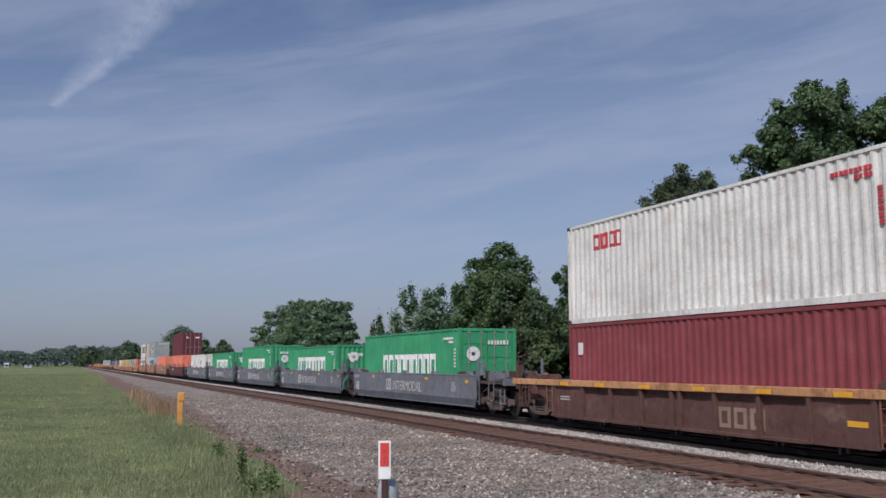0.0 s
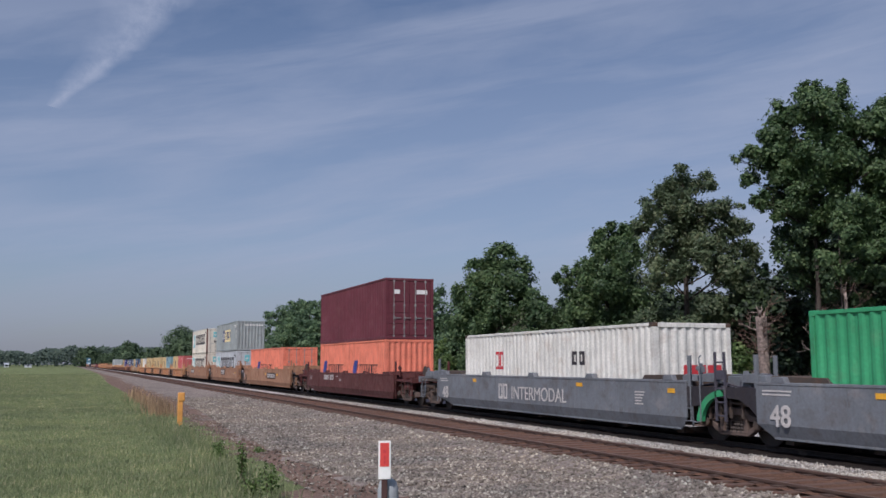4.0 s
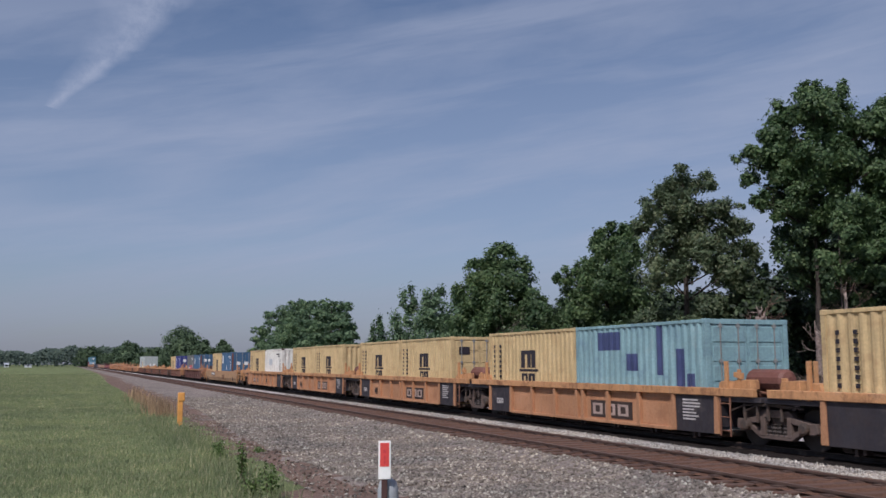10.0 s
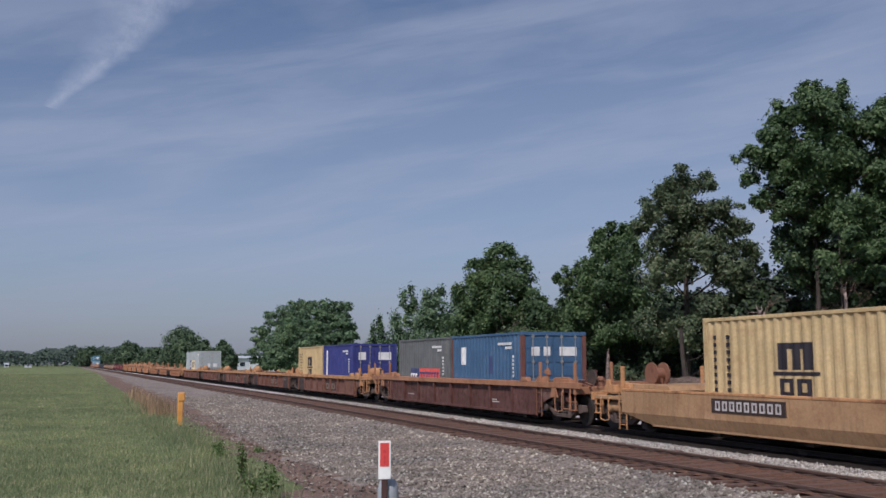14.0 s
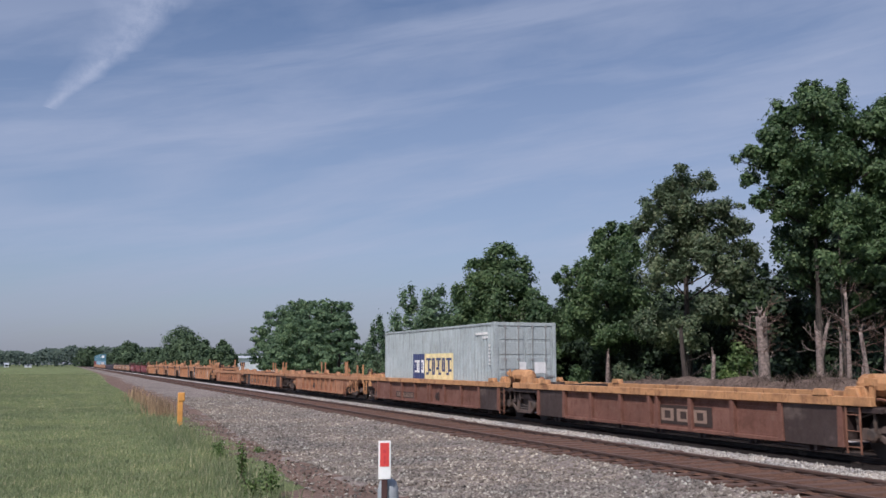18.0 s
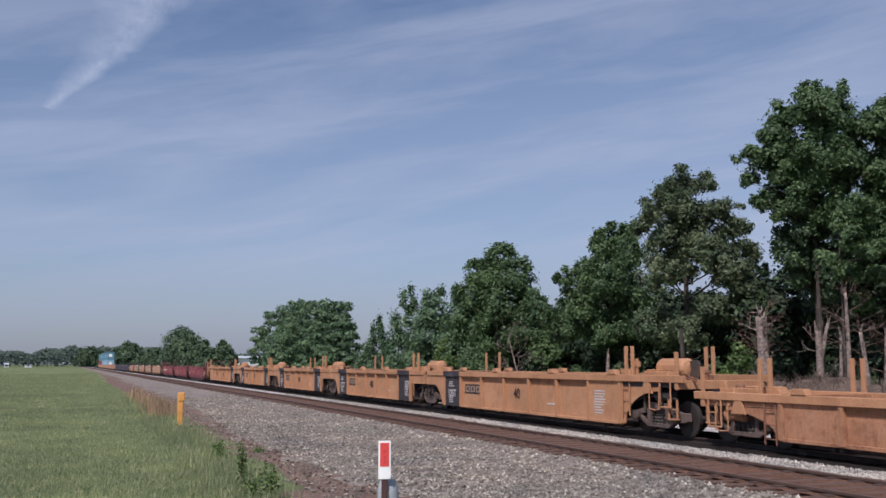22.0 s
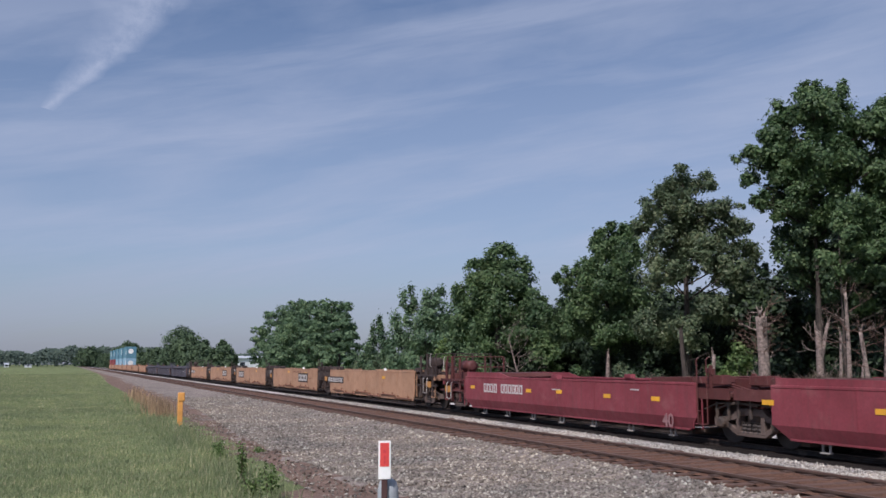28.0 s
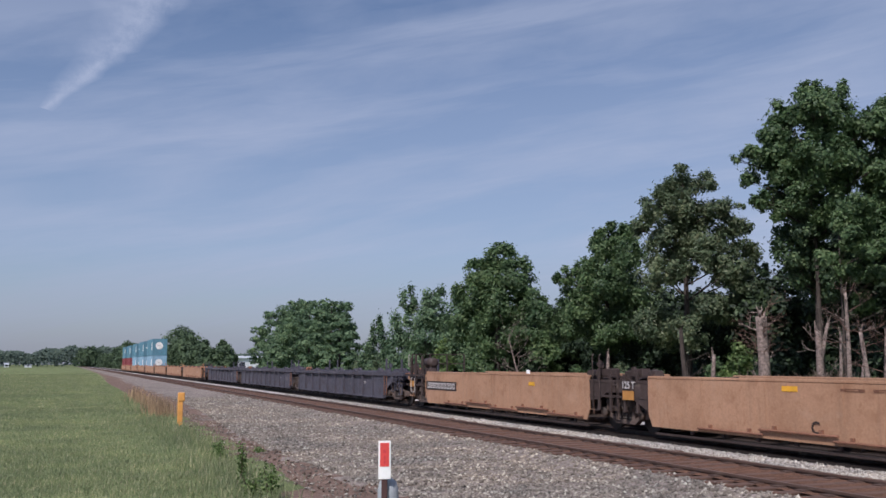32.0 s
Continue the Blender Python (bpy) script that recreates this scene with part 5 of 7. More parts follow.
def wave(y0, y1, step=PITCH):
    """Points (y, depth) of the corrugation between y0 and y1."""
    out = []
    k = math.floor(y0 / step) - 1
    pts = []
    while k * step < y1 + step:
        b0 = k * step
        pts += [(b0, 0.0), (b0 + 0.072, 0.0), (b0 + 0.139, DEEP), (b0 + 0.211, DEEP)]
        k += 1

    def depth(y):
        for (ya, da), (yb, db) in zip(pts, pts[1:]):
            if ya <= y <= yb:
                return da + (db - da) * (y - ya) / max(1e-6, yb - ya)
        return 0.0
    out = [(y0, depth(y0))] + [p for p in pts if y0 < p[0] < y1] + [(y1, depth(y1))]
    return out


def corrugated(b, y0, y1, z0, z1, x, sx, thick=0.0):
    """A corrugated skin at x, facing sx; depth goes inward."""
    w = wave(y0, y1)
    n = len(w)
    vs = [(sx * (x - d), y, z0) for y, d in w] + [(sx * (x - d), y, z1) for y, d in w]
    fs = [(i, i + 1, n + i + 1, n + i) for i in range(n - 1)]
    b.add(vs, fs)


def skin(mat, L, H):
    def make():
        b = Build()
        for sx in (-1, 1):
            corrugated(b, 0.12, L - 0.12, 0.14, H - 0.08, WIDE - 0.012, sx)
        return b.mesh(mat, "side_skin")
    return cached(("skin", mat.name, L, H), make)


def frame_bars(mat, L, H):
    def make():
        b = Build()
        for sx in (-1, 1):
            x0, x1 = (WIDE - 0.10, WIDE) if sx > 0 else (-WIDE, -WIDE + 0.10)
            b.box(x0, x1, 0.12, L - 0.12, 0.0, 0.145)
            b.box(x0, x1, 0.12, L - 0.12, H - 0.085, H - 0.004)
        for y0, y1 in ((0.0, 0.12), (L - 0.12, L)):
            b.box(-WIDE + 0.14, WIDE - 0.14, y0, y1, 0.0, 0.15)
            b.box(-WIDE + 0.14, WIDE - 0.14, y0, y1, H - 0.12, H)
        return b.mesh(mat, "frame", bevel=0.006)
    return cached(("cframe", mat.name, L, H), make)


def post_mesh(mat, H):
    return cached(("cpost", mat.name, H), lambda: Build().box(-0.07, 0.07, -0.06, 0.06, 0.0, H).mesh(mat, "corner_post", bevel=0.006))


def casting_mesh(mat):
    return cached(("cast", mat.name), lambda: Build().box(-0.081, 0.081, -0.089, 0.089, -0.059, 0.059).mesh(mat, "corner_casting", bevel=0.012))


def roof_mesh(mat, L, H):
    def make():
        w = wave(0.1, L - 0.1)
        b = Build()
        n = len(w)
        b.add([(-WIDE + 0.06, y, H - 0.01 - d * 0.6) for y, d in w] + [(WIDE - 0.06, y, H - 0.01 - d * 0.6) for y, d in w], [(i, i + 1, n + i + 1, n + i) for i in range(n - 1)])
        b.box(-WIDE + 0.05, WIDE - 0.05, 0.05, L - 0.05, 0.02, 0.10)
        return b.mesh(mat, "roof")
    return cached(("roof", mat.name, L, H), make)


def front_mesh(mat, H, y, face):
    """Corrugated end wall at y, facing face (-1 towards smaller y)."""
    def make():
        w = wave(-WIDE + 0.14, WIDE - 0.14)
        n = len(w)
        b = Build()
        b.add([(x, y - face * (0.01 + d), 0.14) for x, d in w] + [(x, y - face * (0.01 + d), H - 0.11) for x, d in w], [(i, i + 1, n + i + 1, n + i) for i in range(n - 1)])
        return b.mesh(mat, "end_wall")
    return cached(("front", mat.name, H, y, face), make)


def door_mesh(mat, H):
    w, z0, z1 = 1.065, 0.16, H - 0.13

    def make():
        b = Build().box(0.0, w, 0.028, 0.075, z0, z1)
        return b.mesh(mat, "door", bevel=0.005)
    return cached(("door", mat.name, H), make)


def panel_mesh(mat, H):
    h = (H - 0.29) / 5 - 0.10
    return cached(("panel", mat.name, H), lambda: Build().prism([(0.07, 0), (0.995, 0), (0.995, h), (0.07, h)], 1, 0.012, 0.029).mesh(mat, "door_panel", bevel=0.008))


def rod_mesh(H):
    def make():
        b = Build().rod((0, 0, 0.1), (0, 0, H - 0.08), 0.019, 6)
        for z in (0.14, 0.55, 1.6, H - 0.16):
            b.box(-0.05, 0.05, -0.015, 0.03, z - 0.04, z + 0.04)
        b.box(-0.02, 0.32, -0.03, -0.01, 0.98, 1.02).box(-0.03, 0.06, -0.03, 0.02, 0.92, 1.08)
        return b.mesh(MAT["galv"], "lock_rod")
    return cached(("rod", H), make)


def patch(root, name, label, mat, y0, y1, z0, z1, out=0.004):
    """Paint that follows the corrugation on the side facing -x."""
    b = Build()
    corrugated(b, y0, y1, z0, z1, WIDE - 0.012 + out, -1)
    return part(name, b.mesh(mat, name), root, label)


def letter_blocks(root, mat, y_left, z0, z1, widths, gap, label, notch=(), solid=False):
    """A word drawn as plain blocks that follow the corrugation; y_left is its far end, it reads towards smaller y."""
    b, y = Build(), y_left
    for i, w in enumerate(widths):
        if w > 0:
            lo = z0 + (z1 - z0) * (notch[i % len(notch)] if notch else 0)
            t = 0.27 * w if w > 0.16 and not solid else 0
            th = min(0.24 * (z1 - lo), 0.8 * w * 0.4)
            if t:
                for ya, yb, za, zb in ((y - t, y, lo, z1), (y - w, y - w + t, lo, z1), (y - w + t, y - t, z1 - th, z1), (y - w + t, y - t, lo, lo + th)):
                    corrugated(b, ya, yb, za, zb, WIDE - 0.006, -1)
            else:
                corrugated(b, y - w, y, lo, z1, WIDE - 0.006, -1)
        y -= abs(w) + gap
    return part("lettering", b.mesh(mat, "lettering"), root, label)


def end_blocks(root, mat, xs, z0, z1, label, y=-0.004):
    if len(xs) < 5:
        for x0, x1 in xs:
            part("end_marking", Build().box(x0, x1, y, y + 0.012, z0, z1).mesh(mat, "end_marking"), root, label)
        return None
    b = Build()
    for x0, x1 in xs:
        b.box(x0, x1, y, y + 0.012, z0, z1)
    return part("end_marking", b.mesh(mat, "end_marking"), root, label)


def container(mat_name, L, H, doors, label, trim=None):
    mat = MAT[mat_name]
    trim = trim or ("rust_frame" if mat_name == "c_beige" else mat_name)
    root = tagged(new("shipping_container"), label, "container", "containers on the train")
    part("side_wall", skin(mat, L, H), root)
    part("frame", frame_bars(mat, L, H), root)
    post = post_mesh(MAT[trim], H)
    cast = casting_mesh(MAT["truck"] if mat_name in ("c_white", "c_beige") else mat)
    for sx in (-1, 1):
        for y in (0.06, L - 0.06):
            part("corner_post", post, root, "rusty maroon corner post" if trim != mat_name else "", (sx * (WIDE - 0.07), y, 0))
        for y in (0.083, L - 0.083):
            for z in (0.055, H - 0.053):
                part("corner_casting", cast, root, "", (sx * (WIDE - 0.075), y, z))
    part("roof", roof_mesh(mat, L, H), root)
    part("end_wall", front_mesh(mat, H, L, 1), root)
    if doors:
        d = door_mesh(mat, H)
        rod = rod_mesh(H)
        for x0 in (-1.072, 0.007):
            ob = part("door", d, root, "", (x0, 0, 0))
            pm = panel_mesh(mat, H)
            for i in range(5):
                part("door_panel", pm, ob, "", (0, 0, 0.21 + (H - 0.29) / 5 * i))
            for xr in (0.28, 0.80):
                part("lock_rod", rod, ob, "galvanised locking rod", (xr, 0.0, 0))
    else:
        part("end_wall", front_mesh(mat, H, 0.0, -1), root)
    return root


def load(ob, s, tier_z=0.25):
    ob.location = (XC, s, tier_z)
    TRAIN.append((ob, s, tier_z))
    return ob


L40, L20, LOW, HIGH = 12.19, 6.06, 2.59, 2.90


def number_marks(root, L, H, mat, y=0.5):
    """Small unreadable registration lines near the upper corner."""
    b = Build()
    for k, (w, z) in enumerate(((1.1, 0.42), (0.5, 0.56))):
        for i in range(int(w / 0.12)):
            ya = y + 0.12 * i
            b.box(-WIDE - 0.002, -WIDE + 0.03, ya, ya + 0.08, H - z, H - z + 0.09)
    tagged(part("registration", b.mesh(mat, "registration"), root, "unreadable registration marks"), kind="stuff")
    c = Build()
    for i in range(6):
        c.box(-WIDE - 0.002, -WIDE + 0.03, y - 0.2, y - 0.1, H - 0.85 - 0.13 * i, H - 0.85 - 0.13 * i + 0.08)
    tagged(part("registration", c.mesh(mat, "registration"), root, "unreadable upright registration marks"), kind="stuff")


def green_box(s, doors, H):
    c = container("c_green", L40, H, doors, "green corrugated shipping container with white block lettering")
    letter_blocks(c, MAT["mark_white"], 9.3, 0.76, 1.95, (0.72, 0.72, 0.66, 0.68, 0.74, 0.70, 0.62, 0.62, 0.72), 0.08, "big white block lettering")
    number_marks(c, L40, H, MAT["mark_white"], 0.6)
    disc = Build().lathe([(0, 0.28), (0.012, 0.28), (0.012, 0.08), (0, 0.08)], (0, 0, 0), (0, 1, 0), 24).mesh(MAT["mark_white"], "disc")
    part("emblem", disc, c, "round white emblem", (-0.62 if doors else -0.22, -0.012, 1.92))
    end_blocks(c, MAT["mark_white"], [(-0.55 + 0.13 * i + (0.55 if doors else 0), -0.46 + 0.13 * i + (0.55 if doors else 0)) for i in range(7)], H - 0.62, H - 0.46, "small unreadable marks")
    return load(c, s)


def star_box(mat, s, H, z, doors, lab):
    c = container(mat, L40, H, doors, lab)
    patch(c, "emblem_border", "thin white border", MAT["mark_white"], 9.69, 11.41, H * 0.24, H * 0.85, 0.002)
    sq = patch(c, "emblem", "aqua blue square emblem", MAT["mark_aqua"], 9.75, 11.35, H * 0.26, H * 0.83)
    star = Build()
    for k in range(4):
        a = k * math.pi / 4
        u = Vector((0, math.cos(a), math.sin(a)))
        w = Vector((0, -math.sin(a), math.cos(a)))
        o = Vector((-WIDE - 0.004, 10.55, H * 0.55))
        star.add([o + u * 0.76, o + w * 0.14, o - u * 0.76, o - w * 0.14], [(0, 1, 2, 3)])
    part("star", star.mesh(MAT["mark_white"], "star"), sq, "white star shape")
    letter_blocks(c, MAT["mark_black"], 9.1, H * 0.36, H * 0.80, (1.22, 1.1, 0.98, 1.02, 0.98, 1.06), 0.24, "black block lettering")
    number_marks(c, L40, H, MAT["mark_black"], 0.5)
    if doors:
        end_blocks(c, MAT["mark_aqua"], [(-0.50, -0.08), (0.17, 0.59)], H * 0.64, H * 0.86, "aqua square door emblem")
        end_blocks(c, MAT["mark_white"], [(-0.50, -0.08), (0.17, 0.59)], H * 0.60, H * 0.632, "white strip under the emblem")
        mini = Build()
        for k in range(4):
            a = k * math.pi / 4
            u, w = Vector((math.cos(a), 0, math.sin(a))), Vector((-math.sin(a), 0, math.cos(a)))
            mini.add([u * 0.17, w * 0.035, u * -0.17, w * -0.035], [(0, 1, 2, 3)])
        mini = mini.mesh(MAT["mark_white"], "star")
        for x in (-0.29, 0.38):
            part("star", mini, c, "white star shape", (x, -0.008, H * 0.75))
        end_blocks(c, MAT["mark_black"], [(-0.42, -0.2)], H * 0.42, H * 0.51, "dark square label")
    return load(c, s, z)


def twin_block(c, y, z0, z1, wide, split, right):
    """A navy block beside a pale or coral one, with short bars for the words."""
    patch(c, "emblem", "navy blue block emblem", MAT["mark_navy"], y - split, y, z0, z1)
    patch(c, "emblem", "block emblem beside it", MAT[right], y - wide, y - split - 0.01, z0, z1)
    zc = 0.25 * (z1 - z0)
    letter_blocks(c, MAT["mark_white"], y - 0.12 * split, z0 + zc, z1 - zc, (0.2 * split, 0.2 * split, 0.22 * split), 0.07 * split, "white block bars").location.x = -0.004
    w = (wide - split) / 10.5
    letter_blocks(c, MAT["mark_navy"], y - split - 0.4 * w, z0 + 0.7 * zc, z1 - 0.7 * zc, (w,) * 8, 0.25 * w, "navy block bars", (0.0, 0.2, 0.0, 0.3, 0.0, 0.2)).location.x = -0.004


def slant_emblem(c, y, size):
    for k in range(2):
        b = Build()
        yy = y - 0.32 * k * size
        b.prism([(yy, 1.05), (yy - 0.36 * size, 1.62), (yy - 0.62 * size, 1.62), (yy - 0.36 * size, 1.05), (yy - 0.62 * size, 0.48), (yy - 0.36 * size, 0.48)], 0, -WIDE - 0.006, -WIDE + 0.002)
        part("emblem", b.mesh(MAT["mark_blue"], "emblem"), c, "blue chevron emblem")
    letter_blocks(c, MAT["mark_black"], y - 1.15 * size, 0.72, 1.42, tuple(0.2 * size * k for k in (1, 0.9, 0.9, 0.9, 0.9, 0.45, 0.8, 0.45, 0.9, 0.9, 0.9)), 0.12 * size, "black block lettering", (0.0, 0.3, 0.3, 0.25, 0.3, 0.35))


def arch_emblem(c, y, H):
    zt = 0.76 * H
    letter_blocks(c, MAT["mark_black"], y, zt - 0.56, zt, (0.28, 0.24, 0.28), 0.11, "dark block emblem", solid=True)
    b = Build()
    corrugated(b, y - 0.98, y, zt - 0.13, zt, WIDE - 0.005, -1)
    corrugated(b, y - 1.16, y + 0.18, zt - 0.68, zt - 0.60, WIDE - 0.005, -1)
    part("emblem", b.mesh(MAT["mark_black"], "emblem"), c, "dark emblem bars")
    letter_blocks(c, MAT["mark_black"], y - 0.02, zt - 1.10, zt - 0.74, (0.38, 0.38), 0.14, "dark block bars")
    r = Build()
    for i in range(9):
        for yy in (y + 1.55, y + 2.0):
            r.box(-WIDE - 0.002, -WIDE + 0.03, yy, yy + 0.09, H - 0.50 - 0.17 * i, H - 0.50 - 0.17 * i + 0.09)
    tagged(part("registration", r.mesh(MAT["mark_black"], "registration"), c, "unreadable upright lettering"), kind="stuff")


def loads():
    c = container("c_maroon", L40, LOW, False, "maroon corrugated shipping container in the well")
    part("registration", Build().box(-WIDE - 0.003, -WIDE + 0.03, 11.4, 11.65, 1.7, 2.05).mesh(MAT["mark_white"], "registration"), c, "small pale sign")
    load(c, 12.45, 0.345)
    c = container("c_white", L40, HIGH, False, "weathered white corrugated shipping container stacked on top")
    letter_blocks(c, MAT["mark_red"], 10.75, 2.05, 2.5, (0.36, 0.36, 0.30, 0.22), 0.07, "red block lettering")
    number_marks(c, L40, HIGH, MAT["mark_red"], 0.6)
    load(c, 12.45, 0.345 + LOW + 0.02)
    for i, s in enumerate((33.15, 50.75, 68.65, 86.25)):
        green_box(s, i == 0, (HIGH, LOW, HIGH, LOW)[i])
    c = container("c_white", L40, LOW, False, "white shipping container with red marks")
    letter_blocks(c, MAT["mark_red"], 9.6, 1.35, 1.95, (0.3, 0.3), 0.08, "red block mark")
    letter_blocks(c, MAT["mark_black"], 4.2, 1.5, 1.9, (0.3, 0.3), 0.08, "dark block mark")
    end_blocks(c, MAT["mark_red"], [(-0.3 + 0.25 * i, -0.12 + 0.25 * i) for i in range(5)], 1.25, 1.5, "red block lettering")
    load(c, 103.9)
    for s in (125.7, 131.78):
        c = container("c_orange", L20, LOW, False, "orange twenty-foot container with blue and black marks")
        slant_emblem(c, 5.4, 1.0)
        load(c, s, 0.345)
    c = container("c_plum", L40, HIGH, True, "plum red shipping container stacked on orange ones")
    end_blocks(c, MAT["mark_white"], [(-0.8, -0.5), (0.35, 0.9)], 2.15, 2.35, "pale door labels")
    load(c, 125.7, 0.345 + LOW + 0.02)
    c = container("c_orange", L40, LOW, True, "orange forty-foot container with closed doors")
    slant_emblem(c, 9.4, 1.35)
    load(c, 148.2, 0.345)
    star_box("c_grey", 167.45, LOW, 0.345, True, "pale grey container with an aqua emblem in the well")
    c = container("c_pewter", L40, LOW, False, "weathered grey container with a navy and cream emblem on top")
    twin_block(c, 8.3, 0.85, 1.95, 4.6, 1.35, "mark_cream")
    end_blocks(c, MAT["mark_white"], [(-0.5 + 0.2 * i, -0.36 + 0.2 * i) for i in range(8)], LOW - 0.42, LOW - 0.30, "row of small white marks")
    number_marks(c, L40, LOW, MAT["mark_white"], 0.6)
    load(c, 167.45, 0.345 + LOW + 0.06)
    star_box("c_beige", 186.9, LOW, 0.345, True, "weathered beige container with an aqua emblem in the well")
    star_box("c_beige", 186.9, LOW, 0.345 + LOW + 0.06, True, "weathered beige container with an aqua emblem stacked on top")
    c = container("c_red", L20, LOW, False, "faded red twenty-foot container")
    letter_blocks(c, MAT["mark_white"], 5.45, 0.75, 2.35, (0.32,), 0.1, "upright white block lettering")
    patch(c, "emblem", "darker red square", MAT["mark_red"], 2.4, 3.3, 1.7, 2.35)
    end_blocks(c, MAT["mark_white"], [(-0.75 + 0.17 * i, -0.65 + 0.17 * i) for i in range(9)], 2.15, 2.27, "row of small white marks")
    number_marks(c, L20, LOW, MAT["mark_white"], 1.3)
    load(c, 208.15)
    sand = "sand-yellow twenty-foot container with a dark emblem"

    def sand_box(s, doors=False, y=3.6):
        k = container("c_yellow", L20, LOW, doors, sand)
        arch_emblem(k, y, LOW)
        if doors:
            end_blocks(k, MAT["mark_black"], [(-0.9, -0.45)], 1.9, 2.2, "dark block emblem")
        load(k, s)
    sand_box(214.4)
    c = container("c_bluegrey", L20, LOW, True, "patched blue-grey twenty-foot container with doors")
    for y0, y1, z0, z1 in ((3.7, 4.9, 1.9, 2.4), (2.9, 3.4, 1.35, 1.8), (1.75, 2.0, 1.25, 2.5), (0.85, 1.2, 0.9, 1.9), (0.5, 0.8, 0.4, 1.3), (1.4, 1.8, 0.4, 0.85), (3.3, 3.55, 0.55, 0.85)):
        patch(c, "paint_patch", "dark blue paint patch", MAT["mark_navy"], y0, y1, z0, z1)
    end_blocks(c, MAT["mark_navy"], [(-0.85, -0.05), (0.25, 0.9)], 0.5, 1.0, "dark blue paint patch")
    load(c, 224.1)
    sand_box(230.2)
    sand_box(239.8, True)
    sand_box(245.95)
    sand_box(255.3)
    sand_box(261.4)
    c = container("c_white", L20, LOW, False, "clean white twenty-foot container")
    patch(c, "paint_patch", "grey paint patch", MAT["c_grey"], 3.4, 4.5, 1.45, 1.9)
    number_marks(c, L20, LOW, MAT["mark_black"], 0.9)
    load(c, 270.8)
    sand_box(276.9)
    c = container("c_blue", L20, LOW, True, "blue twenty-foot container with white labels", "rust_frame")
    patch(c, "paint_patch", "white label", MAT["mark_white"], 5.0, 5.6, 1.6, 2.3)
    patch(c, "paint_patch", "white label", MAT["mark_white"], 3.0, 3.2, 1.0, 1.4)
    end_blocks(c, MAT["mark_white"], [(-0.1, 0.25), (0.5, 1.0), (-0.8, -0.45)], 1.45, 1.75, "white door labels")
    number_marks(c, L20, LOW, MAT["mark_white"], 1.0)
    load(c, 292.15)
    sand_box(298.1)
    c = container("c_blue", L20, LOW, True, "blue twenty-foot container with rusty corner posts", "rust_frame")
    patch(c, "paint_patch", "white label", MAT["mark_white"], 4.7, 5.2, 1.5, 2.15)
    patch(c, "paint_patch", "navy square", MAT["mark_navy"], 2.3, 2.7, 1.2, 1.8)
    end_blocks(c, MAT["mark_white"], [(-0.85, -0.55), (-0.4, -0.15), (0.2, 0.85)], 1.8, 2.1, "white door labels")
    number_marks(c, L20, LOW, MAT["mark_white"], 0.8)
    load(c, 313.7)
    c = container("c_dkgrey", L20, LOW, False, "dark grey twenty-foot container with a navy and coral emblem")
    twin_block(c, 4.6, 0.5, 1.35, 3.5, 1.05, "mark_coral")
    number_marks(c, L20, LOW, MAT["mark_white"], 0.9)
    load(c, 319.95)
    c = container("c_navy", L20, LOW, True, "navy blue twenty-foot container with white labels")
    patch(c, "paint_patch", "white label", MAT["mark_white"], 5.2, 5.5, 0.7, 2.3)
    end_blocks(c, MAT["mark_white"], [(-0.9, -0.5), (0.2, 0.9)], 1.75, 2.15, "white door labels")
    number_marks(c, L20, LOW, MAT["mark_white"], 0.9)
    load(c, 333.4)
    sand_box(339.7)
    c = container("c_silver", L40, HIGH, True, "silver-blue weathered container with a navy and cream emblem")
    twin_block(c, 8.35, 0.82, 1.86, 4.5, 1.4, "mark_cream")
    end_blocks(c, MAT["mark_white"], [(-0.25, 0.02), (0.35, 0.8)], 1.1, 1.5, "pale door labels")
    number_marks(c, L40, HIGH, MAT["mark_white"], 0.6)
    load(c, 394.85, 0.345)
    # the double stacks at the tail
    disc = Build().lathe([(0, 0.62), (0.014, 0.62), (0.014, 0.16), (0, 0.16)], (0, 0, 0), (0, 1, 0), 20).mesh(MAT["mark_white"], "emblem")
    for i in range(5):
        s = 742.4 + 20.55 * (3 + i) + 6.2
        for tier in range(2):
            red = tier == 0 and i > 2
            c = container("c_teal" if tier else ("c_maroon" if red else "c_paleblue"), L40, HIGH, False, "dark teal container with a round white emblem at the tail" if tier else ("red container in a well at the tail" if red else "pale blue container with a round white emblem at the tail"))
            if not red:
                part("emblem", disc, c, "round white emblem", (-0.1, -0.014, 1.7))
                patch(c, "side_emblem", "white square emblem", MAT["mark_white"], 1.0, 2.4, 1.0, 2.3)
            load(c, s, 0.345 + tier * (HIGH + 0.03))


loads()


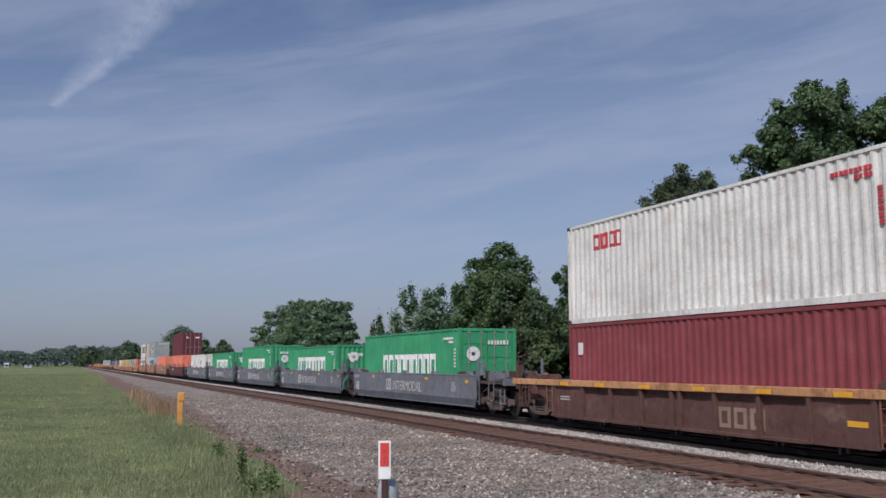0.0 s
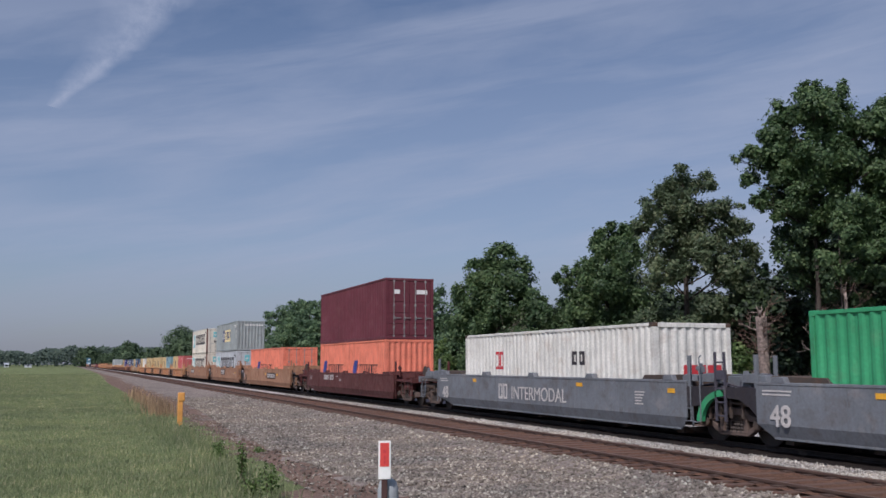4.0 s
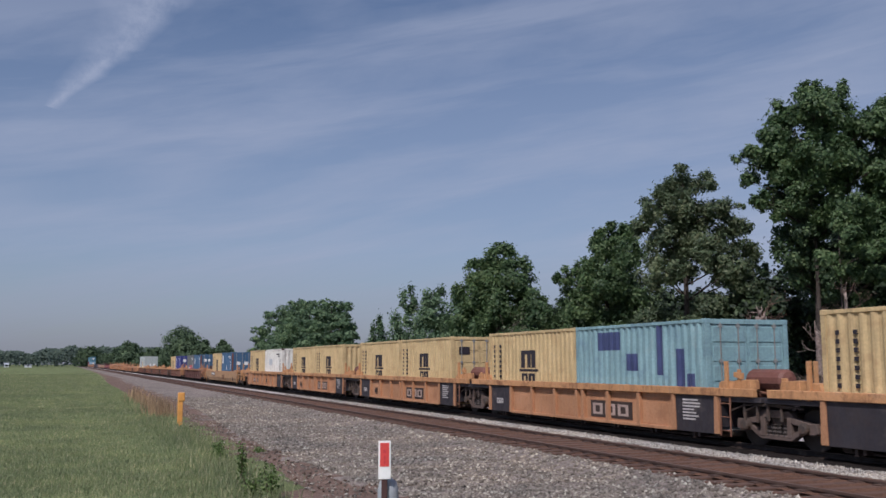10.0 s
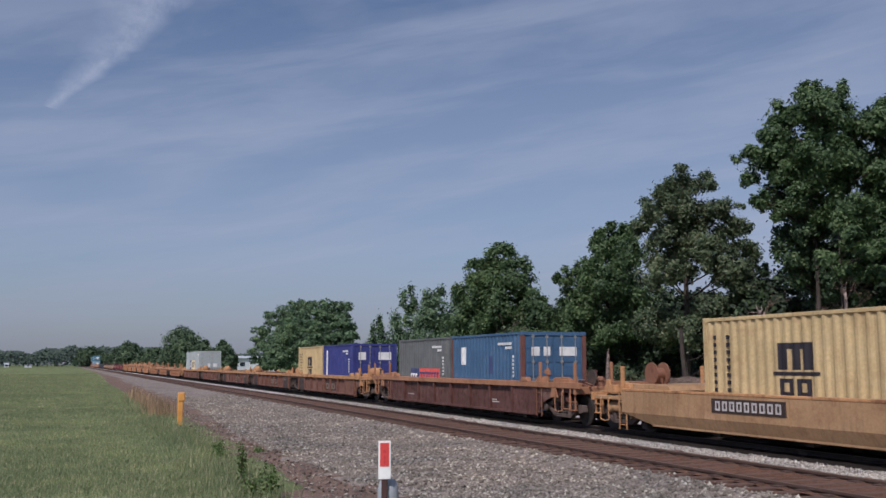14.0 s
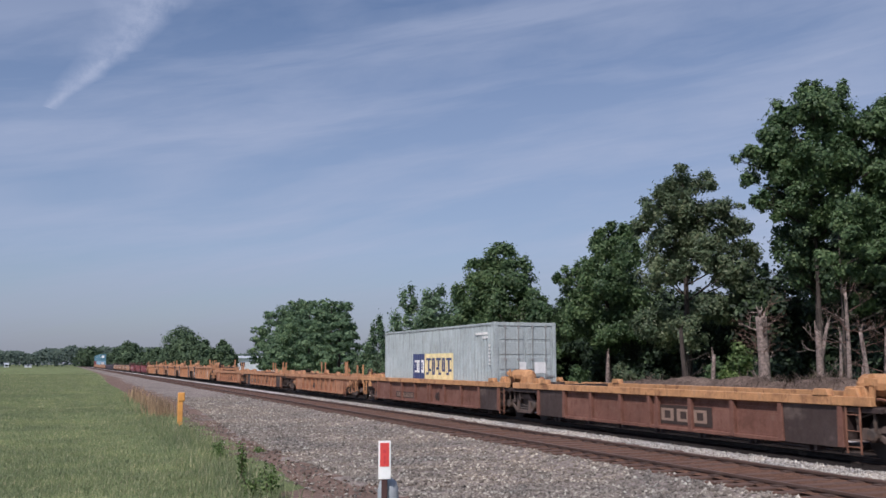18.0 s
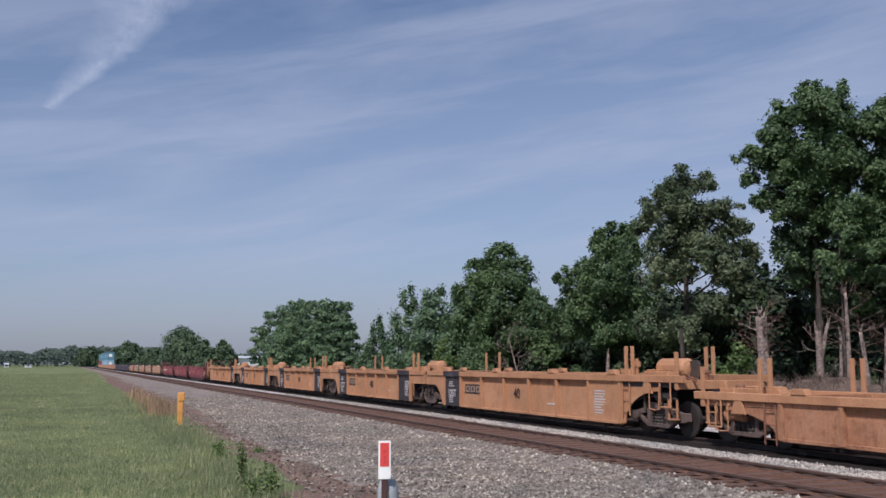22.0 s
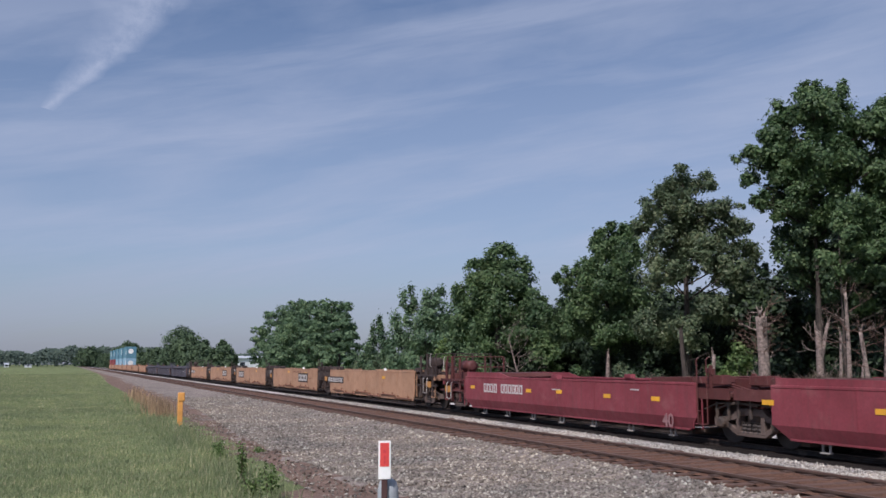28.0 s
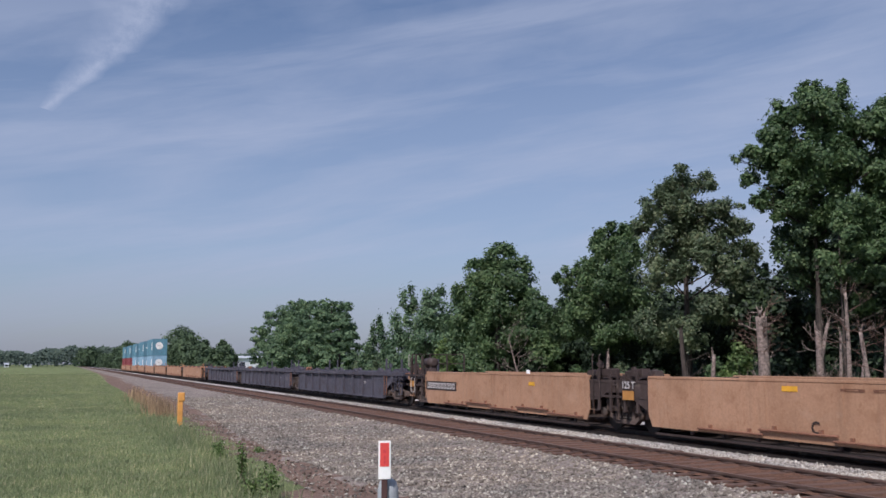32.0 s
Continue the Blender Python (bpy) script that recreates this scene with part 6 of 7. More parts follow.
# ---------------------------------------------------------------- markers beside the track
def markers():
    root = tagged(new("marker_sign"), "flat red and white warning marker on a brown post", "marker sign")
    root.location = (2.40, 7.27, GRASS_Z)
    b = Build().box(-0.024, 0.024, -0.012, 0.012, -0.1, 1.25)
    part("post", b.mesh(MAT["sign_post"], "post", bevel=0.004), root)
    o = [(-0.05, 1.125), (0.05, 1.125), (0.05, 1.427), (-0.05, 1.427)]
    pl = part("plate", Build().prism(o, 1, -0.02, -0.013).mesh(MAT["sign_white"], "plate", bevel=0.002), root, "white plate")
    part("red_panel", Build().box(-0.036, 0.036, -0.024, -0.0205, 1.225, 1.41).mesh(MAT["sign_red"], "red_panel"), pl, "red panel")
    part("symbol", Build().box(-0.012, 0.012, -0.027, -0.0245, 1.33, 1.355).box(-0.006, 0.006, -0.027, -0.0245, 1.245, 1.27).box(-0.006, 0.006, -0.027, -0.0245, 1.28, 1.31).mesh(MAT["mark_red"], "symbol"), pl, "small dark red symbol")
    part("collar", Build().lathe([(0, 0.085), (1.02, 0.085), (1.09, 0.07), (1.12, 0.03)], (0.03, 0.10, 0.0), (0, 0, 1), 20).mesh(MAT["concrete"], "collar", smooth=True), root, "grey round tube behind the post")
    root.rotation_euler.z = radians(-18)

    root = tagged(new("marker_post"), "yellow plastic pipeline marker post at the grass edge", "marker post")
    root.location = (3.52, 32.0, GRASS_Z - 0.03)
    part("post", Build().box(-0.08, 0.08, -0.07, 0.07, -0.1, 1.12).mesh(MAT["post_yellow"], "post", bevel=0.012), root)
    part("cap", Build().box(-0.07, 0.135, -0.09, 0.09, 0.86, 1.14).mesh(MAT["post_yellow"], "cap", bevel=0.02), root, "yellow cap box")
    part("label_plate", Build().box(0.0, 0.08, -0.080, -0.076, 0.88, 0.98).mesh(MAT["mark_cream"], "label_plate"), root, "pale label")


markers()


# ---------------------------------------------------------------- grass and weeds
def blades(name, label, pos, height, width, mat, seed, lean=0.35, cat="grass"):
    r = np.random.default_rng(seed)
    n = len(pos)
    a = r.uniform(0, 6.28, n)
    hgt = height * r.uniform(0.5, 1.35, n)
    wide = width * np.maximum(1.0, pos[:, 1] / 32) * r.uniform(0.6, 1.3, n)
    dx, dy = np.cos(a) * wide, np.sin(a) * wide
    lx, ly = r.normal(0, lean, n) * hgt, r.normal(0, lean, n) * hgt
    V = np.zeros((n, 5, 3))
    V[:, 0] = pos + np.stack([-dx, -dy, np.zeros(n)], -1)
    V[:, 1] = pos + np.stack([dx, dy, np.zeros(n)], -1)
    mid = pos + np.stack([lx * 0.35, ly * 0.35, hgt * 0.6], -1)
    V[:, 2] = mid + np.stack([dx * 0.7, dy * 0.7, np.zeros(n)], -1)
    V[:, 3] = mid + np.stack([-dx * 0.7, -dy * 0.7, np.zeros(n)], -1)
    V[:, 4] = pos + np.stack([lx, ly, hgt], -1)
    k = 5 * np.arange(n)[:, None]
    F = np.concatenate([k + np.array([[0, 1, 2]]), k + np.array([[0, 2, 3]]), k + np.array([[3, 2, 4]])])
    tagged(new(name, soup(name, V.reshape(-1, 3), F, mat)), label, cat, kind="stuff")


def field():
    r = np.random.default_rng(31)
    n = 210000
    y = 9.0 * (220 / 9.0) ** (r.random(n) ** 0.95)
    left = -0.115 * y - 0.6
    right = np.interp(y, *GRASS_EDGE)
    x = left + (right + 0.3 - left) * r.random(n)
    ok = x < grass_edge(x, y) + 0.02
    x, y = x[ok], y[ok]
    z = np.maximum(GRASS_AT(x, y), BALLAST_AT(x, y)) - 0.01
    blades("grass", "short green grass of the mown field", np.stack([x, y, z], -1), 0.075, 0.006, BLADES, 1)
    n = 9000
    y = 9.5 * (60 / 9.5) ** r.random(n)
    x = np.interp(y, *GRASS_EDGE) - 0.45 + r.normal(0, 0.34, n)
    z = np.maximum(GRASS_AT(x, y), BALLAST_AT(x, y)) - 0.01
    blades("tall_grass", "taller rough grass along the gravel edge", np.stack([x, y, z], -1), 0.20, 0.007, BLADES, 2, 0.3)
    n = 1100
    y = np.where(r.random(n) < 0.6, r.uniform(37.0, 41.5, n), r.uniform(41.5, 62.0, n))
    x = np.where(y < 41.5, 3.55, 3.6 + 0.012 * (y - 41.5)) + 0.24 * r.standard_normal(n)
    z = np.maximum(GRASS_AT(x, y), BALLAST_AT(x, y))
    blades("dry_grass", "dry straw-coloured grass along the dirt beside the yellow post", np.stack([x, y, z], -1), 0.62, 0.009, DRY_BLADES, 3, 0.16)


field()


def weed(x, y, h, spread_r, seed, label):
    r = np.random.default_rng(seed)
    z0 = max(float(GRASS_AT(np.array([x]), np.array([y]))[0]), GRASS_Z - 0.05)
    root = tagged(new("weed"), label, "weed")
    root.location = (x, y, z0)
    stem = Build()
    tips = []
    for k in range(5):
        a, l = r.uniform(0, 6.28), h * r.uniform(0.55, 1.0)
        tip = (math.cos(a) * spread_r * r.random(), math.sin(a) * spread_r * r.random(), l)
        stem.rod((0.02 * k - 0.04, 0, -0.05), tip, 0.008, 5, 0.003)
        tips.append(tip)
    part("stem", stem.mesh(MAT["sign_post"], "stem"), root)
    n = 300
    t = r.uniform(0.15, 1.0, n)
    tp = np.array(tips)[r.integers(0, 5, n)]
    P = tp * t[:, None] + r.normal(0, 0.022 + spread_r * 0.3, (n, 3)) * np.array([1, 1, 0.5])
    P[:, 2] = np.abs(P[:, 2])
    me = leaf_soup(P, np.full(n, 0.028), r, LEAF["weed"], np.zeros((n, 3)))
    tagged(part("leaves", me, root), "dense small green leaves", kind="stuff")


def leaf_soup(P, size, r, mat, outward):
    """Small bent leaf blades at P, turned roughly outward."""
    n = len(P)
    nrm = outward + r.normal(0, 0.55, (n, 3)) + np.array([0, 0, 0.35])
    nrm /= np.linalg.norm(nrm, axis=1)[:, None] + 1e-9
    ref = r.normal(0, 1, (n, 3))
    u = np.cross(nrm, ref)
    u /= np.linalg.norm(u, axis=1)[:, None] + 1e-9
    w = np.cross(nrm, u)
    s = (size * r.uniform(0.6, 1.4, n))[:, None]
    V = np.stack([P - u * s, P + w * s * 0.55 + nrm * s * 0.12, P + u * s, P - w * s * 0.55 + nrm * s * 0.12], 1)
    F = np.concatenate([4 * np.arange(n)[:, None] + np.array([[0, 1, 2]]), 4 * np.arange(n)[:, None] + np.array([[0, 2, 3]])])
    return soup("leaves", V.reshape(-1, 3), F, mat)


weed(2.86, 16.4, 0.86, 0.05, 3, "tall narrow leafy green weed at the gravel edge")
weed(2.93, 14.4, 0.55, 0.10, 4, "leafy green weed at the gravel edge")
weed(2.72, 14.7, 0.34, 0.16, 5, "low leafy green weed at the gravel edge")
weed(3.35, 22.6, 0.26, 0.10, 6, "low leafy green weed at the gravel edge")
weed(3.15, 20.8, 0.34, 0.16, 8, "low leafy green weed at the gravel edge")
weed(4.25, 22.2, 0.14, 0.10, 7, "small weed growing in the gravel")


# ---------------------------------------------------------------- trees
def branch(b, p, d, length, r, rng_, depth):
    d = Vector(d).normalized()
    q = Vector(p) + d * length
    b.rod(p, q, r, 7 if depth > 1 else 5, r * 0.62)
    if depth == 0:
        return
    for k in range(3 if depth > 1 else 2):
        nd = d + Vector((rng_.gauss(0, 0.55), rng_.gauss(0, 0.55), rng_.gauss(0.12, 0.3)))
        branch(b, q, nd, length * rng_.uniform(0.55, 0.8), r * 0.58, rng_, depth - 1)


def tree(x, y, lobes, leaf, n, size, trunk_r, seed, label, trunk_h=None, cone=False, limbs=True):
    """lobes: (dx, dy, z, radius, height factor) of the crown's clumps, z above the ground,
    or (across, z, radius), which fills the crown's depth by itself."""
    r, rr = np.random.default_rng(seed), random.Random(seed)
    if len(lobes[0]) == 3:
        full = []
        for q, z, rad in lobes:
            room = max(0.3, 2.1 - 0.6 * abs(q))
            for k in range(2 if rad > 0.5 else 1):
                d = rr.uniform(-1, 1) * room if k == 0 else -d * 0.8
                full.append((q * 0.929 + d * 0.371, -q * 0.371 + d * 0.929, z, rad * 1.1, 0.92))
        lobes = full
    root = tagged(new("tree"), label, "tree", "trees behind the train")
    root.location = (x, y, GRASS_Z - 0.1)
    top = max(l[2] + l[3] * 0.5 for l in lobes)
    base = min(l[2] - l[3] * 0.6 for l in lobes)
    th = trunk_h or max(1.2, base + 0.25 * (top - base))
    bt = Build()
    bt.lathe([(-0.3, trunk_r * 1.35), (0.3, trunk_r * 1.1), (th * 0.5, trunk_r * 0.92), (th, trunk_r * 0.75), (0.5 * (th + top), trunk_r * 0.4), (top * 0.94, trunk_r * 0.12)], (0, 0, 0), (0, 0, 1), 9)
    part("trunk", bt.mesh(MAT["bark"], "trunk", smooth=True), root, "grey-brown trunk")
    for dx, dy, z, rad, hf in [l for l in lobes if l[2] > 0.5 * top] if limbs else ():
        bl = Build()
        zz = max(0.6, z - rad * 0.7 - 0.35 * math.hypot(dx, dy))
        st = Vector((0, 0, min(zz, top * 0.85)))
        en = Vector((dx, dy, z))
        bl.rod(st, en, trunk_r * 0.18, 6, trunk_r * 0.07)
        for k in range(4):
            o = Vector((rr.gauss(0, 1), rr.gauss(0, 1), rr.gauss(0.2, 0.8))).normalized() * rad * 0.8
            bl.rod(st.lerp(en, rr.uniform(0.6, 1)), en + o, trunk_r * 0.08, 4, 0.008)
        part("limb", bl.mesh(MAT["bark"], "limb"), root)
    vol = np.array([l[3] ** 2 * max(l[4], 0.5) for l in lobes])
    cnt = (1.3 * n * vol / vol.sum()).astype(int)
    Ps, Os = [], []
    for (dx, dy, z, rad, hf), c in zip(lobes, cnt):
        # clumps on the lobe, leaves about the clumps
        m = max(8, int(17 * rad))
        dirs = r.normal(0, 1, (m, 3))
        dirs /= np.linalg.norm(dirs, axis=1)[:, None]
        cl = dirs * (rad * r.uniform(0.45, 1.0, m) ** 0.6)[:, None]
        idx = r.integers(0, m, c)
        P = cl[idx] + np.clip(r.normal(0, 1, (c, 3)), -1.9, 1.9) * (np.where(r.random(c) < 0.06, 0.30, 0.185) * rad ** 0.7)[:, None]
        if cone:
            P[:, :2] *= np.clip(1.05 - 0.75 * (P[:, 2:3] / rad + 1) / 2, 0.08, 1)
        P[:, 2] *= hf
        Ps.append(P + np.array([dx, dy, z]))
        Os.append(P / rad)
    P, O = np.concatenate(Ps), np.concatenate(Os)
    keep = P[:, 2] > 0.1
    me = leaf_soup(P[keep], np.full(keep.sum(), 0.88 * size), r, LEAF[leaf], O[keep])
    tagged(part("crown", me, root), "crown of many small leaves", kind="stuff")
    return root


def bushy(x, y, w, h, leaf, n, size, seed, label, trunk_r=0.16, base=0.25, k=9):
    """A tree of rounded outline: w wide, h high."""
    r = random.Random(seed)
    lobes = []
    for i in range(k):
        f = (i + 0.5) / k
        z = h * (base + (0.9 - base) * f)
        prof = math.sin(math.pi * min(1, 0.22 + 0.78 * f)) ** 0.7
        rad = 0.30 * w * (0.55 + 0.6 * prof) * r.uniform(0.75, 1.1) * (0.75 if f > 0.8 else 1)
        a = r.uniform(0, 6.28)
        d = max(0, 0.5 * w * prof - rad * 0.9)
        lobes.append((d * math.cos(a), d * math.sin(a), z, rad, 0.9))
    return tree(x, y, lobes, leaf, n, size, trunk_r, seed, label, limbs=False)


def layered_pine(x, y, w, h, n, size, seed, label):
    """A broad pine: boughs in flat tiers with gaps between them."""
    r = random.Random(seed)
    lobes = []
    tiers = max(5, int(h / 1.15))
    for t in range(tiers):
        f = t / (tiers - 1)
        z = h * (0.2 + 0.75 * f)
        reach = 0.5 * w * (0.35 + 0.65 * math.sin(math.pi * (0.30 + 0.66 * f)) ** 0.8)
        k = 3 if f > 0.85 else 6
        for i in range(k):
            a = 6.283 * (i + r.uniform(-0.3, 0.3)) / k + t
            d = reach * r.uniform(0.55, 0.95)
            lobes.append((d * math.cos(a), d * math.sin(a), z + r.uniform(-0.3, 0.3), w * r.uniform(0.11, 0.17), 0.55))
    return tree(x, y, lobes, "pine", n, size, 0.22, seed, label, limbs=False)


def wood():
    oak = "broad leafy green oak tree behind the train"
    # the big oak with a bare gap under its left limb
    tree(27.5, 28.8, [(0.04, 13.0, 0.5), (1.15, 13.0, 0.5), (-0.3, 11.9, 0.8), (0.85, 11.9, 0.87), (-1.07, 12.2, 0.46), (-1.35, 11.25, 0.57), (-2.5, 10.5, 0.32), (-3.0, 10.3, 0.18), (-2.5, 9.45, 0.29), (-1.5, 9.9, 0.77),
                      (-2.15, 8.45, 0.41), (-1.56, 8.15, 0.41), (-0.15, 10.1, 0.95), (-0.46, 8.45, 0.77), (1.0, 9.85, 0.86), (0.9, 8.2, 0.8), (2.3, 11.5, 0.73), (2.45, 9.85, 0.73), (2.2, 7.5, 0.8), (3.15, 12.1, 0.6),
                      (3.7, 9.2, 1.3), (3.8, 11.2, 0.9)],
         "oak", 68000, 0.098, 0.13, 11, "tall leafy green oak with spreading clumps", 3.4)
    # the oak's lower crown, split off so its leaf colour can hold the shade
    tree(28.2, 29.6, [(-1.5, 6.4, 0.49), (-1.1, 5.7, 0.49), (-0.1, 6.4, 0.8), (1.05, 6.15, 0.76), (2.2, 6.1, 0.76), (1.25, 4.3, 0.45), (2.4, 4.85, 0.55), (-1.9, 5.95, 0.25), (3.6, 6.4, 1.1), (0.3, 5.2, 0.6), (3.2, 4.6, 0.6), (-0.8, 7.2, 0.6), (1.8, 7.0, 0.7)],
         "crown_shade", 26000, 0.098, 0.16, 31, "lower crown of the tall oak in leaves darkened for shade", 3.0)
    # sunlit front clumps of the tall oak; the separate thin trunk is added
    tree(26.7, 26.8, [(-0.3, 6.6, 0.4), (0.9, 6.2, 0.45), (1.9, 6.7, 0.45), (2.6, 5.8, 0.45), (0.3, 5.5, 0.35), (1.6, 5.3, 0.4), (-1.0, 5.9, 0.3), (2.9, 4.7, 0.4), (1.2, 4.5, 0.3), (0.2, 7.4, 0.4), (1.4, 7.6, 0.4)],
         "oak", 11000, 0.095, 0.07, 32, "front leaf clumps of the tall oak on an added slender trunk", 3.0)
    tree(28.0, 38.0, [(-0.1, 11.7, 0.28), (-0.1, 10.85, 0.73), (-0.86, 10.4, 0.56), (0.95, 10.85, 0.5), (-1.45, 9.6, 0.7), (0.15, 9.4, 0.9), (1.55, 9.65, 0.6), (2.87, 9.9, 0.2), (3.1, 8.8, 0.31), (2.2, 8.8, 0.56), (0.95, 7.95, 1.0), (-0.9, 7.95, 1.0),
                      (2.8, 7.4, 0.67), (3.35, 6.55, 0.33), (2.0, 6.55, 0.88), (0.25, 6.85, 0.6), (-1.35, 6.55, 0.75), (-1.9, 8.7, 0.45), (2.7, 5.7, 0.6), (1.1, 4.75, 0.8), (2.3, 4.5, 0.6), (-1.55, 4.0, 0.9), (-0.2, 3.6, 0.8)],
         "olive", 44000, 0.095, 0.22, 12, "tall sparse olive-green tree with sky through its crown", 3.0)
    tree(28.2, 45.6, [(0.15, 9.8, 0.26), (-0.05, 9.1, 0.64), (1.3, 9.5, 0.58), (1.95, 10.0, 0.29), (0.9, 8.1, 1.0), (-0.65, 8.2, 0.58), (-1.4, 7.3, 0.58), (-2.35, 6.95, 0.48), (-2.85, 7.0, 0.26), (-0.4, 6.6, 1.1), (1.2, 6.0, 1.1), (-1.7, 5.4, 0.95),
                      (-2.4, 4.1, 0.7), (-0.1, 4.1, 1.15), (1.75, 4.3, 0.95), (-3.6, 4.8, 0.57)],
         "oak", 38000, 0.105, 0.22, 13, oak, 2.4)
    tree(27.5, 58.7, [(0.2, -0.2, 9.3, 1.1, 0.9), (-1.0, 1.2, 8.5, 0.9, 0.9), (-0.4, 0.5, 8.2, 1.3, 0.9), (0.8, -1.2, 8.0, 1.4, 0.9), (-1.2, 1.6, 7.0, 1.5, 0.9), (0.4, -0.4, 6.4, 1.8, 0.9), (1.6, -2.2, 6.2, 1.3, 0.8), (-1.2, 1.8, 4.8, 1.6, 0.9), (1.6, -2.6, 4.4, 1.5, 0.8), (0.2, 0.0, 3.8, 2.0, 0.8), (-0.6, 0.8, 2.0, 1.9, 0.7), (2.2, -3.4, 2.6, 1.3, 0.8)],
         "oak", 35000, 0.13, 0.26, 14, oak, 2.2)
    tree(27.6, 73.2, [(-0.9, 1.6, 7.4, 0.7, 2.0), (-0.9, 1.6, 5.2, 1.5, 1.3), (-1.2, 2.3, 2.8, 2.0, 1.0), (0.5, -0.8, 7.6, 1.0, 1.0), (0.5, -0.6, 6.1, 1.5, 0.9), (0.3, -0.9, 4.2, 1.9, 0.9), (1.8, -3.2, 5.8, 1.4, 0.9), (1.6, -3.0, 3.4, 1.8, 0.9), (0.2, 0.0, 2.0, 2.0, 0.7), (2.8, -5.0, 4.4, 1.4, 0.9), (3.0, -5.4, 2.4, 1.6, 0.9)],
         "pine", 16000, 0.15, 0.2, 15, "dark green spruce and leafy tree grown together", 1.6)
    tree(27.4, 85.0, [(0, 0, 2.7, 2.6, 1.35)], "pine", 6500, 0.15, 0.14, 16, "small cone-shaped green fir beside the line", 0.8, cone=True)
    bushy(26.8, 82.6, 2.2, 3.2, "olive", 3000, 0.14, 17, "olive-green bush beside the railway line", 0.08, 0.15, 5)
    bushy(27.6, 89.5, 2.6, 3.4, "olive", 3000, 0.14, 18, "olive-green bush beside the railway line", 0.08, 0.15, 5)
    # pines further along
    for i, (x, y, w, h, s) in enumerate(((27.2, 131, 7.0, 9.2, 21), (27.6, 121, 7.2, 9.9, 22), (27.0, 111, 7.2, 9.8, 23), (27.6, 103, 6.6, 9.1, 24), (26.6, 96.0, 3.6, 6.6, 25))):
        layered_pine(x, y, w, h, 11000, 0.19, s, "broad green pine with tiers of boughs behind the train")
    # woods along the line in the distance
    r = random.Random(5)
    for x, y, w, h in ((29, 262, 13, 12.4), (28, 236, 9, 9.5), (27, 205, 6.5, 7.6), (27, 178, 5.0, 6.8), (30, 300, 9, 8.0), (29, 330, 10, 7.5)):
        bushy(x, y, w, h, "far", 7500, 0.34, int(y), "leafy tree standing in the distance beside the line", 0.3, 0.06, 15)
    for i in range(26):
        y = 350 + 14 * i
        bushy(24 + r.uniform(-2, 8), y, r.uniform(8, 12), r.uniform(4.5, 7.5) * (1 + i * 0.02), "far", 1300, 0.6, 100 + i, "distant tree beside the railway line", 0.3, 0.05, 6)
    bushy(36, 640, 22, 16.5, "far", 3000, 0.9, 77, "large distant tree beyond the line", 0.4, 0.1, 9)
    bushy(17, 760, 26, 15.0, "far", 3000, 0.9, 78, "large distant tree beyond the line", 0.4, 0.1, 9)
    for x, y, w, h, leaf, sd in ((26.6, 32.6, 1.7, 3.3, "weed", 401), (26.4, 33.9, 1.2, 2.6, "oak", 402), (25.9, 40.7, 1.7, 2.3, "olive", 403), (26.2, 45.5, 1.4, 2.2, "oak", 404), (26.6, 66.5, 2.0, 4.6, "weed", 405)):
        bushy(x, y, w, h, leaf, 2200, 0.085, sd, "bright young shrub at the edge of the wood", 0.05, 0.12, 7)
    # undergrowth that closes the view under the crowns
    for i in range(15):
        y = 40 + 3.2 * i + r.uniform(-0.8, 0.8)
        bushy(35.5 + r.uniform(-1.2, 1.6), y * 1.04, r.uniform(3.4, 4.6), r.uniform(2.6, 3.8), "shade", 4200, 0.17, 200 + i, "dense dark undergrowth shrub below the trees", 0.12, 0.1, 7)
    # high crowns added behind the front row to shade the wood's floor
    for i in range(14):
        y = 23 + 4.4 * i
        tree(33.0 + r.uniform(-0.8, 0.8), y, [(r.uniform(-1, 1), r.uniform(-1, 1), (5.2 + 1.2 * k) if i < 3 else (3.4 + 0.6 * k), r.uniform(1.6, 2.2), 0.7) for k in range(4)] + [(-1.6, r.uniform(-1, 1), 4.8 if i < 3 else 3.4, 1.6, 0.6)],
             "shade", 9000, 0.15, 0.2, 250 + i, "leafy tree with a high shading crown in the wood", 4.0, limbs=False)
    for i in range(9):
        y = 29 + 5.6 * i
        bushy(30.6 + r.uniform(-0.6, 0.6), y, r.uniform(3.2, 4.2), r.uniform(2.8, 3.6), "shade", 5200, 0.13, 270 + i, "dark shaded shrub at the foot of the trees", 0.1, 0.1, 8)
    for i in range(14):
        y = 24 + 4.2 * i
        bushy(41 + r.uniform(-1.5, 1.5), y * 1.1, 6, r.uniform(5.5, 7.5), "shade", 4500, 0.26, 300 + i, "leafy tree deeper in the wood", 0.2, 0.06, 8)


wood()


def bent_tube(b, pts, radii, n=9):
    """A closed tube through pts."""
    rings = []
    for p, rad in zip(pts, radii):
        rings.append(len(b.v))
        b.v += [(p[0] + rad * math.cos(6.2832 * i / n), p[1] + rad * math.sin(6.2832 * i / n), p[2]) for i in range(n)]
    for r0, r1 in zip(rings, rings[1:]):
        b.f += [(r0 + i, r0 + (i + 1) % n, r1 + (i + 1) % n, r1 + i) for i in range(n)]
    b.f += [tuple(rings[0] + i for i in range(n))[::-1], tuple(rings[-1] + i for i in range(n))]


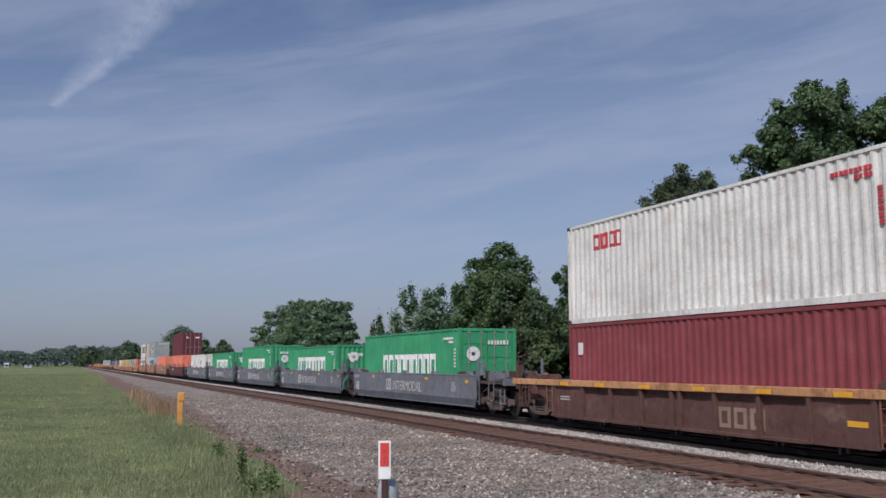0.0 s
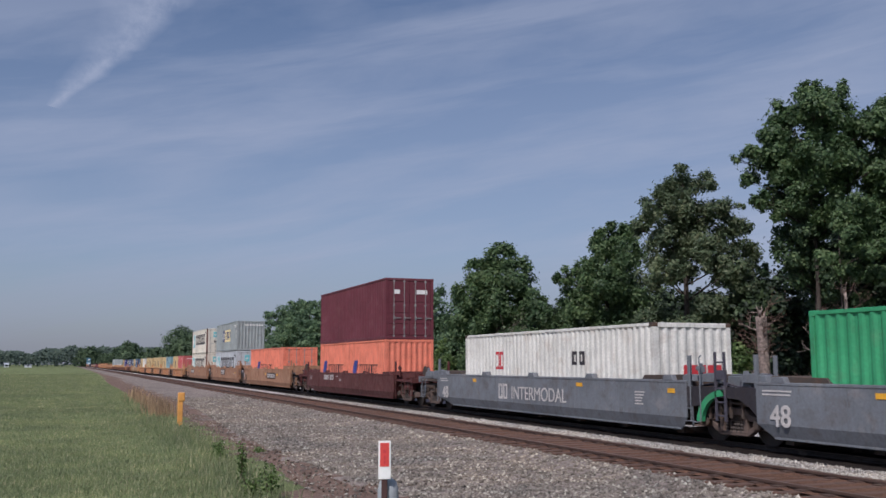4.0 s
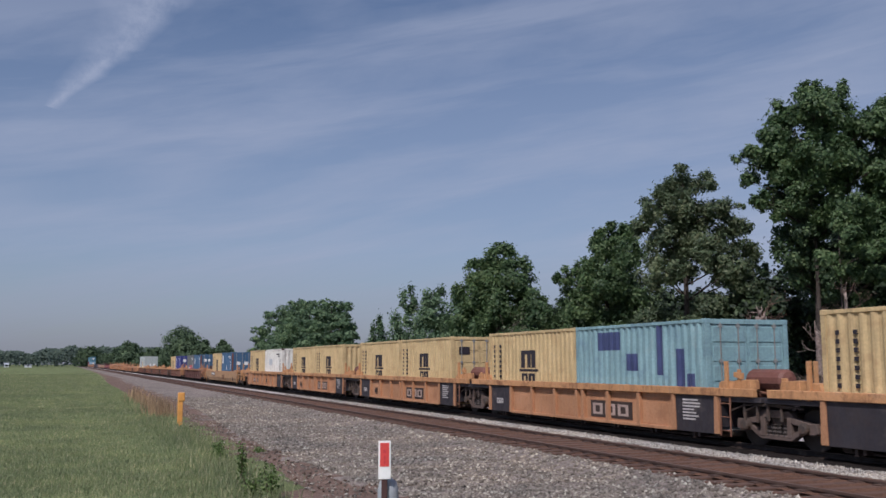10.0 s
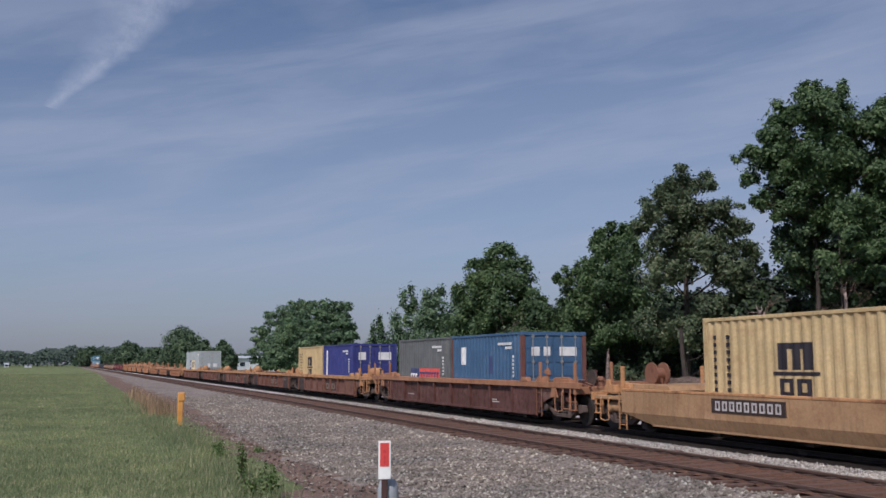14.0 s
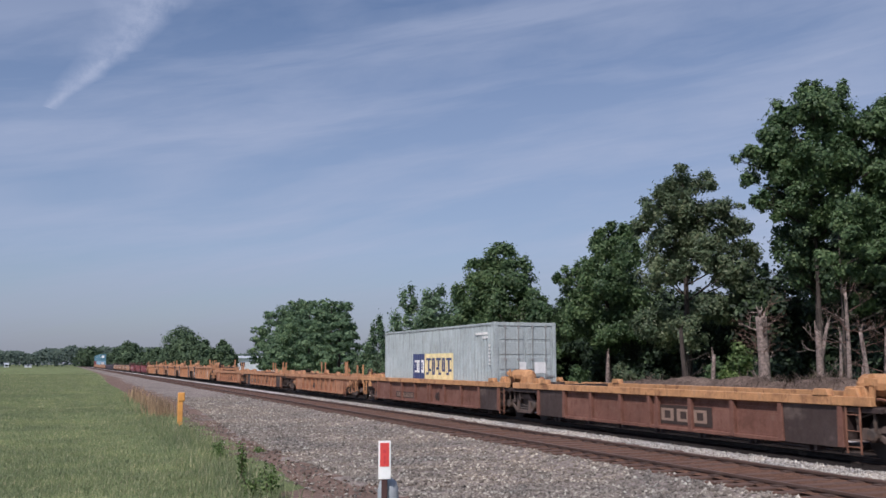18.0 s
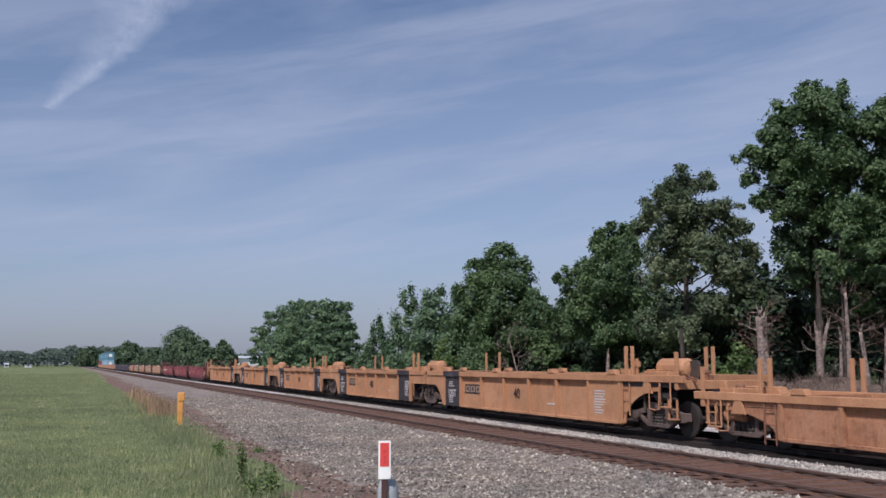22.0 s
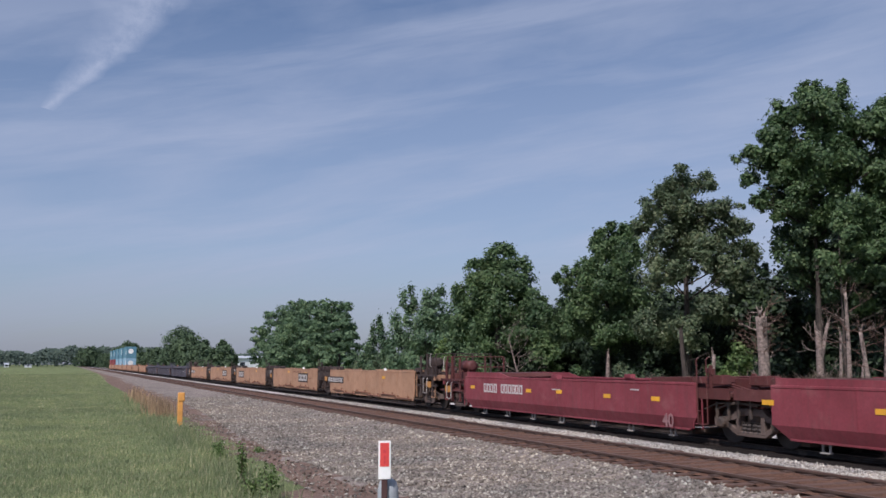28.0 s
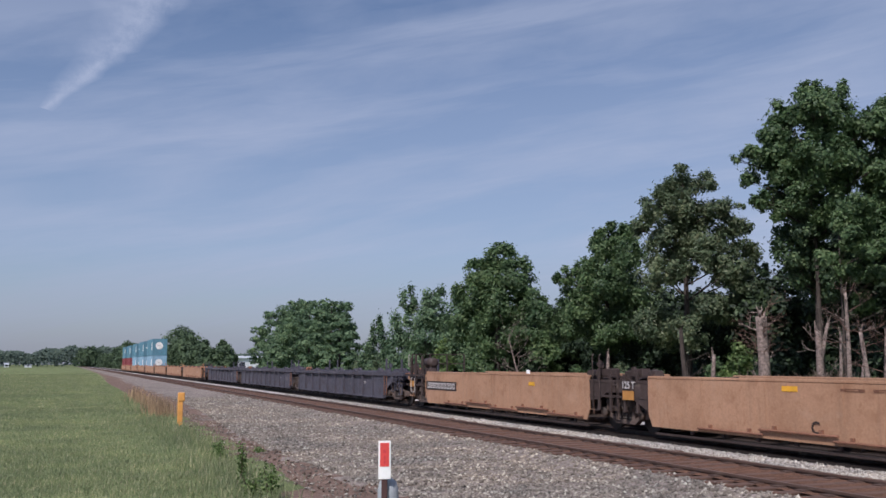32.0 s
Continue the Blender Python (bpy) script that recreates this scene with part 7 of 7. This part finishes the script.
def dead_trunk(x, y, h, r0, seed, limbs=4, label="bare grey dead trunk with broken limbs", lean=0.02, mat="dead_wood", reach=1.0, taper=0.5, twigs=0):
    rr = random.Random(seed)
    root = tagged(new("dead_tree"), label, "dead tree", "dead trunks behind the train")
    root.location = (x, y, GRASS_Z - 0.1)
    b = Build()
    p, d, n = Vector((0, 0, -0.3)), Vector((rr.gauss(0, lean), rr.gauss(0, lean), 1)), 14
    pts, radii = [p.copy()], [r0 * 1.35]
    for i in range(n):
        p = p + d * (h + 0.3) / n
        pts.append(p.copy())
        radii.append(r0 * (1.0 - taper * (i + 1) / n) * rr.uniform(0.93, 1.06) * (1.2 if i < 1 else 1))
        d += Vector((rr.gauss(0, lean), rr.gauss(0, lean), 0))
    bent_tube(b, pts, radii)
    tip = radii[-1]
    for k in range(3):
        b.rod(pts[-1] + Vector((rr.gauss(0, tip * 0.5), rr.gauss(0, tip * 0.5), -0.1)), pts[-1] + Vector((rr.gauss(0, tip), rr.gauss(0, tip), rr.uniform(0.1, 0.4))), tip * 0.4, 5, 0.004)
    part("trunk", b.mesh(MAT[mat], "trunk", smooth=True), root)
    for i in range(limbs):
        k = rr.randrange(5, n + 1)
        bl = Build()
        branch(bl, pts[k], (rr.gauss(0, 0.8), rr.gauss(0, 0.8), rr.uniform(0.2, 1.0)), reach * h * rr.uniform(0.08, 0.17), radii[k] * 0.17 * reach, rr, 2)
        part("limb", bl.mesh(MAT[mat], "limb"), root, "broken bare limb")
    if twigs:
        tw = Build()
        for i in range(twigs):
            k = rr.randrange(8, n + 1)
            branch(tw, pts[k], (rr.gauss(0, 1.0), rr.gauss(0, 1.0), rr.uniform(0.0, 1.2)), rr.uniform(0.35, 0.65), 0.016, rr, 3)
        tagged(part("twig_tangle", tw.mesh(MAT["dry_twig"], "twig_tangle"), root, "dry brown twigs about the broken top"), kind="stuff")


dead_trunk(25.2, 29.43, 3.95, 0.27, 1, 6, "thick broken grey dead trunk with twigs", taper=0.22, twigs=16)
for i, (ty, h, rad, limbs, lean) in enumerate(((27.1, 3.6, 0.10, 3, 0.05), (26.6, 3.3, 0.17, 2, 0.02), (25.75, 3.1, 0.08, 4, 0.02), (25.3, 4.6, 0.095, 4, 0.03), (24.75, 2.1, 0.075, 2, 0.02), (24.35, 3.2, 0.105, 5, 0.02), (23.7, 3.0, 0.07, 5, 0.03), (32.7, 2.5, 0.13, 2, 0.02))):
    dead_trunk(25.2 + 0.1 * (i % 3), ty, h, rad, 20 + i, limbs, "thin bleached dead trunk", lean, taper=0.4, twigs=5 if i in (3, 5, 6) else 0)
dead_trunk(25.3, 34.5, 3.6, 0.16, 39, 3, "grey living trunk below the leaves", 0.02, "bark")
dead_trunk(25.6, 51.0, 3.6, 0.07, 40, 18, "bare grey dead tree with many fine twigs", 0.05, "dead_wood", 1.9)
dead_trunk(25.0, 40.5, 2.6, 0.14, 41, 2, "short broken grey trunk")


def berm():
    xs = np.linspace(19.5, 27, 26)
    ys = np.linspace(14, 60, 110)

    def h(X, Y):
        ridge = np.exp(-((X - 23.0) / 1.5) ** 2)
        along = np.interp(Y, [14, 18, 27, 34, 40, 50, 60], [1.0, 1.5, 1.55, 1.45, 0.9, 0.6, 0.1])
        return GRASS_Z - 0.08 + ridge * along * (1 + 0.18 * wav(X, Y, 41, 4)) + 0.10 * wav(X, Y, 42, 1.2) * ridge
    tagged(new("earth_berm", sheet(xs, ys, h, PALE_EARTH, "earth_berm")), "low berm of pale dry earth and dead brush", "ground", kind="structure")
    return h


BERM_AT = berm()


def brush_pile():
    r = np.random.default_rng(9)
    n = 9000
    y = r.uniform(16, 60, n)
    x = 23.0 + 1.0 * r.standard_normal(n)
    keep = np.sin(y * 0.8) + np.sin(y * 0.31 + 1) + r.normal(0, 0.5, n) > 0.2
    x, y = x[keep], y[keep]
    z = BERM_AT(x, y) - 0.03
    blades("dry_brush", "heap of dry grey brush and twigs beyond the track", np.stack([x, y, z], -1), 0.28, 0.010, BRUSH, 5, 1.1, "brush")


brush_pile()


# ---------------------------------------------------------------- the distance
def shed(x, y, w, d, h, rz, label, name="shed", roof_h=1.2):
    root = tagged(new(name), label, "building")
    root.matrix_basis = pose(x, y, GRASS_Z, 0, 0, rz)
    part("wall", Build().box(-w / 2, w / 2, -d / 2, d / 2, 0, h).mesh(MAT["shed_white"], "wall"), root, "white cladding")
    o = [(-d / 2 - 0.4, h), (d / 2 + 0.4, h), (d / 2 + 0.4, h + 0.15), (0, h + roof_h), (-d / 2 - 0.4, h + 0.15)]
    part("roof", Build().prism(o, 0, -w / 2 - 0.3, w / 2 + 0.3).mesh(MAT["shed_roof"], "roof"), root, "grey pitched roof")
    win = Build().box(-0.7, 0.7, -0.06, 0.02, 0, 1.1).mesh(MAT["window_dark"], "window")
    n = max(1, int(w / 5))
    for i in range(n):
        part("window", win, root, "dark window", (-w / 2 + w * (i + 0.5) / n, -d / 2, h * 0.4))


shed(46.5, 262.0, 13, 8, 3.5, 14, "long white shed with a grey roof behind trees", roof_h=0.7)
shed(29.5, 850.0, 7, 5, 4.0, 0, "small white building far down the line", roof_h=2.0)
shed(-37.0, 690.0, 2.6, 2.6, 1.7, 10, "small white farm building far across the field")
shed(-22.0, 640.0, 4, 2.2, 1.6, 0, "white parked trailer far across the field", "trailer", 0.2)


def far_woods():
    """The tree line that closes the field."""
    r = np.random.default_rng(77)
    n = 30000
    t = r.random(n)
    x = -420 + 560 * t
    y = 880 + 120 * r.random(n) - 0.1 * np.abs(x)
    hmax = 15.5 + 2.4 * np.sin(x * 0.035) + 1.6 * np.sin(x * 0.11 + 2) + 1.4 * np.sin(x * 0.27)
    z = hmax * np.sqrt(r.random(n))
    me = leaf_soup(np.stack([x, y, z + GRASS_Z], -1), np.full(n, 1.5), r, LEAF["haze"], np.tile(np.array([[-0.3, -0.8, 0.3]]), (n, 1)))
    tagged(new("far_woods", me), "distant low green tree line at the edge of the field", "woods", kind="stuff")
    n = 16000
    x = 140 + 1500 * r.random(n)
    y = 900 + 250 * r.random(n)
    z = (14 + 3 * np.sin(x * 0.03)) * np.sqrt(r.random(n))
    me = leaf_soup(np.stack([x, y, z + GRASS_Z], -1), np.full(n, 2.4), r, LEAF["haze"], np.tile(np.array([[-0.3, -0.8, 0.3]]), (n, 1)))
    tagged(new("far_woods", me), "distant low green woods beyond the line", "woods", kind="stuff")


far_woods()


# ---------------------------------------------------------------- thin high clouds
def cloud_material(name, density, glow, low=False):
    m = bpy.data.materials.new(name)
    m.use_nodes = True
    nt = m.node_tree
    nt.nodes.remove(nt.nodes["Principled BSDF"])
    em = nt.nodes.new("ShaderNodeEmission")
    em.inputs["Color"].default_value, em.inputs["Strength"].default_value = (0.745, 0.81, 0.955, 1), glow
    if low:
        sep = nt.nodes.new("ShaderNodeSeparateXYZ")
        nt.links.new(mapped(nt, (1 / 4400, 1 / 4400, 1 / 4400)), sep.inputs[0])
        nt.links.new(ramp(nt, sep.outputs[2], [(0.0, (0.50, 0.51, 0.55)), (0.05, (0.62, 0.665, 0.76)), (0.12, (0.745, 0.81, 0.955))]), em.inputs["Color"])
    tr = nt.nodes.new("ShaderNodeBsdfTransparent")
    ms = nt.nodes.new("ShaderNodeMixShader")
    nt.links.new(density(nt), ms.inputs[0])
    nt.links.new(tr.outputs[0], ms.inputs[1])
    nt.links.new(em.outputs[0], ms.inputs[2])
    nt.links.new(ms.outputs[0], nt.nodes["Material Output"].inputs["Surface"])
    return m


RIGHT = VIEW.to_3x3() @ Vector((1, 0, 0))
UP = VIEW.to_3x3() @ Vector((0, 1, 0))
TILT = radians(9)
AXES = (RIGHT * math.cos(TILT) + UP * math.sin(TILT), UP * math.cos(TILT) - RIGHT * math.sin(TILT), VIEW.to_3x3() @ Vector((0, 0, -1)))


def sky_dome():
    def density(nt):
        geo = mapped(nt, (1 / 4400, 1 / 4400, 1 / 4400))
        right, up, ahead = AXES

        def along(axis, k):
            d = nt.nodes.new("ShaderNodeVectorMath")
            d.operation = "DOT_PRODUCT"
            d.inputs[1].default_value = axis * k
            nt.links.new(geo, d.inputs[0])
            return d.outputs["Value"]
        comb = nt.nodes.new("ShaderNodeCombineXYZ")
        for i, (ax, k) in enumerate(((right, 2.6), (up, 17.0), (ahead, 2.6))):
            nt.links.new(along(ax, k), comb.inputs[i])
        warp = noise_node(nt, comb.outputs[0], 0.8, 3, 0.5)
        shift = nt.nodes.new("ShaderNodeVectorMath")
        shift.operation = "ADD"
        sc = nt.nodes.new("ShaderNodeVectorMath")
        sc.operation = "SCALE"
        sc.inputs["Scale"].default_value = 1.1
        cx = nt.nodes.new("ShaderNodeCombineXYZ")
        nt.links.new(warp, cx.inputs[1])
        nt.links.new(cx.outputs[0], sc.inputs[0])
        nt.links.new(comb.outputs[0], shift.inputs[0])
        nt.links.new(sc.outputs[0], shift.inputs[1])
        n1 = noise_node(nt, shift.outputs[0], 1.0, 7, 0.58)
        n2 = noise_node(nt, shift.outputs[0], 0.37, 3, 0.5)
        a = ramp(nt, n1, [(0.40, (0, 0, 0)), (0.66, (0.40, 0.40, 0.40))])
        b = ramp(nt, n2, [(0.38, (0.72, 0.72, 0.72)), (0.6, (1, 1, 1))])
        streaks = mix(nt, 1.0, a, b, "MULTIPLY")
        sep = nt.nodes.new("ShaderNodeSeparateXYZ")
        nt.links.new(geo, sep.inputs[0])
        veil = ramp(nt, sep.outputs[2], [(0.0, (0.8, 0.8, 0.8)), (0.05, (0.56, 0.56, 0.56)), (0.12, (0.37, 0.37, 0.37)), (0.26, (0.24, 0.24, 0.24)), (0.38, (0.04, 0.04, 0.04)), (0.44, (0.0, 0.0, 0.0))])
        side = nt.nodes.new("ShaderNodeMapRange")
        for i, val in ((1, -0.42), (2, 0.42), (3, -0.02), (4, 0.14)):
            side.inputs[i].default_value = val
        nt.links.new(along(right, 1.0), side.inputs[0])
        return mix(nt, 1.0, mix(nt, 1.0, streaks, veil, "ADD"), side.outputs[0], "ADD")
    R = 4400
    b = Build()
    n, k = 48, 12
    for j in range(k + 1):
        e = math.pi / 2 * j / k * 0.999 - 0.02
        b.v += [(R * math.cos(e) * math.cos(2 * math.pi * i / n), R * math.cos(e) * math.sin(2 * math.pi * i / n), R * math.sin(e)) for i in range(n)]
    for j in range(k):
        b.f += [(j * n + i, j * n + (i + 1) % n, (j + 1) * n + (i + 1) % n, (j + 1) * n + i) for i in range(n)]
    dome = tagged(new("cloud_layer", b.mesh(cloud_material("thin_cirrus", density, 0.56, True), "cloud_layer", smooth=True)), "thin white cirrus streaks over a blue sky", "sky", kind="structure")

    # spreading contrail, a ribbon high in the sky
    def trail(nt):
        v = mapped(nt, (0.006, 0.006, 0.006))
        n1 = noise_node(nt, v, 1.5, 9, 0.68)
        uv = nt.nodes.new("ShaderNodeUVMap")
        uv.uv_map = "across"
        sep = nt.nodes.new("ShaderNodeSeparateXYZ")
        nt.links.new(uv.outputs[0], sep.inputs[0])
        soft = ramp(nt, sep.outputs[0], [(0.0, (0, 0, 0)), (0.30, (0.5, 0.5, 0.5)), (0.60, (1, 1, 1)), (0.74, (0.85, 0.85, 0.85)), (0.90, (0.3, 0.3, 0.3)), (1.0, (0, 0, 0))])
        body = ramp(nt, n1, [(0.25, (0.1, 0.1, 0.1)), (0.62, (0.72, 0.72, 0.72))])
        return mix(nt, 1.0, body, soft, "MULTIPLY")
    c = Matrix(VIEW.to_3x3().to_4x4())
    strip = Build()
    half = math.tan(radians(50.67) / 2)
    rows = 24
    rr = random.Random(8)
    for i in range(rows + 1):
        f = i / rows
        cx, cy = 0.058 + 0.165 * f + 0.01 * math.sin(4 * f), 0.212 - 0.275 * f
        wl = 0.006 + 0.055 * math.sin(min(1.0, f * 1.25) * 1.5) * (1 + 0.25 * rr.uniform(-1, 1))
        wr = 0.008 + 0.026 * f + 0.004 * rr.uniform(-1, 1)
        for o in (-wl, 0.0, wr):
            qx, qy = cx + o, cy + o * 0.55
            d = (c @ Vector(((2 * qx - 1) * half, (0.5625 - 2 * qy * 0.5625) * half, -1))).normalized()
            strip.v.append(tuple(d * 4200))
    for i in range(rows):
        for j in range(2):
            strip.f.append((3 * i + j, 3 * i + j + 1, 3 * i + j + 4, 3 * i + j + 3))
    me = strip.mesh(cloud_material("ragged_contrail", trail, 0.58), "contrail")
    layer = me.uv_layers.new(name="across")
    for lp in me.loops:
        layer.data[lp.index].uv = ((0.0, 0.62, 1.0)[lp.vertex_index % 3], 0.5)
    trail_ob = tagged(new("contrail", me), "ragged spreading white contrail in the sky", "cloud", kind="structure")
    return dome, trail_ob


SKY_DOME, CONTRAIL = sky_dome()


# ---------------------------------------------------------------- what moves
def motions():
    times = (0.0, 4.0, 8.0, 12.0, 16.0, 20.0, 24.0, 28.0, 32.0)
    for thing, s, z in TRAIN:
        walk(thing, [(t, Matrix.Translation((XC, s - travelled(t), z))) for t in times])
    for thing in (SKY_DOME, CONTRAIL):
        walk(thing, [(0.0, pose(0, 0, 0)), (32.0, pose(0, 0, -14, 0, 0, 0.42))])


motions()
